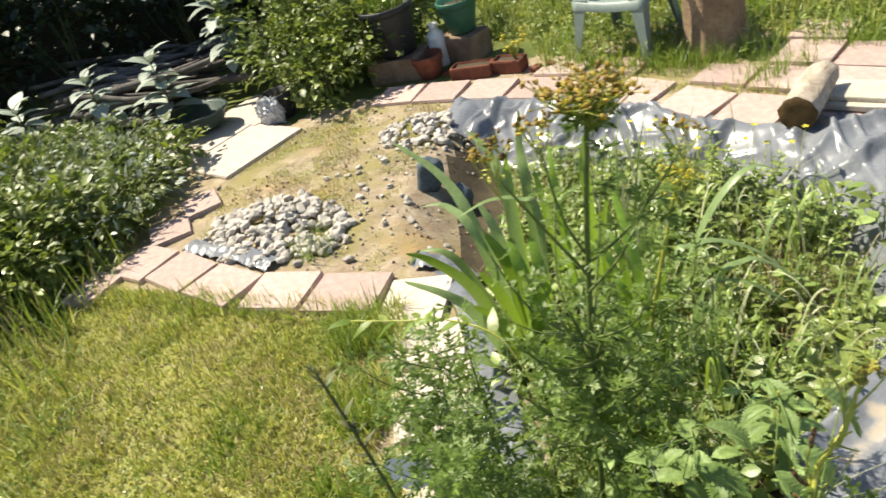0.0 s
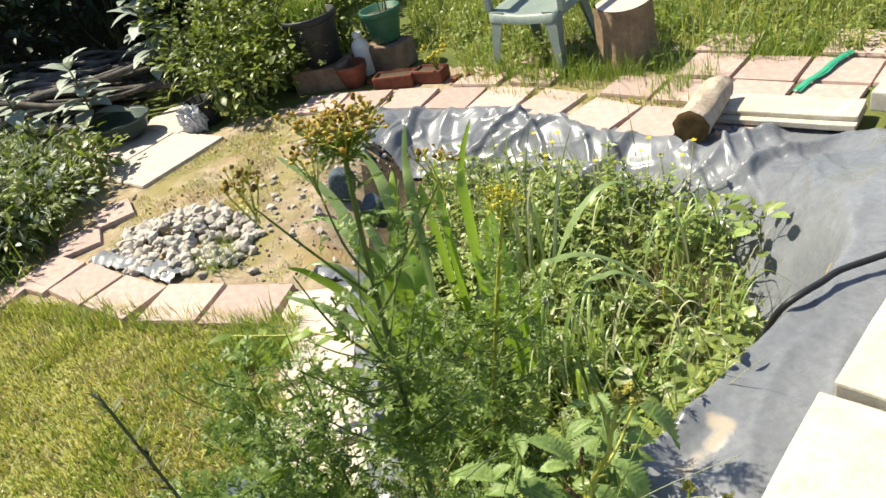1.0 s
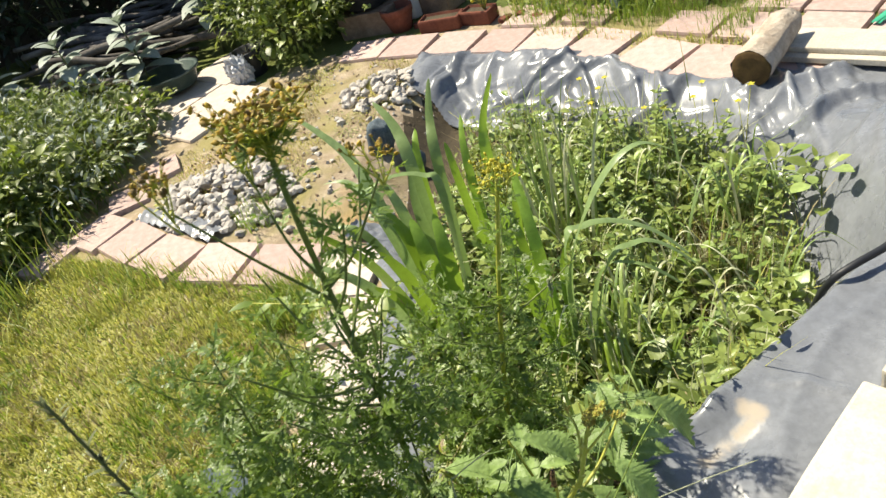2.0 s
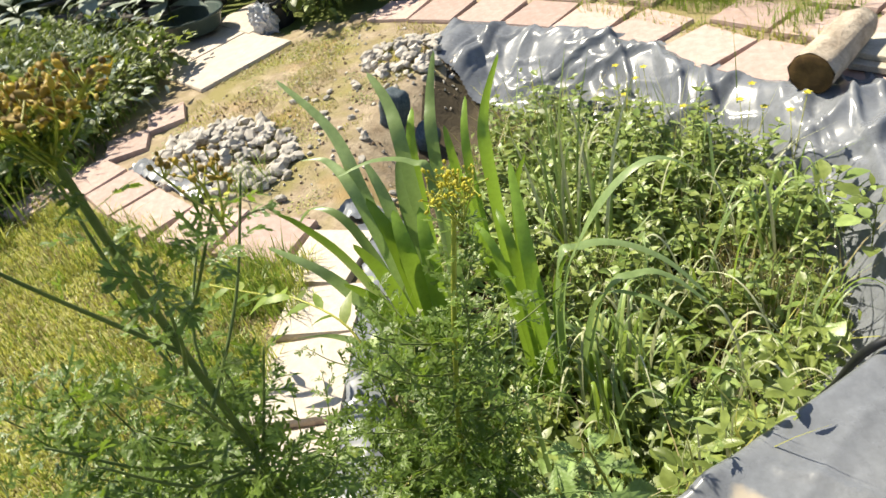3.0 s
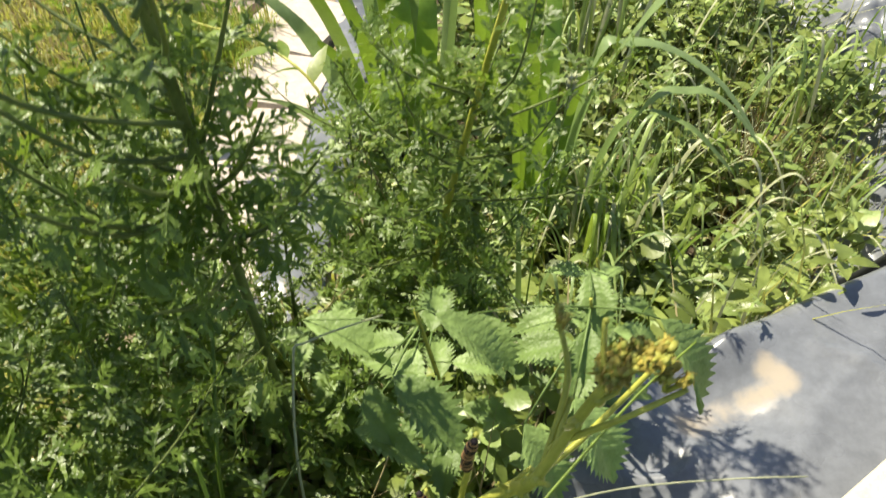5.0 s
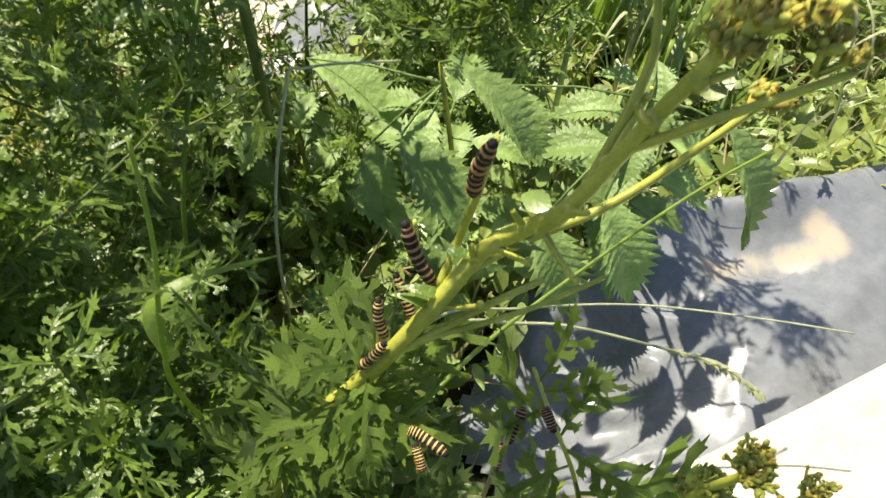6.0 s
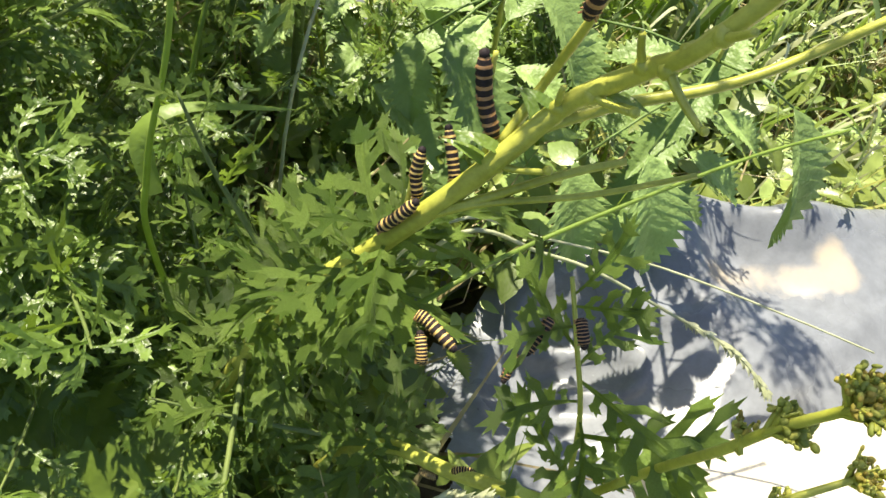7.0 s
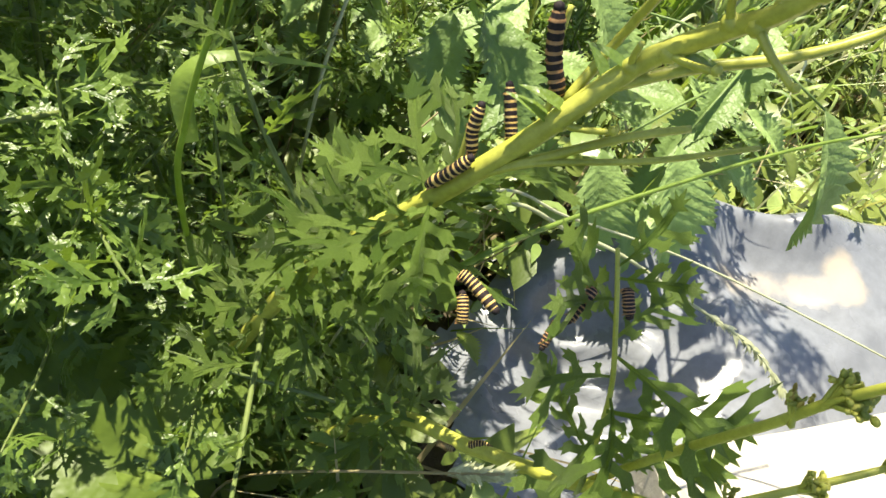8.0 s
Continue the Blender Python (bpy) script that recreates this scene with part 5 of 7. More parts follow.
    # the caterpillars' plant: eaten bare towards its top
    eaten = ragwort("ragwort", [(0.36, 0.87, 0.04), (0.4, 0.875, 0.3), (0.44, 0.893, 0.49), (0.474, 0.908, 0.572), (0.501, 0.928, 0.635), (0.516, 0.944, 0.672), (0.532, 0.942, 0.704), (0.542, 0.937, 0.727), (0.56, 0.945, 0.785), (0.572, 0.951, 0.815)], 0.0058, 120, 0.058,
                    fan(3, 10, 0.1, 0.42, (15, 55), (0.1, 0.2), (7, 12)), ("bud_green", "bud"), 3, "ragwort stripped towards the top by caterpillars, yellow-green buds", 130, stop=0.44, tip=0.34)
    bare = [([(0.502, 0.937, 0.645), (0.505, 0.953, 0.668), (0.509, 0.953, 0.7), (0.512, 0.953, 0.735)], 0.003), ([(0.512, 0.94, 0.66), (0.531, 0.956, 0.672), (0.557, 0.974, 0.685), (0.576, 0.991, 0.699), (0.6, 1.01, 0.73)], 0.0034),
            ([(0.49, 0.917, 0.607), (0.504, 0.923, 0.623), (0.527, 0.938, 0.645), (0.545, 0.952, 0.654)], 0.003), ([(0.488, 0.915, 0.602), (0.505, 0.922, 0.623), (0.54, 0.94, 0.641), (0.57, 0.962, 0.656)], 0.0022),
            ([(0.499, 0.928, 0.632), (0.497, 0.938, 0.642), (0.489, 0.944, 0.658), (0.485, 0.949, 0.672)], 0.0022), ([(0.48, 0.911, 0.588), (0.479, 0.921, 0.6), (0.474, 0.93, 0.618)], 0.002),
            ([(0.546, 0.94, 0.74), (0.552, 0.965, 0.775), (0.545, 0.982, 0.795)], 0.0026), ([(0.552, 0.942, 0.76), (0.575, 0.94, 0.79), (0.597, 0.945, 0.81)], 0.0024)]
    for line, r in bare:
        s = Soup()
        s.add(tube(smooth_line(line, 5), r * 0.72, r * 0.45, 12, True, 0.05))
        s.object("branch", [M["ragwort_stem"]], eaten, origin=eaten.location)
    for i, (p, n, sp) in enumerate((((0.574, 0.951, 0.812), 90, 0.009), ((0.566, 0.949, 0.8), 50, 0.007), ((0.582, 0.951, 0.818), 60, 0.008), ((0.545, 0.982, 0.795), 20, 0.005), ((0.59, 0.947, 0.808), 40, 0.007), ((0.6, 1.01, 0.73), 40, 0.008))):
        head_cluster(eaten, p, (0.2, 0.1, 1), sp, n, ("bud_green", "bud_olive"), 40 + i, 0.007, 0.0044)
    # chewed-off side stalks with a swollen node at each foot
    spine = smooth_line([(0.501, 0.928, 0.635), (0.516, 0.944, 0.672), (0.532, 0.942, 0.704), (0.542, 0.937, 0.727), (0.56, 0.945, 0.785), (0.57, 0.95, 0.81)], 6)
    rnd = random.Random(12)
    for i in range(13):
        p, d = walk_line(spine, 0.04 + 0.072 * i)
        a = i * 2.4
        x = d.cross(Vector((0.2, 0.1, 1))).normalized()
        out = (x * math.cos(a) + d.cross(x) * math.sin(a) + d * rnd.uniform(0.5, 1.2)).normalized()
        L = rnd.uniform(0.008, 0.026)
        s = Soup()
        s.add(BUD, aim(p + out * 0.002, out, d, 0.0075))
        s.add(tube(smooth_line([p, p + out * L * 0.5, p + out * L + d * 0.003], 4), 0.0017, 0.0011, 7))
        if i % 3 == 0:
            s.add(BUD, aim(p + out * L + d * 0.004, out, d, rnd.uniform(0.003, 0.0045)))
        s.object("side_stalk", [M["ragwort_stem"]], eaten, origin=eaten.location)
    # bare flaps of chewed leaf left on the stem
    rnd = random.Random(4)
    s = Soup()
    for t in (0.52, 0.56, 0.62, 0.66, 0.72, 0.78, 0.83):
        p, d = walk_line(smooth_line([(0.44, 0.893, 0.49), (0.474, 0.908, 0.572), (0.501, 0.928, 0.635), (0.516, 0.944, 0.672), (0.532, 0.942, 0.704)]), t)
        s.add(PLAIN[2], aim(p, (rnd.uniform(-1, 1), rnd.uniform(-0.2, 1), 0.4), (0, 0, 1), rnd.uniform(0.014, 0.026)))
    s.object("leaf_scrap", [M["ragwort"]], eaten, origin=eaten.location)
    # its neighbour over the liner
    by = ragwort("ragwort", [(0.47, 0.87, 0.05), (0.49, 0.885, 0.25), (0.523, 0.892, 0.371), (0.566, 0.886, 0.425), (0.613, 0.887, 0.467), (0.626, 0.882, 0.502), (0.66, 0.87, 0.57)], 0.0055, 50, 0.066,
                 fan(5, 6, 0.08, 0.45, (10, 50), (0.1, 0.18), (7, 11)), ("bud_green", "bud"), 6, "leaning ragwort with yellow-green buds over the liner", 60, stop=0.55)
    for line, r, n in (([(0.62, 0.888, 0.475), (0.627, 0.894, 0.555), (0.625, 0.886, 0.624), (0.625, 0.885, 0.658), (0.628, 0.884, 0.69)], 0.0032, 14), ([(0.619, 0.892, 0.475), (0.597, 0.91, 0.53), (0.573, 0.924, 0.568), (0.555, 0.939, 0.589)], 0.0021, 0), ([(0.645, 0.876, 0.54), (0.67, 0.9, 0.58), (0.69, 0.92, 0.6)], 0.0028, 8)):
        s = Soup()
        s.add(tube(smooth_line(line, 6), r * 0.72, r * 0.5, 10, True, 0.04))
        s.object("branch", [M["ragwort_stem"]], by, origin=by.location)
        if n:
            head_cluster(by, line[-1], (0.1, 0.1, 1), 0.01, n * 12, ("bud_green", "bud_olive"), 60 + n, 0.008, 0.003)
            head_cluster(by, line[-2], (0.3, 0.3, 0.6), 0.008, n * 9, ("bud_green", "bud_green"), 90 + n, 0.007, 0.0029)
            head_cluster(by, Vector(line[-2]).lerp(Vector(line[-3]), 0.6), (-0.3, 0.5, 0.5), 0.007, n * 3, ("bud_green", "bud_olive"), 110 + n, 0.007, 0.0027)
    leafy = [((0.6, 0.905, 0.525), (0.9, 0.2, 0.5), 0.07), ((0.585, 0.918, 0.55), (1, -0.5, 0.5), 0.065), ((0.575, 0.923, 0.565), (-1, 0.2, 0.2), 0.05), ((0.597, 0.91, 0.53), (0.5, -1, 0.2), 0.06), ((0.609, 0.9, 0.505), (1, 0.5, -0.1), 0.075), ((0.56, 0.935, 0.585), (0.4, 1, 0.3), 0.04), ((0.562, 0.932, 0.58), (0.8, 0.1, 0.5), 0.04), ((0.59, 0.913, 0.54), (-0.8, -0.6, 0.3), 0.055), ((0.58, 0.92, 0.555), (0.2, 1, 0.1), 0.05), ((0.568, 0.928, 0.572), (-0.7, -0.7, 0.4), 0.045), ((0.604, 0.903, 0.515), (-0.2, -1, 0.1), 0.06), ((0.612, 0.897, 0.49), (0.7, 0.7, 0.3), 0.06), ((0.613, 0.896, 0.49), (-0.9, 0.4, 0.1), 0.06)]
    for i, (p, way, k) in enumerate(leafy):
        ob = new("leaf", RAG_MESH[i % 9])
        ob.parent = by
        m = aim(p, way, (0.1, -0.3, 1), k)
        m.translation = m.translation - by.location
        ob.matrix_local = m
    # leafy plants that fill the weed bed round them
    # the tall near-left ones, mostly out of view, are added to shade the bed
    others = [(0.07, 1.31, 0.8), (0.27, 1.28, 0.34), (0.1, 0.98, 0.66), (0.0, 1.2, 0.85), (-0.05, 1.02, 0.58), (-0.01, 1.36, 0.72), (0.0, 1.06, 0.78), (-0.12, 1.1, 0.58), (0.0, 0.9, 0.6), (0.24, 0.86, 0.46), (0.3, 0.97, 0.42), (0.16, 1.42, 0.42), (0.3, 1.64, 0.42), (0.34, 0.78, 0.34), (0.17, 0.74, 0.5), (0.43, 1.4, 0.34), (0.08, 0.82, 0.62), (0.36, 1.06, 0.36), (0.44, 0.97, 0.34), (0.4, 0.84, 0.36), (-0.02, 1.22, 0.4), (0.18, 1.12, 0.5), (0.19, 0.9, 0.64), (0.13, 0.87, 0.68), (0.22, 0.81, 0.6), (0.25, 0.87, 0.56), (0.24, 1.56, 0.5), (0.36, 1.62, 0.5), (0.4, 1.53, 0.46), (0.31, 1.5, 0.4), (0.0, 1.47, 0.5)]
    for i, (x, y, h) in enumerate(others):
        z = ground_z(x, y)
        dx, dy = 0.06 * math.sin(i * 2.3), 0.05 * math.cos(i * 1.7)
        ragwort("ragwort", [(x, y, z), (x + dx * 0.4, y + dy * 0.4, z + h * 0.5), (x + dx, y + dy, z + h)], 0.0045, 150 if h > 0.6 else 80 if h > 0.48 else 60, 0.066,
                fan(20 + i, 22 if h > 0.6 else 14 if h > 0.48 else 9, 0.25 if h > 0.6 else 0.12, 0.97, (25, 68), (0.08, 0.19), (18, 24) if h > 0.6 else (11, 16), 0, 40 * i), ("bud_green", "bud"), 30 + i, "leafy young ragwort with grey-green divided leaves", 16, tip=0.15, stem_mat="ragwort_stem_old")


build_ragworts()


def caterpillar(line, r, bands, seed, label):
    """A banded larva: ringed body, head and stubby legs."""
    pts = smooth_line(line, max(4, 30 // (len(line) - 1)))
    root = thing("caterpillar", tuple(pts[0]), label, "caterpillar", "caterpillars on the ragwort")
    sides = 12
    n = len(pts)
    v, f, k = [], [], []
    for i, p in enumerate(pts):
        d = (pts[min(i + 1, n - 1)] - pts[max(i - 1, 0)]).normalized()
        x = d.cross(Vector((0.3, 0.2, 0.9))).normalized()
        y = d.cross(x)
        t = i / (n - 1)
        rr = r * (0.55 + 0.45 * min(1, 6 * t) * min(1, 6 * (1 - t))) * (1 + 0.09 * math.cos(2 * math.pi * t * bands))
        for a in range(sides):
            an = 2 * math.pi * a / sides
            v.append(tuple(p + (x * math.cos(an) + y * math.sin(an)) * rr))
    for i in range(n - 1):
        for a in range(sides):
            q, w = i * sides + a, i * sides + (a + 1) % sides
            f.append([q, w, w + sides, q + sides])
            k.append(1 if i % 3 == 1 else 0)
    f += [list(range(sides))[::-1], list(range((n - 1) * sides, n * sides))]
    k += [0, 0]
    me = bpy.data.meshes.new("body")
    o = np.array(root.location)
    me.from_pydata((np.array(v) - o).tolist(), [], f)
    me.polygons.foreach_set("material_index", k)
    body = dress("body", me, [M["black_band"], M["red_skin"] if seed in (3, 9, 12, 15, 20) else M["orange_band"]], root, "black and orange banded body")
    s = Soup()
    s.add(BUD, Matrix.Translation(pts[-1]) @ Matrix.Scale(r * 1.5, 4))
    s.object("head", [M["black_band"]], root, origin=root.location)
    for i in (2, 4, 6, n // 2, n // 2 + 3, n - 5):
        d = (pts[min(i + 1, n - 1)] - pts[i - 1]).normalized()
        x = d.cross(Vector((0, 0, 1))).normalized()
        for sg in (-1, 1):
            s = Soup()
            s.add(tube([pts[i] + x * sg * r * 0.6, pts[i] + x * sg * r * 1.1 - Vector((0, 0, r * 0.5))], r * 0.2, r * 0.1, 5))
            s.object("leg", [M["red_skin"]], body, origin=root.location)


def build_caterpillars():
    rows = [([(0.499, 0.937, 0.645), (0.4895, 0.941, 0.656), (0.482, 0.946, 0.671)], 0.0027, 3, "banded caterpillar climbing a bare ragwort side stem"),
            ([(0.508, 0.948, 0.705), (0.5085, 0.947, 0.722), (0.512, 0.946, 0.74)], 0.0026, 20, "dark brown banded caterpillar near the tip of a bare side stem"),
            ([(0.474, 0.909, 0.589), (0.480, 0.911, 0.603), (0.484, 0.915, 0.613)], 0.0023, 1, "orange and black caterpillar wrapped round the ragwort stem"),
            ([(0.483, 0.92, 0.609), (0.478, 0.924, 0.617), (0.476, 0.929, 0.626)], 0.0022, 6, "dark caterpillar feeding on a leaf stub"),
            ([(0.493, 0.93, 0.617), (0.488, 0.935, 0.622), (0.48, 0.942, 0.63)], 0.0022, 2, "pale-banded caterpillar on the shaded side of the stem"),
            ([(0.506, 0.892, 0.575), (0.514, 0.891, 0.575), (0.527, 0.887, 0.575)], 0.0024, 4, "black and yellow caterpillar lying across a bud cluster"),
            ([(0.519, 0.877, 0.567), (0.516, 0.881, 0.57), (0.512, 0.886, 0.572)], 0.0022, 5, "orange and black caterpillar hanging below a bud cluster"),
            ([(0.565, 0.918, 0.598), (0.568, 0.914, 0.597), (0.572, 0.91, 0.594)], 0.0022, 9, "small reddish caterpillar on a leafy side shoot"),
            ([(0.556, 0.92, 0.582), (0.556, 0.912, 0.578), (0.555, 0.904, 0.574)], 0.0022, 12, "dark caterpillar hanging over the liner"),
            ([(0.552, 0.903, 0.57), (0.552, 0.898, 0.567), (0.553, 0.892, 0.563)], 0.0018, 15, "small brown caterpillar on a drooping leaf"),
            ([(0.565, 0.885, 0.43), (0.57, 0.888, 0.433), (0.576, 0.89, 0.434)], 0.002, 7, "small caterpillar low on the leaning stem"),
            ([(0.548, 0.872, 0.44), (0.553, 0.873, 0.44), (0.558, 0.874, 0.441)], 0.0016, 8, "tiny orange caterpillar low in the leaves")]
    for line, r, seed, lab in rows:
        caterpillar(line, r * 1.15, 13, seed, lab)


build_caterpillars()


def nettle(at, leaves, seed, label, top=None):
    """A nettle: square stem and opposite saw-edged leaves, each given by foot and tip."""
    base = Vector((at[0], at[1], ground_z(*at)))
    root = thing("nettle", tuple(base), label, "nettle", "nettles by the liner")
    rnd = random.Random(seed)
    tip = Vector(top)
    pts = smooth_line([base, base.lerp(tip, 0.5) + Vector((0.02, 0.01, 0)), tip], 6)
    s = Soup()
    s.add(tube(pts, 0.004, 0.002, 4))
    s.object("stem", [M["ragwort_stem"]], root, origin=base)
    for i, (a, b) in enumerate(leaves):
        a, b = Vector(a), Vector(b)
        s = Soup()
        s.add(NET[i % 4], aim(a, b - a, (-0.35, 0.25, 1), (b - a).length))
        near = min(pts, key=lambda q: (q - a).length)
        s.add(tube([near, near.lerp(a, 0.5) + Vector((0, 0, 0.006)), a], 0.0014, 0.001, 4))
        s.object("leaf", [M["nettle"]], root, origin=base)
    for i in range(16):
        t = 0.15 + 0.8 * i / 16
        p, d = walk_line(pts, t)
        an = i * 1.57 + rnd.uniform(-0.3, 0.3)
        way = Vector((math.cos(an), math.sin(an), rnd.uniform(-0.3, 0.2)))
        k = rnd.uniform(0.06, 0.09) * (1.1 - 0.4 * t)
        s = Soup()
        s.add(rnd.choice(NET), aim(p + way * 0.02, way, (0, 0, 1), k))
        s.add(tube([p, p + way * 0.022], 0.0013, 0.001, 4))
        s.object("leaf", [M["nettle"]], root, origin=base)


def build_nettles():
    nettle((0.42, 1.24), [((0.441, 1.19, 0.512), (0.517, 1.172, 0.478)), ((0.37, 1.114, 0.41), (0.446, 1.107, 0.395)), ((0.383, 1.145, 0.447), (0.41, 1.1, 0.412)), ((0.294, 1.211, 0.445), (0.388, 1.2, 0.435)), ((0.406, 1.15, 0.46), (0.483, 1.105, 0.44))], 1, "nettle with broad saw-edged leaves beside the liner", (0.42, 1.2, 0.5))
    nettle((0.58, 1.3), [((0.578, 1.159, 0.45), (0.636, 1.112, 0.395)), ((0.535, 1.142, 0.42), (0.584, 1.093, 0.37)), ((0.474, 1.237, 0.46), (0.52, 1.195, 0.436)), ((0.584, 1.283, 0.49), (0.6, 1.22, 0.475)), ((0.653, 1.238, 0.485), (0.729, 1.202, 0.411))], 2, "nettle with drooping saw-edged leaves hanging over the liner", (0.585, 1.24, 0.5))
    rnd = random.Random(31)
    for i, (x, y, h) in enumerate(((0.3, 1.34, 0.36), (0.55, 1.45, 0.32), (0.7, 1.55, 0.18), (0.5, 1.6, 0.2), (0.64, 1.42, 0.36), (0.2, 1.3, 0.34))):
        z = ground_z(x, y)
        nettle((x, y), [], 10 + i, "young nettle among the pond-edge weeds", (x + rnd.uniform(-0.05, 0.05), y + rnd.uniform(-0.05, 0.05), z + h))


build_nettles()


def build_big_leaf():
    """A hogweed-like plant low in the bed: lobed, coarsely toothed leaves."""
    base = Vector((0.41, 0.7, ground_z(0.41, 0.7)))
    root = thing("hogweed", tuple(base), "low hogweed with broad lobed leaves in dappled shade", "weed")
    for k, (a, b, size) in enumerate((((0.44, 0.79, 0.34), (0.37, 0.765, 0.36), 0.09), ((0.43, 0.77, 0.33), (0.4, 0.72, 0.31), 0.085), ((0.36, 0.78, 0.3), (0.3, 0.8, 0.31), 0.09), ((0.4, 0.82, 0.3), (0.36, 0.86, 0.33), 0.07))):
        a, b = Vector(a), Vector(b)
        s = Soup()
        shape = toothed_leaf(20 + k, 0.4, 6, 0.3)
        for j, (turn, kk) in enumerate(((0, 1.0), (0.9, 0.72), (-0.9, 0.72), (1.8, 0.5), (-1.8, 0.5))):
            m = aim(a, b - a, (0.05, -0.2, 1), size * kk) @ Matrix.Rotation(turn, 4, "Z") @ Matrix.Translation((0, 0.02, 0.01 * j))
            s.add(shape, m)
        s.object("leaf", [M["hogweed"]], root, origin=base)
        s = Soup()
        s.add(tube(smooth_line([base, base.lerp(a, 0.6) + Vector((0.02, 0, 0.05)), a]), 0.004, 0.0025, 6))
        s.object("leaf_stalk", [M["ragwort_stem_old"]], root, origin=base)


build_big_leaf()


def willowherb():
    """A leaning stalk with narrow leaves, fallen over the pale slabs."""
    line = smooth_line([Vector(p) for p in ((0.17, 1.76, 0.1), (0.1, 1.84, 0.27), (-0.05, 1.93, 0.31), (-0.15, 1.97, 0.3), (-0.33, 2.05, 0.29))], 6)
    root = thing("willowherb", tuple(line[0]), "leaning green weed with narrow leaves over pale slabs", "weed")
    s = Soup()
    s.add(tube(line, 0.0032, 0.0016, 6))
    s.object("stem", [M["ragwort_stem"]], root, origin=root.location)
    rnd = random.Random(62)
    for k in range(16):
        p, d = walk_line(line, 0.25 + 0.75 * (k + 0.5) / 16)
        side = Vector((-d.y, d.x, 0)) * (1 if k % 2 else -1)
        way = (side * rnd.uniform(0.4, 1.0) + d * rnd.uniform(0.5, 1.0) + Vector((0, 0, rnd.uniform(-0.1, 0.5)))).normalized()
        s = Soup()
        s.add(PLAIN[2 if k % 3 else 0], aim(p, way, (rnd.uniform(-0.4, 0.4), rnd.uniform(-0.4, 0.4), 1), rnd.uniform(0.05, 0.085)))
        s.object("leaf", [M["grass_lush" if k % 4 else "weed"]], root, origin=root.location)


willowherb()


def grass_stalk(line, r, label, seed, head=0, mat="pale_straw", leaf=None):
    """A long flowering grass stalk with a feathery head at its end."""
    pts = smooth_line(line, 6)
    root = thing("grass_stalk", tuple(pts[0]), label, "grass", "flowering grass stalks")
    s = Soup()
    s.add(tube(pts, r, r * 0.6, 6))
    stalk = s.object("stalk", [M[mat]], root, origin=root.location)
    rnd = random.Random(seed)
    if head:
        s = Soup()
        n = len(pts)
        for i in range(head * 6):
            t = 1 - (head / 100) * rnd.random()
            p, d = walk_line(pts, max(0.0, t))
            w = (d + Vector((rnd.uniform(-1, 1), rnd.uniform(-1, 1), rnd.uniform(-1, 1))) * 0.5).normalized()
            s.add(PLAIN[2], aim(p, w, (0, 0, 1), rnd.uniform(0.006, 0.011)))
        s.object("seed_head", [M["pale_straw"]], stalk, "pale feathery seed head", origin=root.location)
    if leaf:
        s = Soup()
        s.add(blade(leaf, 0.006))
        s.object("leaf", [M["grass_lush"]], root, origin=root.location)


def build_stalks():
    grass_stalk([(0.42, 0.86, 0.1), (0.45, 0.88, 0.4), (0.504, 0.919, 0.535), (0.527, 0.973, 0.523), (0.565, 1.034, 0.526), (0.623, 1.115, 0.538), (0.67, 1.17, 0.545)], 0.0018, "green grass stalk arching past the ragwort stem", 1, mat="grass_lush")
    grass_stalk([(0.44, 0.9, 0.1), (0.46, 0.95, 0.4), (0.49, 0.983, 0.506), (0.54, 1.027, 0.475), (0.622, 1.075, 0.449), (0.723, 1.109, 0.432), (0.792, 1.126, 0.425)], 0.0012, "thin pale grass stalk lying out over the liner", 2)
    grass_stalk([(0.46, 0.92, 0.1), (0.48, 0.96, 0.42), (0.499, 0.982, 0.505), (0.544, 1.014, 0.48), (0.579, 1.029, 0.471), (0.637, 1.047, 0.448), (0.692, 1.056, 0.435), (0.728, 1.051, 0.422)], 0.0016, "grass stalk with a drooping pale seed head over the liner", 3, 26)
    grass_stalk([(0.35, 0.93, 0.02), (0.347, 0.898, 0.42), (0.349, 0.904, 0.521), (0.353, 0.928, 0.6), (0.345, 0.95, 0.66)], 0.0022, "upright blue-green grass stalk with one strap leaf", 4, mat="grass_lush", leaf=[(0.35, 0.905, 0.5), (0.335, 0.918, 0.525), (0.345, 0.94, 0.535), (0.385, 0.985, 0.52)])
    grass_stalk([(0.345, 1.03, 0.05), (0.343, 1.038, 0.4), (0.33, 1.11, 0.52), (0.34, 1.13, 0.53), (0.39, 1.19, 0.5)], 0.0016, "pale grass stalk bent over at a sharp knee", 5)
    grass_stalk([(0.29, 0.98, 0.05), (0.285, 1.0, 0.4), (0.266, 1.092, 0.53), (0.235, 1.2, 0.57), (0.22, 1.24, 0.56)], 0.0022, "upright green grass stalk in the ragwort bed", 6, mat="grass_lush")
    rnd = random.Random(66)
    for i in range(26):
        x, y = rnd.uniform(-0.05, 0.75), rnd.uniform(0.75, 1.6)
        if x > 0.45 and y < 1.3:
            continue
        z = ground_z(x, y)
        h = rnd.uniform(0.25, 0.5)
        a, l = rnd.uniform(0, 6.28), rnd.uniform(0.05, 0.2)
        tip = Vector((x + l * math.cos(a), y + l * math.sin(a), z + h))
        if not clear(tip, 0.2):
            continue
        grass_stalk([(x, y, z), (x + 0.2 * l * math.cos(a), y + 0.2 * l * math.sin(a), z + h * 0.6), tuple(tip)], 0.0014, "thin grass stalk in the weed bed", 100 + i, 12 if i % 3 == 0 else 0, "straw" if i % 2 else "grass_lush")


build_stalks()


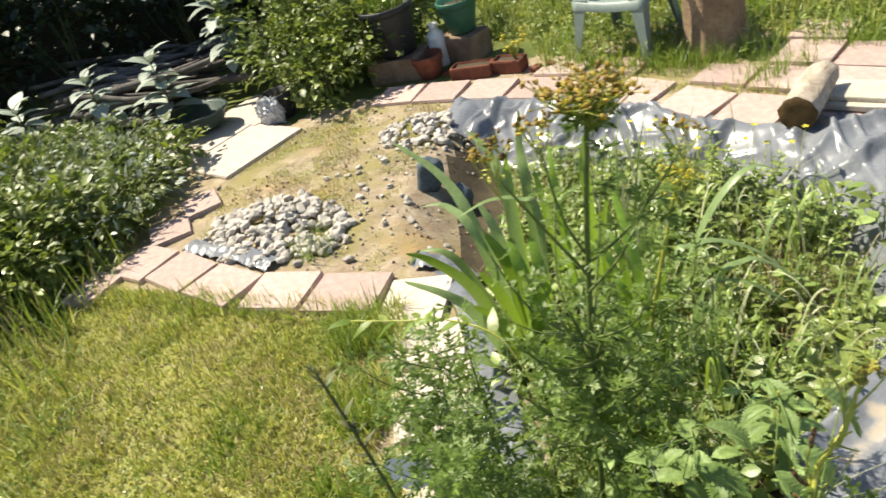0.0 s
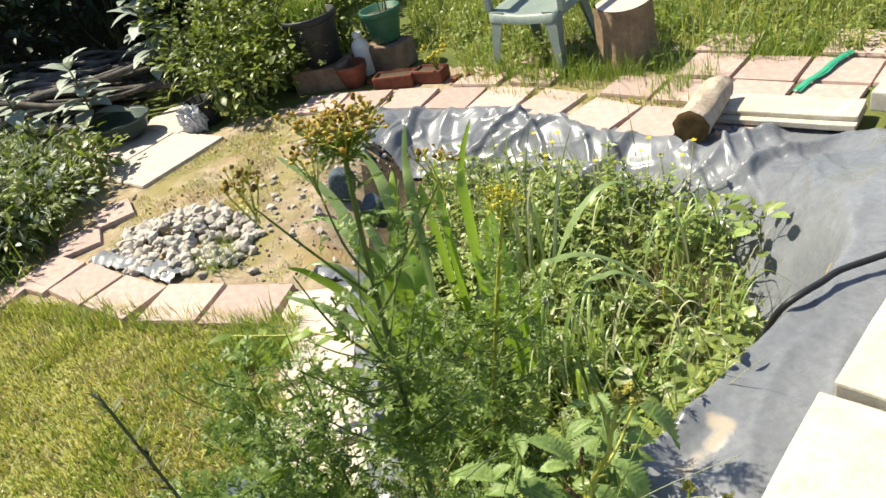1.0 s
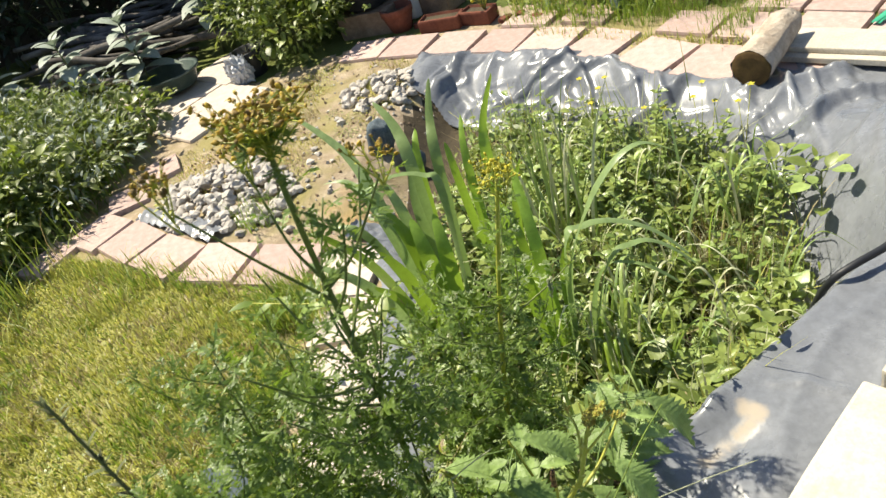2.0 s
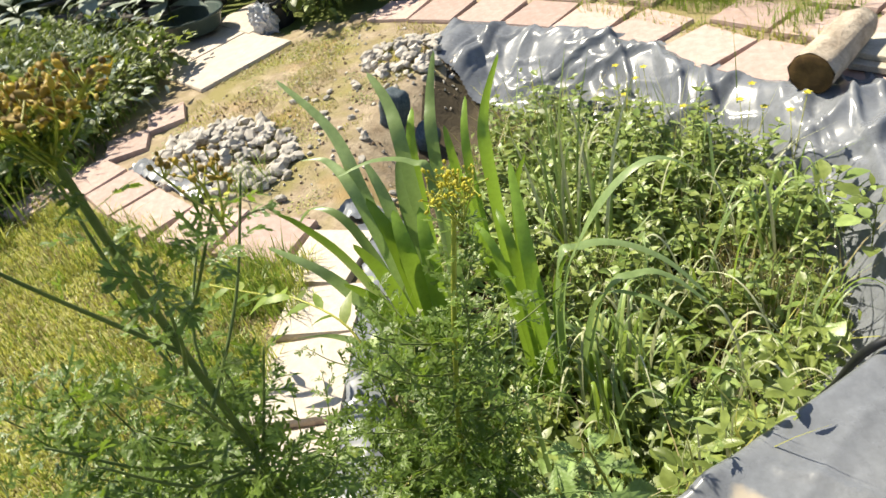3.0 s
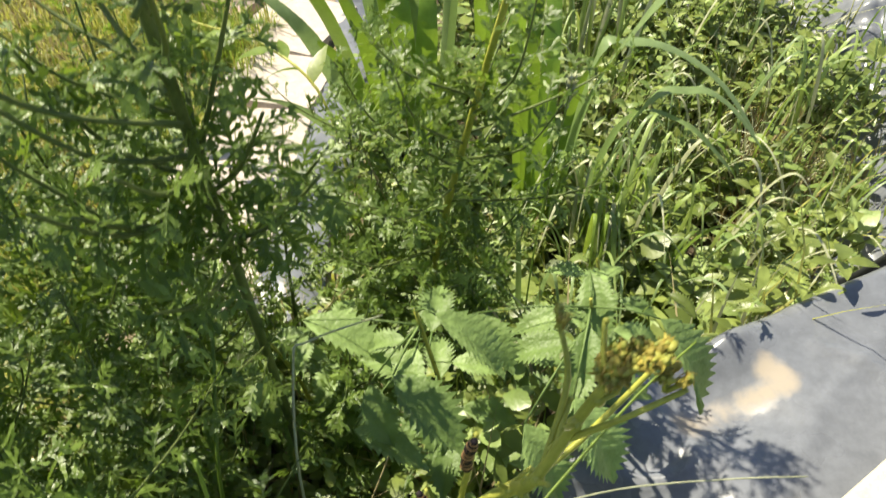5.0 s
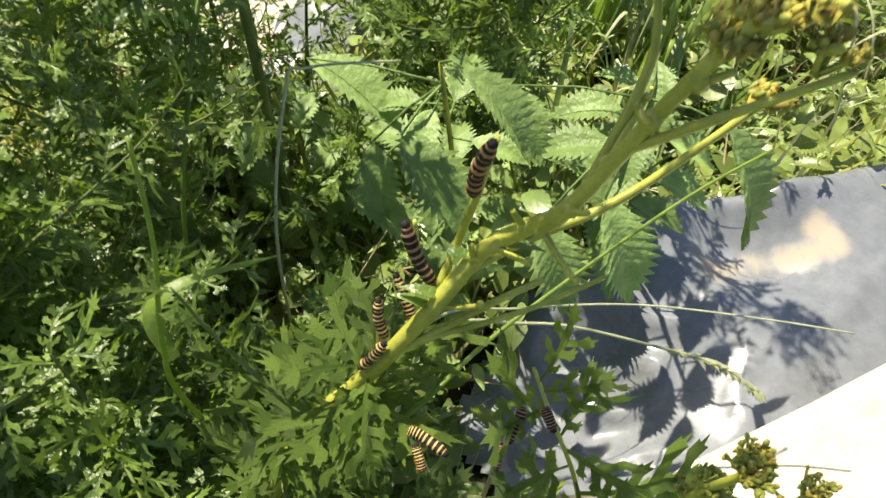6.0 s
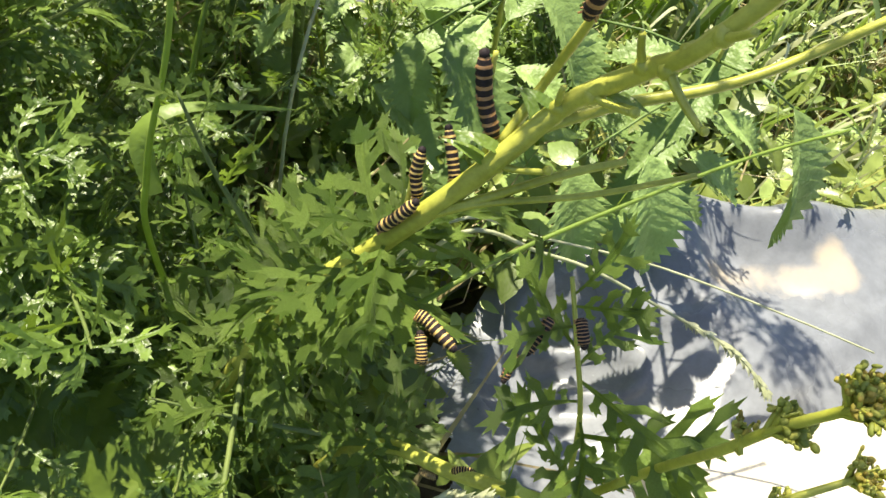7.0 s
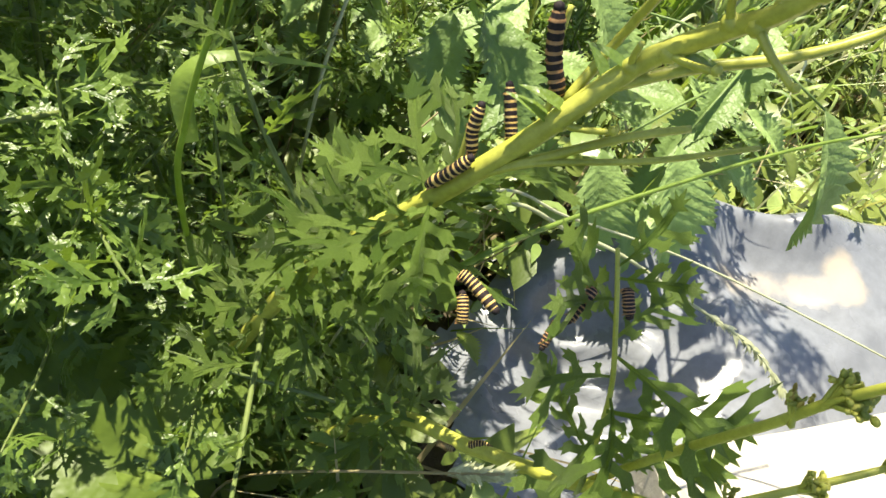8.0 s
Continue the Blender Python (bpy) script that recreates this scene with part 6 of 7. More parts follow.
def build_thistle():
    """The tall dark bare stalk by the lawn and its broad blue-grey leaf."""
    base = Vector((-0.03, 1.02, ground_z(-0.03, 1.02)))
    root = thing("bare_weed", tuple(base), "tall dark weed stalk gone bare beside the lawn", "weed")
    pts = smooth_line([base, (-0.035, 1.02, 0.4), (-0.06, 1.03, 0.7), (-0.1, 1.06, 0.93)], 8)
    s = Soup()
    s.add(tube(pts, 0.0046, 0.002, 7))
    s.object("stem", [M["dark_stem"]], root, origin=base)
    rnd = random.Random(3)
    s = Soup()
    for i in range(34):
        p, d = walk_line(pts, rnd.uniform(0.45, 1.0))
        w = (Vector((rnd.uniform(-1, 1), rnd.uniform(-1, 1), 0.5)) + d).normalized()
        s.add(PLAIN[2], aim(p, w, (0, 0, 1), rnd.uniform(0.012, 0.03)))
    s.object("small_foliage", [M["dark_stem"]], root, origin=base)["kind"] = "stuff"
    s = Soup()
    s.add(plain_leaf(0.33, 6, 0.12, 0.05, 0.8), aim((-0.04, 1.19, 0.52), (-0.9, 0.5, 0.35), (0.2, -0.3, 1), 0.1))
    s.add(tube(smooth_line([(-0.04, 1.03, 0.4), (-0.03, 1.12, 0.5), (-0.04, 1.19, 0.52)]), 0.002, 0.0015, 5))
    s.object("leaf", [M["blue_leaf"]], root, "broad blue-grey leaf", origin=base)


build_thistle()


def build_iris():
    """Flag iris in the drained bed: straight and bent sword leaves."""
    left = thing("iris", (0.14, 2.2, ground_z(0.14, 2.2)), "clump of flag iris with broad sword leaves, some bent", "iris")
    mid = thing("iris", (0.48, 1.95, ground_z(0.48, 1.95)), "flag iris with tall narrow bright green leaves", "iris")
    far = thing("iris", (0.36, 2.36, ground_z(0.36, 2.36)), "upright flag iris fan behind the flowering ragwort", "iris")
    rows = [(left, [(0.13, 2.12), (0.05, 2.09, 0.26), (-0.05, 2.12, 0.38), (-0.12, 2.16, 0.4)], 0.026, 2), (left, [(0.11, 2.08), (0.02, 2.04, 0.25), (-0.14, 2.08, 0.36)], 0.019, 1),
            (left, [(0.16, 2.2), (0.1, 2.22, 0.36), (0.04, 2.31, 0.53), (-0.09, 2.4, 0.655)], 0.018, 1), (left, [(0.19, 2.26), (0.21, 2.29, 0.41), (0.19, 2.37, 0.54), (0.14, 2.44, 0.61)], 0.019, 1), (left, [(0.24, 2.3), (0.275, 2.35, 0.38), (0.285, 2.44, 0.51), (0.31, 2.52, 0.6)], 0.017, 1),
            (left, [(0.15, 2.17), (0.1, 2.18, 0.36), (0.03, 2.25, 0.47), (-0.05, 2.27, 0.48)], 0.015, 1), (left, [(0.24, 2.16), (0.285, 2.2, 0.38), (0.248, 2.22, 0.45), (0.155, 2.215, 0.475), (0.06, 2.19, 0.46)], 0.013, 1),
            (left, [(0.2, 2.25), (0.22, 2.33, 0.38), (0.235, 2.42, 0.5)], 0.016, 0), (left, [(0.18, 2.13), (0.17, 2.13, 0.25), (0.12, 2.17, 0.4)], 0.023, 0), (left, [(0.2, 2.12), (0.2, 2.1, 0.24), (0.18, 2.16, 0.36)], 0.024, 0), (left, [(0.22, 2.12), (0.25, 2.1, 0.22), (0.245, 2.17, 0.35)], 0.024, 0),
            (left, [(0.16, 2.1), (0.13, 2.08, 0.2), (0.08, 2.08, 0.33)], 0.02, 0), (left, [(0.14, 2.06), (0.1, 2.04, 0.16), (0.04, 2.03, 0.25)], 0.018, 0), (left, [(0.22, 2.2), (0.2, 2.2, 0.3), (0.21, 2.23, 0.46)], 0.017, 1), (left, [(0.17, 2.2), (0.16, 2.2, 0.32), (0.12, 2.25, 0.46)], 0.018, 1), (left, [(0.1, 2.05), (-0.02, 2.0, 0.1), (-0.12, 1.98, 0.13)], 0.014, 1), (left, [(0.13, 2.2), (0.02, 2.26, 0.25), (-0.08, 2.3, 0.31), (-0.15, 2.31, 0.26)], 0.014, 1)]
    rows += [(mid, [(0.51, 1.93), (0.51, 1.98, 0.26), (0.495, 2.13, 0.47)], 0.019, 0), (mid, [(0.47, 1.95), (0.45, 1.97, 0.28), (0.4, 2.03, 0.38)], 0.012, 0), (mid, [(0.48, 1.97), (0.477, 2.0, 0.28), (0.45, 2.07, 0.38)], 0.013, 0), (mid, [(0.49, 1.94), (0.47, 1.94, 0.2), (0.43, 1.97, 0.28)], 0.012, 0), (mid, [(0.53, 1.95), (0.56, 1.95, 0.2), (0.6, 1.97, 0.3)], 0.011, 0),
            (mid, [(0.53, 1.93), (0.57, 1.87, 0.22), (0.64, 1.84, 0.44), (0.72, 1.85, 0.55), (0.8, 1.872, 0.578), (0.88, 1.89, 0.52)], 0.014, 1), (mid, [(0.53, 1.91), (0.58, 1.86, 0.34), (0.637, 1.885, 0.385), (0.718, 1.9, 0.365), (0.803, 1.89, 0.313), (0.873, 1.855, 0.24)], 0.013, 1)]
    rows += [(mid, [(0.55, 1.9), (0.66, 1.82, 0.28), (0.742, 1.83, 0.34), (0.806, 1.832, 0.317), (0.876, 1.807, 0.25)], 0.011, 1), (mid, [(0.56, 1.92), (0.64, 1.87, 0.22), (0.74, 1.84, 0.27), (0.84, 1.8, 0.2)], 0.008, 1),
            (far, [(0.42, 2.2), (0.436, 2.19, 0.4), (0.45, 2.22, 0.55), (0.508, 2.25, 0.675)], 0.016, 0), (far, [(0.36, 2.3), (0.36, 2.34, 0.34), (0.375, 2.45, 0.49)], 0.014, 0), (far, [(0.34, 2.36), (0.32, 2.36, 0.3), (0.31, 2.4, 0.44)], 0.014, 0), (far, [(0.44, 2.22), (0.47, 2.24, 0.25), (0.52, 2.26, 0.4)], 0.012, 0)]
    kinds = [M["iris"], M["iris_pale"], M["iris"]]
    for root, line, w, pale in rows:
        (x, y), rest = line[0], line[1:]
        s = Soup()
        s.add(blade([(x, y, ground_z(x, y) - 0.01)] + rest, w, side=(0.86, 0.25, 0.1) if len(rest) < 4 and pale != 2 else (0.7, -0.45, 0.5) if pale == 2 else None, taper=0.5))
        s.object("sword_leaf", [kinds[pale]], root, origin=root.location)
    # pale upright reeds behind
    reed = thing("reed_clump", (0.6, 2.5, ground_z(0.6, 2.5)), "pale reed clump with narrow upright blades before the liner", "reeds")
    rnd = random.Random(8)
    for i in range(20):
        x, y = 0.6 + rnd.uniform(-0.08, 0.08), 2.5 + rnd.uniform(-0.07, 0.07)
        t = Vector((x + rnd.uniform(-0.1, 0.2), y + rnd.uniform(-0.1, 0.1), rnd.uniform(0.25, 0.55)))
        s = Soup()
        s.add(blade([(x, y, ground_z(x, y) - 0.01), Vector((x, y, 0)).lerp(t, 0.5), t], rnd.uniform(0.004, 0.007), side=(0.7, -0.4, 0.3)))
        s.object("reed_blade", [M["pond_light"] if i % 3 else M["pale_straw"]], reed, origin=reed.location)


build_iris()


def scatter(poly, count, seed, bounds, test=None):
    """Random places inside a plan outline."""
    rnd = np.random.RandomState(seed)
    out = []
    while len(out) < count:
        x = rnd.uniform(bounds[0], bounds[1], 4000)
        y = rnd.uniform(bounds[2], bounds[3], 4000)
        ok = inside(poly, x, y) if poly else np.ones(4000, bool)
        if test is not None:
            ok &= test(x, y)
        out += list(zip(x[ok], y[ok]))
    return out[:count]


def noise_at(x, y):
    return np.array([noise.noise((a * 4, b * 4, 2.0)) for a, b in zip(x, y)])


def carpet(name, places, shapes, mats, heights, seed, label, category, width=1.0, lean=0.5, flat=False, per=1):
    """A carpet of blades or small leaves, one mesh."""
    rnd = random.Random(seed)
    xs = np.array([p[0] for p in places])
    ys = np.array([p[1] for p in places])
    zs = terrain(xs, ys)
    s = Soup()
    for (x, y), z in zip(places, zs):
        big = 0.65 + 0.7 * (0.5 + 0.5 * noise.noise((x * 2.2, y * 2.2, seed)))
        slot = 0 if len(mats) == 1 else min(len(mats) - 1, int(max(0, (0.5 + 0.9 * noise.noise((x * 3, y * 3, seed + 4)) + rnd.uniform(-0.35, 0.35))) * len(mats)))
        for _ in range(per):
            h = rnd.uniform(*heights) * big
            if flat:
                a = rnd.uniform(0, 6.28)
                up = rnd.uniform(0.0, 1.0)
                way = Vector((math.cos(a), math.sin(a), rnd.uniform(-0.2, 0.6)))
                p = Vector((x, y, z + up * h)) + Vector((rnd.uniform(-1, 1), rnd.uniform(-1, 1), 0)) * 0.04 * (per > 1)
                s.add(rnd.choice(shapes), aim(p, way, (rnd.uniform(-0.4, 0.4), rnd.uniform(-0.4, 0.4), 1), rnd.uniform(0.5, 1.0) * width), slot)
            else:
                m = Matrix.Translation((x, y, z - 0.004)) @ Matrix.Rotation(rnd.uniform(0, 6.28), 4, "Z") @ Matrix.Rotation(rnd.uniform(-lean, lean), 4, "X") @ Matrix.Diagonal((width * rnd.uniform(0.6, 1.4) / (0.03 * h), 1, 1, 1)) @ Matrix.Scale(h, 4)
                s.add(rnd.choice(shapes), m, slot)
    ob = s.object(name, mats)
    return tagged(ob, label, category, kind="stuff")


def pond_herb(at, height, stems, size, mats, shapes, seed, label):
    """A bushy weed: leaning stems with paired leaves that end in a rosette."""
    x, y = at
    rnd = random.Random(seed)
    base = Vector((x, y, ground_z(x, y) - 0.01))
    root = thing("pond_weed", tuple(base), label, "weed", "leafy weeds in the pond bed")
    leaves = Soup()
    for i in range(stems):
        a = i * 2.4 + rnd.uniform(-0.5, 0.5)
        out = Vector((math.cos(a), math.sin(a), 0)) * height * rnd.uniform(0.15, 0.6)
        h = height * rnd.uniform(0.65, 1.1)
        foot = base + out * 0.15
        tip = base + out + Vector((0, 0, h))
        pts = smooth_line([foot, foot.lerp(tip, 0.5) + Vector((0, 0, h * 0.08)), tip], 4)
        s = Soup()
        s.add(tube(pts, 0.0028, 0.0015, 5))
        s.object("stem", [M["ragwort_stem_old"]], root, origin=base)
        n = max(5, int(h / 0.03))
        for k in range(n):
            t = 0.25 + 0.75 * (k + 0.6) / n
            p, d = walk_line(pts, min(1.0, t))
            turn = k * 1.571 + a
            for q in (0, math.pi):
                w = Vector((math.cos(turn + q), math.sin(turn + q), rnd.uniform(-0.1, 0.5) + 0.5 * (t > 0.85)))
                leaves.add(rnd.choice(shapes), aim(p, w, (rnd.uniform(-0.3, 0.3), rnd.uniform(-0.3, 0.3), 1), size * rnd.uniform(0.6, 1.15) * (1.1 - 0.35 * t)), rnd.randrange(len(mats)))
    leaves.object("foliage", mats, root, origin=base)["kind"] = "stuff"


def build_pond_weeds():
    bed = lambda x, y: (edge_distance(POND, x, y) > 0.03) & (x > 0.06 + 0.25 * np.clip(y - 2.6, 0, 9)) & (y < 3.75 - 0.75 * x + 0.25) & (edge_distance(LINER, x, y) < 0.17)
    gappy = lambda x, y: bed(x, y) & (noise_at(x * 1.2, y * 1.2) > -0.12)
    carpet("pond_weeds", scatter(POND, 1150, 1, (-0.4, 1.7, 1.3, 4.2), gappy), PLAIN + NET[:2] + RAG[:3], [M["weed"], M["shrub_light"], M["pond_light"], M["weed"]], (0.05, 0.2), 2, "dense mixed green weeds filling the drained pond", "weeds", 0.055, flat=True, per=6)
    carpet("pond_grass", scatter(POND, 2300, 3, (-0.4, 1.7, 1.3, 4.2), gappy), BLADES, [M["grass_lush"], M["pale_straw"], M["grass"], M["pond_light"], M["straw"]], (0.1, 0.3), 3, "long green and straw-coloured grass in the drained pond", "grass", 0.0036, 0.8)
    rnd = random.Random(41)
    spots = scatter(POND, 46, 42, (0.45, 1.5, 1.5, 2.8), lambda x, y: bed(x, y) & (edge_distance(POND, x, y) > 0.22))
    spots += [(0.66 + 0.05 * math.sin(i * 2.1), 1.93 + 0.05 * math.cos(i * 3.3)) for i in range(16)]
    for x, y in spots:
        z = ground_z(x, y)
        clump = thing("sedge", (x, y, z), "tuft of arching pale-green sedge in the pond bed", "sedge", "sedge tufts in the pond")
        for _ in range(3):
            a, l, h = rnd.uniform(0, 6.28), rnd.uniform(0.08, 0.24), rnd.uniform(0.2, 0.4)
            dx, dy = math.cos(a) * l, math.sin(a) * l
            p = Vector((x + rnd.uniform(-0.03, 0.03), y + rnd.uniform(-0.03, 0.03), z - 0.01))
            s = Soup()
            s.add(blade([p, p + Vector((dx * 0.25, dy * 0.25, h * 0.7)), p + Vector((dx * 0.65, dy * 0.65, h)), p + Vector((dx * 1.2, dy * 1.2, h * rnd.uniform(0.5, 0.85)))], rnd.uniform(0.003, 0.006)))
            s.object("blade", [M[rnd.choice(("iris_pale", "grass_lush", "pond_light", "pale_straw"))]], clump, origin=clump.location)
    carpet("pond_pale_grass", scatter(POND, 420, 44, (0.4, 1.2, 2.2, 3.2), bed), BLADES, [M["pond_light"], M["pale_straw"], M["pond_light"]], (0.16, 0.33), 44, "pale seeding grass at the back of the pond bed", "grass", 0.0036, 0.7)
    carpet("pond_dead_stalks", scatter(POND, 520, 46, (0.35, 1.6, 1.5, 3.0), bed), BLADES, [M["straw"], M["pale_straw"]], (0.1, 0.27), 46, "dead straw-coloured stalks standing among the pond weeds", "dry grass", 0.0034, 0.9)
    # bushy weeds: pale mint-like ones behind, broad-leaved ones by the liner, dark ones low down
    herbs = scatter(POND, 64, 77, (0.3, 1.6, 1.45, 3.1), lambda x, y: bed(x, y) & (edge_distance(POND, x, y) > 0.1))
    for i, (x, y) in enumerate(herbs):
        corner = math.hypot(x - 1.25, y - 2.2) < 0.26
        if corner and i % 4:
            continue
        if y > 2.25 or x > 1.2:
            pond_herb((x, y), rnd.uniform(0.22, 0.34), rnd.randint(5, 7), rnd.uniform(0.045, 0.06), [M["pond_light"], M["weed"], M["weed"]], PLAIN[:3] + NET[:1], 700 + i, "bushy pale-green weed with paired leaves in the pond")
        elif i % 3 == 0:
            pond_herb((x, y), rnd.uniform(0.16, 0.24), rnd.randint(4, 6), rnd.uniform(0.05, 0.065), [M["weed"], M["weed"], M["pond_light"]], NET + PLAIN[2:3], 700 + i, "weed with toothed spreading leaves in the pond bed")
        else:
            pond_herb((x, y), rnd.uniform(0.15, 0.24), rnd.randint(4, 7), rnd.uniform(0.045, 0.07), [M["weed"], M["shrub_light"], M["pond_light"]], PLAIN, 700 + i, "leafy green weed growing in the pond bed")
    dry = lambda x, y: (np.hypot(x - 1.22, y - 2.2) < 0.3) & (edge_distance(LINER, x, y) < 0.06)
    carpet("dry_stems", scatter(POND, 800, 5, (0.8, 1.7, 1.6, 2.8), dry), BLADES, [M["straw"], M["pale_straw"], M["bud_brown"]], (0.05, 0.17), 5, "dry brown stems in the pond's drying corner", "dry grass", 0.0024, 0.9)
    rnd.seed(14)
    for i, (x, y, k, lab) in enumerate(((0.65, 2.03, 0.13, "round dark green leaf"), (0.57, 1.66, 0.1, "paired oval leaves"), (0.96, 1.76, 0.09, "pale oval leaves"), (0.8, 1.6, 0.07, "pale oval leaves"), (1.3, 2.45, 0.1, "large pale-green leaves"), (1.2, 2.6, 0.09, "large pale-green leaves"), (0.88, 1.68, 0.09, "pale oval leaves"), (1.36, 2.3, 0.09, "large pale-green leaves"), (0.7, 1.75, 0.1, "oval leaves"), (0.76, 1.52, 0.075, "broad oval leaves"), (0.84, 1.58, 0.085, "pale oval leaves"), (0.66, 1.5, 0.08, "dark oval leaves"), (0.95, 1.84, 0.1, "pale oval leaves"), (1.22, 2.52, 0.1, "large pale-green leaves"), (1.32, 2.56, 0.1, "large pale-green leaves"), (1.12, 1.92, 0.09, "pale oval leaves"))):
        z = ground_z(x, y)
        root = thing("dock_plant", (x, y, z), "low weed with " + lab + " in the pond bed", "weed", "broad-leaved pond weeds")
        for j in range(7):
            a = j * 0.9 + i
            way = Vector((math.cos(a), math.sin(a), rnd.uniform(0.2, 0.8)))
            foot = Vector((x, y, z + 0.04 + 0.15 * rnd.random()))
            s = Soup()
            s.add(PLAIN[3] if i != 1 else PLAIN[1], aim(foot + way * 0.04, way, (0, 0, 1), k * rnd.uniform(0.45, 0.8)))
            s.add(tube([Vector((x, y, z - 0.01)), foot, foot + way * 0.045], 0.0025, 0.0015, 5))
            s.object("leaf", [M["pond_light"] if "pale" in lab and j % 2 else M["weed"]], root, origin=root.location)
    for i in range(12):
        x = 0.8 + 0.5 * rnd.random()
        y = 3.25 - 0.95 * (x - 0.8) + rnd.uniform(-0.12, 0.02)
        z = ground_z(x, y)
        root = thing("buttercup", (x, y, z), "buttercup with one yellow flower before the liner", "wildflower", "buttercups before the liner")
        t = Vector((x + rnd.uniform(-0.04, 0.04), y + rnd.uniform(-0.04, 0.04), z + rnd.uniform(0.22, 0.34)))
        s = Soup()
        s.add(tube([Vector((x, y, z - 0.01)), t], 0.002, 0.0012, 4))
        s.object("stem", [M["ragwort_stem"]], root, origin=root.location)
        s = Soup()
        for j in range(5):
            a = j * 1.257
            s.add(PLAIN[3], aim(t, (math.cos(a), math.sin(a), 0.4), (0, 0, 1), 0.015))
        s.object("petals", [M["yellow"]], root, origin=root.location)


build_pond_weeds()


def build_beds():
    # weed floor below the ragworts
    low = lambda x, y: (edge_distance(LINER, x, y) < -0.02) & (x > -0.12) & ~inside(POND, x, y)
    carpet("bed_weeds", scatter(None, 1500, 7, (-0.15, 0.95, 0.55, 1.5), low), PLAIN + NET[:1], [M["weed"], M["pond_light"], M["shrub_light"]], (0.04, 0.2), 7, "low weeds growing under the ragworts", "weeds", 0.045, flat=True, per=5)
    carpet("bed_grass", scatter(None, 1200, 8, (-0.15, 0.7, 0.55, 1.5), low), BLADES, [M["grass_lush"], M["straw"]], (0.1, 0.28), 8, "long grass under the ragworts", "grass", 0.0026, 0.8)
    # the bed along the lawn
    mounds = [(-2.18, 3.55, 0.34), (-2.08, 4.05, 0.32), (-2.55, 4.3, 0.38), (-2.2, 4.5, 0.28), (-2.8, 3.6, 0.5), (-3.0, 3.0, 0.45), (-3.2, 4.6, 0.5), (-1.9, 3.8, 0.22), (-1.94, 4.3, 0.19)]
    for i, (x, y, h) in enumerate(mounds):
        blobs = [((x + dx, y + dy, h * zz), (0.3, 0.28, h * 0.5)) for dx, dy, zz in ((0, 0, 0.35), (0.16, 0.12, 0.6), (-0.15, 0.05, 0.75), (0.03, -0.16, 0.45))]
        tagged(bush("bed_shrub", (x, y), blobs, 2100, (0.022, 0.075), [M["shrub"], M["shrub_light"], M["silver"] if i % 2 else M["shrub"], M["weed"]], (NET + PLAIN[2:], BENT + PLAIN[:1] + BENT, RAG[:4] + NET[:2], PLAIN[:3] + BENT)[i % 4], 400 + i, "leafy green weeds and shrub spilling over the path", "shrub"), group="shrubs in the bed")
    left = [(-2.9, 2.6), (-1.75, 2.6), (-1.6, 3.7), (-1.65, 4.5), (-2.0, 4.8), (-3.0, 4.8)]
    carpet("bed_tall_grass", scatter(left, 2600, 91, (-3.0, -1.5, 2.5, 4.9)), BLADES, [M["grass_lush"], M["shrub_light"], M["straw"]], (0.12, 0.34), 91, "long loose grass growing through the shrubs", "grass", 0.004, 1.0)
    side = [(-2.9, 0.6), (-1.6, 0.6), (-1.45, 1.8), (-1.6, 2.6), (-1.75, 3.0), (-2.9, 2.9)]
    carpet("lawn_side_grass", scatter(side, 5600, 92, (-2.9, -1.4, 0.6, 3.0)), BLADES, [M["grass"], M["grass_lush"], M["grass"], M["pond_light"]], (0.06, 0.2), 92, "longer sunlit grass at the lawn's side", "grass", 0.0038, 1.1)
    # nettly tall weeds at the lawn's side
    for i, (x, y, h) in enumerate(((-2.15, 3.15, 0.3), (-2.6, 2.5, 0.3), (-2.35, 3.1, 0.36))):
        blobs = [((x + dx, y + dy, h * zz), (0.2, 0.2, h * 0.55)) for dx, dy, zz in ((0, 0, 0.4), (0.1, 0.08, 0.55), (-0.1, 0.05, 0.7))]
        tagged(bush("weed_clump", (x, y), blobs, 1100, (0.025, 0.06), [M["shrub_light"], M["weed"]], PLAIN + NET[:2], 450 + i, "leafy weeds growing over the lawn's edge", "weeds", twigs=4), group="weeds along the lawn")
    # the bushes behind the path
    for i, (x, y, h, m) in enumerate(((-0.75, 5.05, 0.42, "shrub"), (-0.5, 5.25, 0.55, "shrub_light"), (-0.95, 5.5, 0.6, "shrub"), (-0.62, 5.75, 0.72, "shrub_light"), (-0.15, 5.65, 0.6, "shrub_light"))):
        blobs = [((x + 1.25 * dx, y + 1.25 * dy, h * zz), (0.31, 0.3, h * 0.42)) for dx, dy, zz in ((0, 0, 0.4), (0.13, 0.1, 0.7), (-0.15, 0.05, 0.8), (0.05, -0.1, 0.5))]
        tagged(bush("garden_shrub", (x, y), blobs, 1900, (0.022, 0.07), [M[m], M["shrub_light"], M["weed"]], PLAIN + NET[:2] + RAG[:2] + BENT[:1], 500 + i, "sunlit green shrub behind the mossy bank", "shrub"), group="shrubs behind the bank")
    # silver-leaved plants
    rnd = random.Random(77)
    for x, y, h in ((-1.42, 5.55, 0.7), (-2.2, 4.95, 0.58), (-1.5, 5.75, 0.85), (-1.82, 5.1, 0.55), (-2.75, 5.0, 0.5)):
        z = ground_z(x, y)
        root = thing("silver_plant", (x, y, z), "upright plant with large silvery grey leaves", "silver plant", "silver-leaved plants")
        pts = smooth_line([(x, y, z), (x + 0.02, y, z + h * 0.5), (x + 0.03, y - 0.03, z + h)])
        s = Soup()
        s.add(tube(pts, 0.008, 0.004, 7))
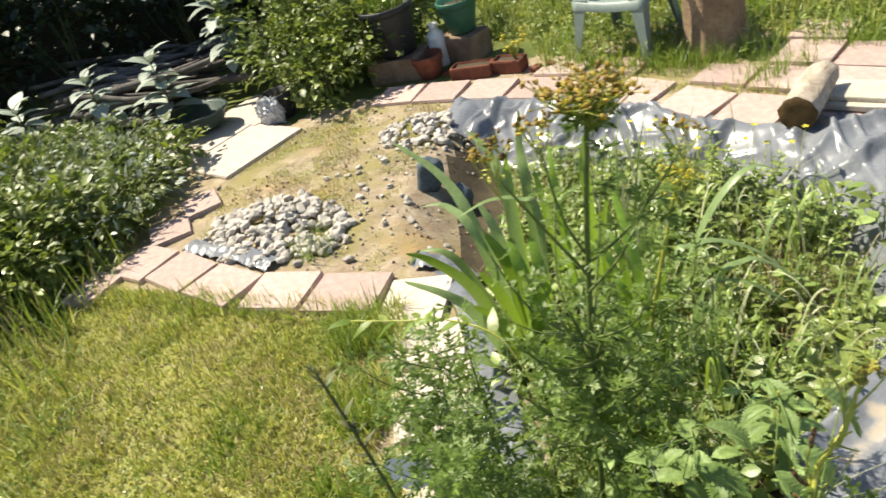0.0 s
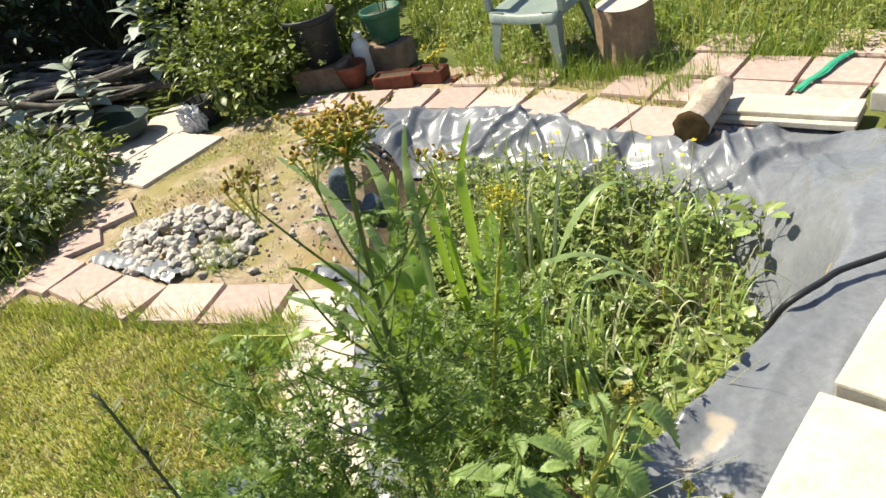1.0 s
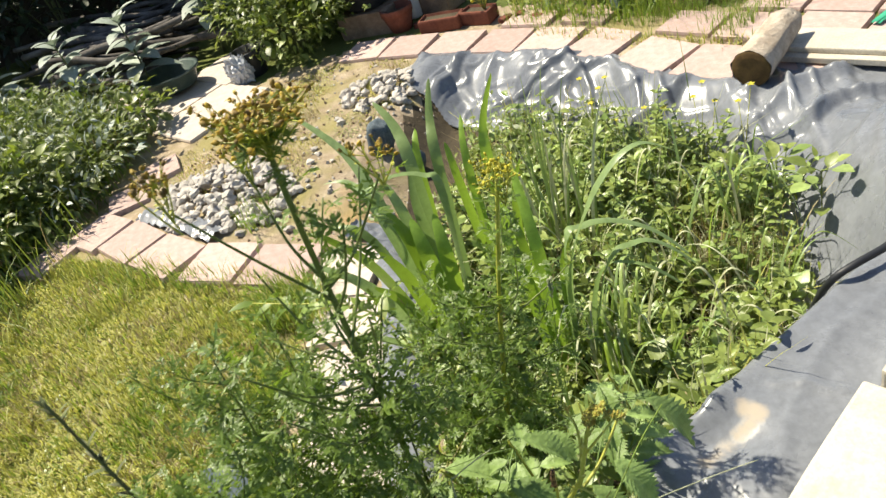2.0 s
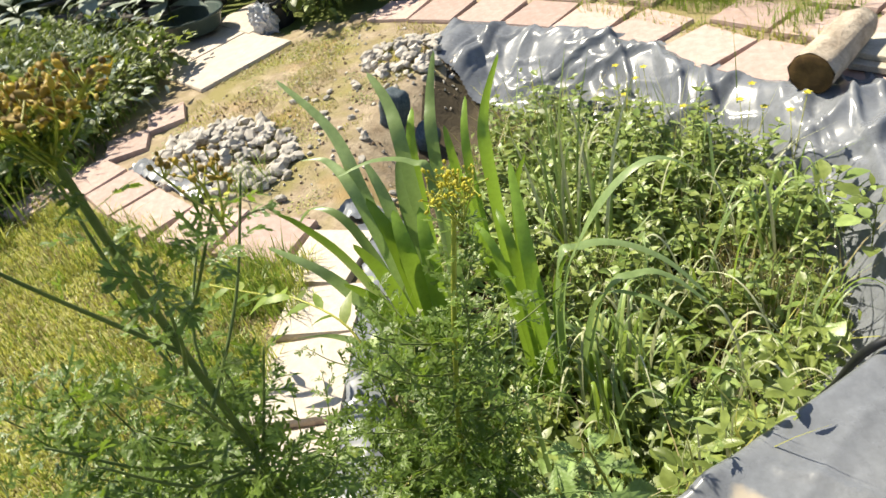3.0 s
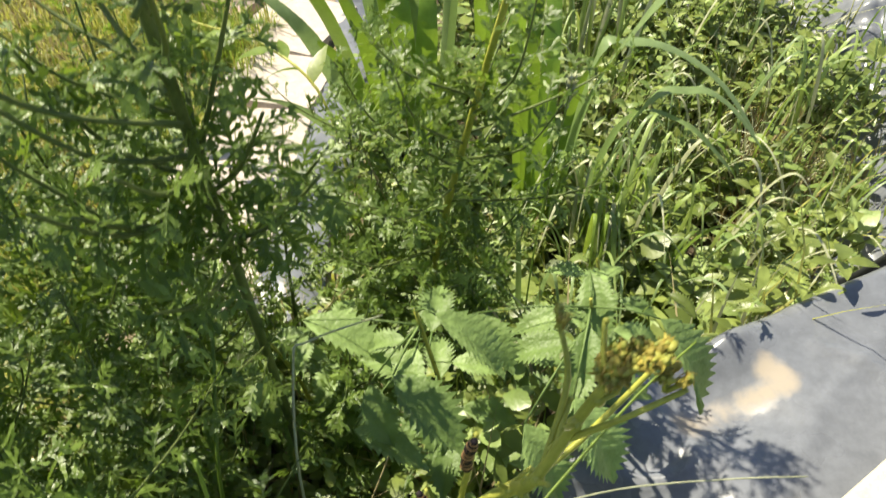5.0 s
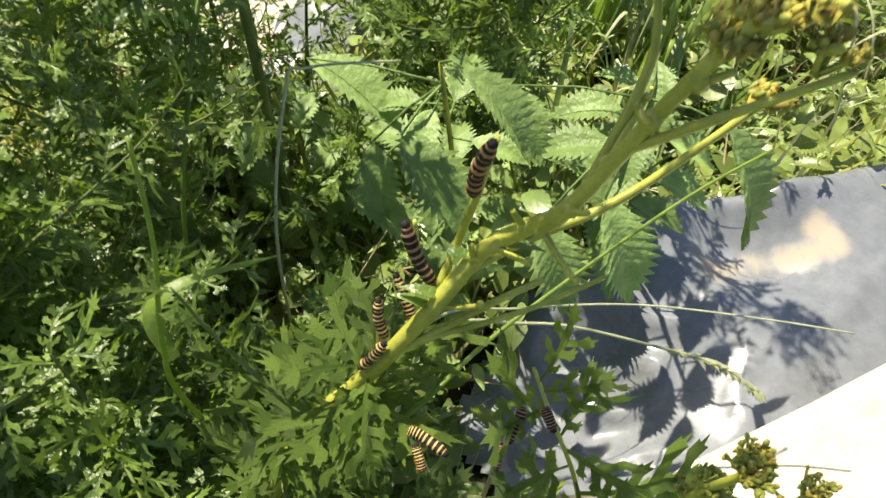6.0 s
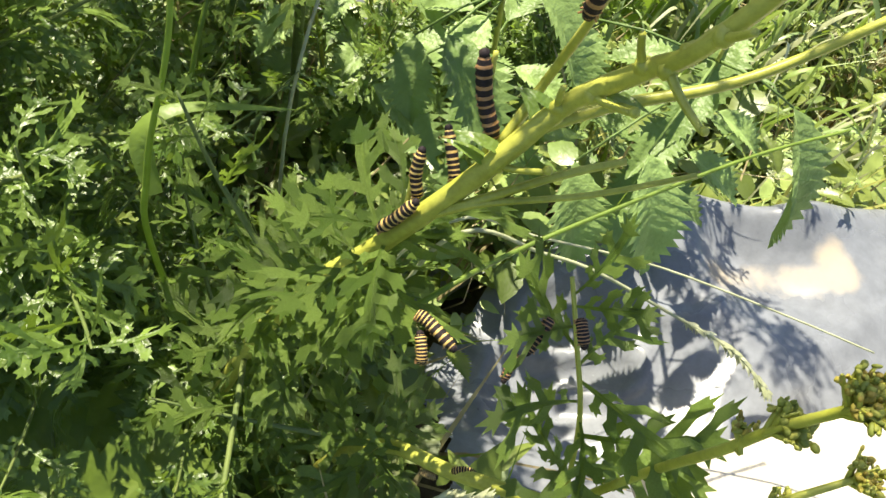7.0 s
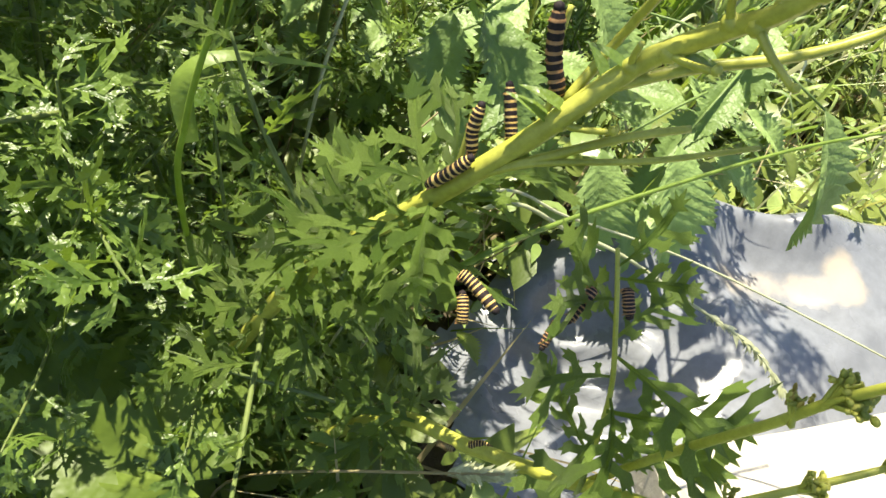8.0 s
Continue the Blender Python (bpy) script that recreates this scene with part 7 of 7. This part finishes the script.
        s.object("stem", [M["dark_stem"]], root, origin=root.location)
        for i in range(22):
            t = 0.35 + 0.65 * i / 22
            p, d = walk_line(pts, t)
            a = i * 2.4
            w = Vector((math.cos(a), math.sin(a), rnd.uniform(0.1, 0.5) + 0.6 * (t > 0.85)))
            s = Soup()
            s.add(FELT, aim(p, w, (0, 0, 1), rnd.uniform(0.15, 0.26) * (1.15 - 0.4 * t)))
            s.object("leaf", [M["silver"]], root, origin=root.location)


build_beds()


def build_grass():
    carpet("lawn_grass", scatter(LAWN, 52000, 11, (-2.2, 0.2, 0.6, 3.3)), BLADES, [M["straw"], M["grass"], M["grass_lush"], M["grass"], M["grass"], M["grass"], M["straw"]], (0.02, 0.055), 11, "worn sunlit lawn with yellow and green patches", "lawn", 0.003, 1.15)
    carpet("lawn_weeds", scatter(LAWN, 300, 18, (-2.2, 0.2, 0.6, 3.3), lambda x, y: noise_at(x, y) > 0.1), PLAIN, [M["weed"], M["grass"]], (0.005, 0.03), 18, "small broad-leaved weeds in the worn lawn", "weeds", 0.015, flat=True, per=7)
    patch = lambda x, y: noise_at(x * 0.55 + 3, y * 0.55) > 0.12
    carpet("lawn_tufts", scatter(LAWN, 7000, 23, (-2.2, 0.2, 0.6, 3.3), patch), BLADES, [M["grass_lush"], M["grass"], M["grass"], M["straw"]], (0.035, 0.09), 23, "ragged longer tufts standing in the lawn", "grass", 0.0032, 1.2)
    edge = lambda x, y: (x > -0.5) & (x < -0.24) & (y > 1.3) & (y < 2.5) & (noise_at(x, y) > -0.12)
    carpet("path_edge_grass", scatter(None, 2400, 12, (-0.65, -0.22, 1.3, 2.55), edge), BLADES, [M["grass_lush"], M["grass"]], (0.05, 0.15), 12, "longer lush grass leaning over the path edge", "grass", 0.003, 0.9)
    slabside = lambda x, y: (y < 3.1) & (np.abs((x + 0.3) * 0.5 + (y - 2.43)) < 0.07)
    carpet("slab_edge_grass", scatter(None, 900, 13, (-1.8, -0.3, 2.3, 3.2), slabside), BLADES, [M["grass"], M["grass_lush"]], (0.05, 0.13), 13, "grass creeping over the paving's edge", "grass", 0.0025, 0.8)
    bank = lambda x, y: ~inside(POND, x, y) & (y > 3.35) & (noise_at(x, y) > -0.05)
    field = [(-1.25, 3.4), (-0.35, 2.8), (-0.1, 3.3), (0.1, 4.25), (-0.3, 4.6), (-0.86, 4.6), (-1.26, 4.1)]
    carpet("bank_moss_grass", scatter(field, 9000, 14, (-1.4, 0.2, 2.8, 4.7), bank), BLADES, [M["grass"], M["straw"]], (0.01, 0.035), 14, "short yellowing grass and moss on the pond bank", "grass", 0.0017, 1.0)
    carpet("bank_moss", scatter(field, 900, 21, (-1.4, 0.2, 2.8, 4.7), lambda x, y: ~inside(POND, x, y) & (noise_at(x * 0.6, y * 0.6) > 0.05)), PLAIN, [M["grass"], M["weed"], M["straw"]], (0.002, 0.016), 21, "low moss and tiny weeds in patches on the dry bank", "moss", 0.012, flat=True, per=9)
    far = lambda x, y: (x * 0.69 + y * 0.72 > 3.74 + 0.1 * np.sin(5 * x)) & ~((x > 1.6) & (x * 0.69 + y * 0.72 < 4.12) & (y < 4.0)) & ~((x < 0.6) & (y < 5.2))
    carpet("rough_grass", scatter(None, 24000, 15, (0.35, 4.6, 3.3, 7.0), far), BLADES, [M["grass_lush"], M["grass"], M["weed"], M["grass_lush"]], (0.05, 0.17), 15, "rough unmown grass beyond the paving", "grass", 0.0045, 0.9)
    carpet("rough_weeds", scatter(None, 2600, 16, (0.4, 4.6, 3.3, 7.0), far), PLAIN, [M["shrub_light"], M["weed"]], (0.03, 0.16), 16, "broad-leaved weeds in the rough grass", "weeds", 0.04, flat=True, per=8)
    joint = lambda x, y: np.abs(((x - 1.16) * 0.69 + (y - 3.72) * 0.72)) < 0.05
    carpet("joint_grass", scatter(None, 700, 17, (0.7, 2.3, 2.9, 4.4), joint), BLADES, [M["grass_lush"], M["grass"]], (0.03, 0.09), 17, "grass growing in the paving joints", "grass", 0.0025, 0.8)
    # grass round the stump and the chair's feet
    rnd = random.Random(19)
    for x, y in ((1.3, 4.02), (1.45, 3.95), (1.6, 4.02), (0.85, 4.47), (1.15, 4.2), (1.0, 4.3), (1.62, 3.85), (1.2, 4.1), (1.55, 3.6), (1.47, 3.6), (1.31, 3.91), (1.09, 4.04), (1.98, 3.73), (2.08, 3.66), (2.29, 3.55), (0.84, 4.36), (0.95, 4.12), (1.68, 3.64), (1.4, 3.88), (0.78, 4.3), (0.66, 4.42), (1.88, 3.84), (2.2, 3.62), (1.22, 3.98), (-0.35, 2.39), (-0.27, 2.29), (-0.45, 2.35), (-0.64, 3.03), (-0.36, 1.95), (-0.33, 1.6)):
        root = thing("grass_tuft", (x, y, ground_z(x, y)), "tuft of long grass at the paving's edge", "grass", "grass tufts")
        tuft(root, (x, y, ground_z(x, y)), rnd.uniform(0.07, 0.12), 80, (0.06, 0.17), M["grass_lush"], rnd.randrange(999))


build_grass()


# ---- paving, slab by slab ----
def build_paving():
    variants = []
    for i in range(5):
        bm = bmesh.new()
        box(bm, (1, 1, 0.045), (0, 0, -0.0225), 0.0)
        rnd = random.Random(i)
        for q in bm.verts:
            q.co.x += rnd.uniform(-0.018, 0.018)
            q.co.y += rnd.uniform(-0.018, 0.018)
        bmesh.ops.bevel(bm, geom=list(bm.edges), offset=0.012, segments=1, affect="EDGES")
        me = bpy.data.meshes.new("paving_slab")
        bm.to_mesh(me)
        bm.free()
        variants.append(me)
    pale = []
    for me in variants:
        c = me.copy()
        c.materials.append(M["slab_pale"])
        pale.append(c)
        me.materials.append(M["slab"])
    far = [(1.15, 3.515, 0.285, 0.29, -55), (0.965, 3.81, 0.28, 0.29, -51), (1.35, 3.3, 0.28, 0.29, -47), (0.75, 4.02, 0.285, 0.28, -39), (0.515, 4.2, 0.29, 0.28, -35), (0.26, 4.37, 0.29, 0.28, -32), (-0.01, 4.53, 0.29, 0.28, -28), (-0.27, 4.66, 0.28, 0.26, -24)]
    far += [(1.57, 3.09, 0.29, 0.28, -45), (1.38, 3.735, 0.28, 0.22, -46), (1.58, 3.53, 0.28, 0.26, -45), (1.79, 3.32, 0.28, 0.28, -45), (2.0, 3.12, 0.28, 0.28, -45), (0.98, 4.2, 0.28, 0.2, -43), (0.72, 4.42, 0.3, 0.27, -38), (0.95, 4.42, 0.25, 0.2, -40), (1.78, 3.75, 0.28, 0.28, -44), (1.98, 3.54, 0.28, 0.28, -44), (2.2, 3.34, 0.3, 0.28, -44), (2.42, 3.14, 0.3, 0.28, -44), (1.95, 3.97, 0.28, 0.24, -44), (2.42, 3.56, 0.3, 0.3, -44), (2.64, 3.36, 0.3, 0.3, -44)]
    left = [(-0.475, 2.66, 0.325, 0.25, -22), (-0.765, 2.785, 0.3, 0.25, -22), (-1.045, 2.94, 0.31, 0.235, -40), (-1.29, 3.15, 0.3, 0.24, -43), (-1.53, 3.33, 0.28, 0.25, -38), (-1.47, 3.6, 0.24, 0.22, -70), (-1.36, 3.83, 0.24, 0.2, -66), (-1.75, 3.2, 0.2, 0.26, -30)]
    near = [(-0.2, 2.5, 0.26, 0.28, -14), (-0.165, 2.24, 0.27, 0.22, -4), (-0.15, 1.965, 0.27, 0.3, 3), (-0.12, 1.645, 0.27, 0.31, 6)]
    path = [(-1.265, 4.49, 0.6, 0.5, 48), (-1.63, 4.82, 0.6, 0.5, 48), (-1.28, 5.13, 0.4, 0.5, 48), (-1.98, 5.13, 0.6, 0.46, 48)]
    for name, rows, meshes, lab in (("pavement_far", far, variants, "reddish sandstone slabs laid along the pond liner"), ("pavement_left", left, variants, "pinkish stone slabs between lawn and pond bank"), ("pavement_near", near, pale, "pale stone slabs along the pond's grassy side"), ("pavement_path", path, pale, "pale concrete path beside the overgrown bed")):
        root = thing(name, (0, 0, 0), lab, "paving", kind="structure")
        rnd = random.Random(len(rows))
        for i, (x, y, w, d, a) in enumerate(rows):
            ob = new("paving_slab", meshes[i % 5])
            ob.parent = root
            ob.matrix_local = pose(x, y, (-0.006 if name == "pavement_far" else -0.012 if name == "pavement_path" else 0.0) + rnd.uniform(-0.003, 0.004), rnd.uniform(-0.6, 0.6), rnd.uniform(-0.6, 0.6), a) @ Matrix.Diagonal((w - (0.006 if name == "pavement_path" else 0.012), d - (0.006 if name == "pavement_path" else 0.012), 1, 1))


build_paving()
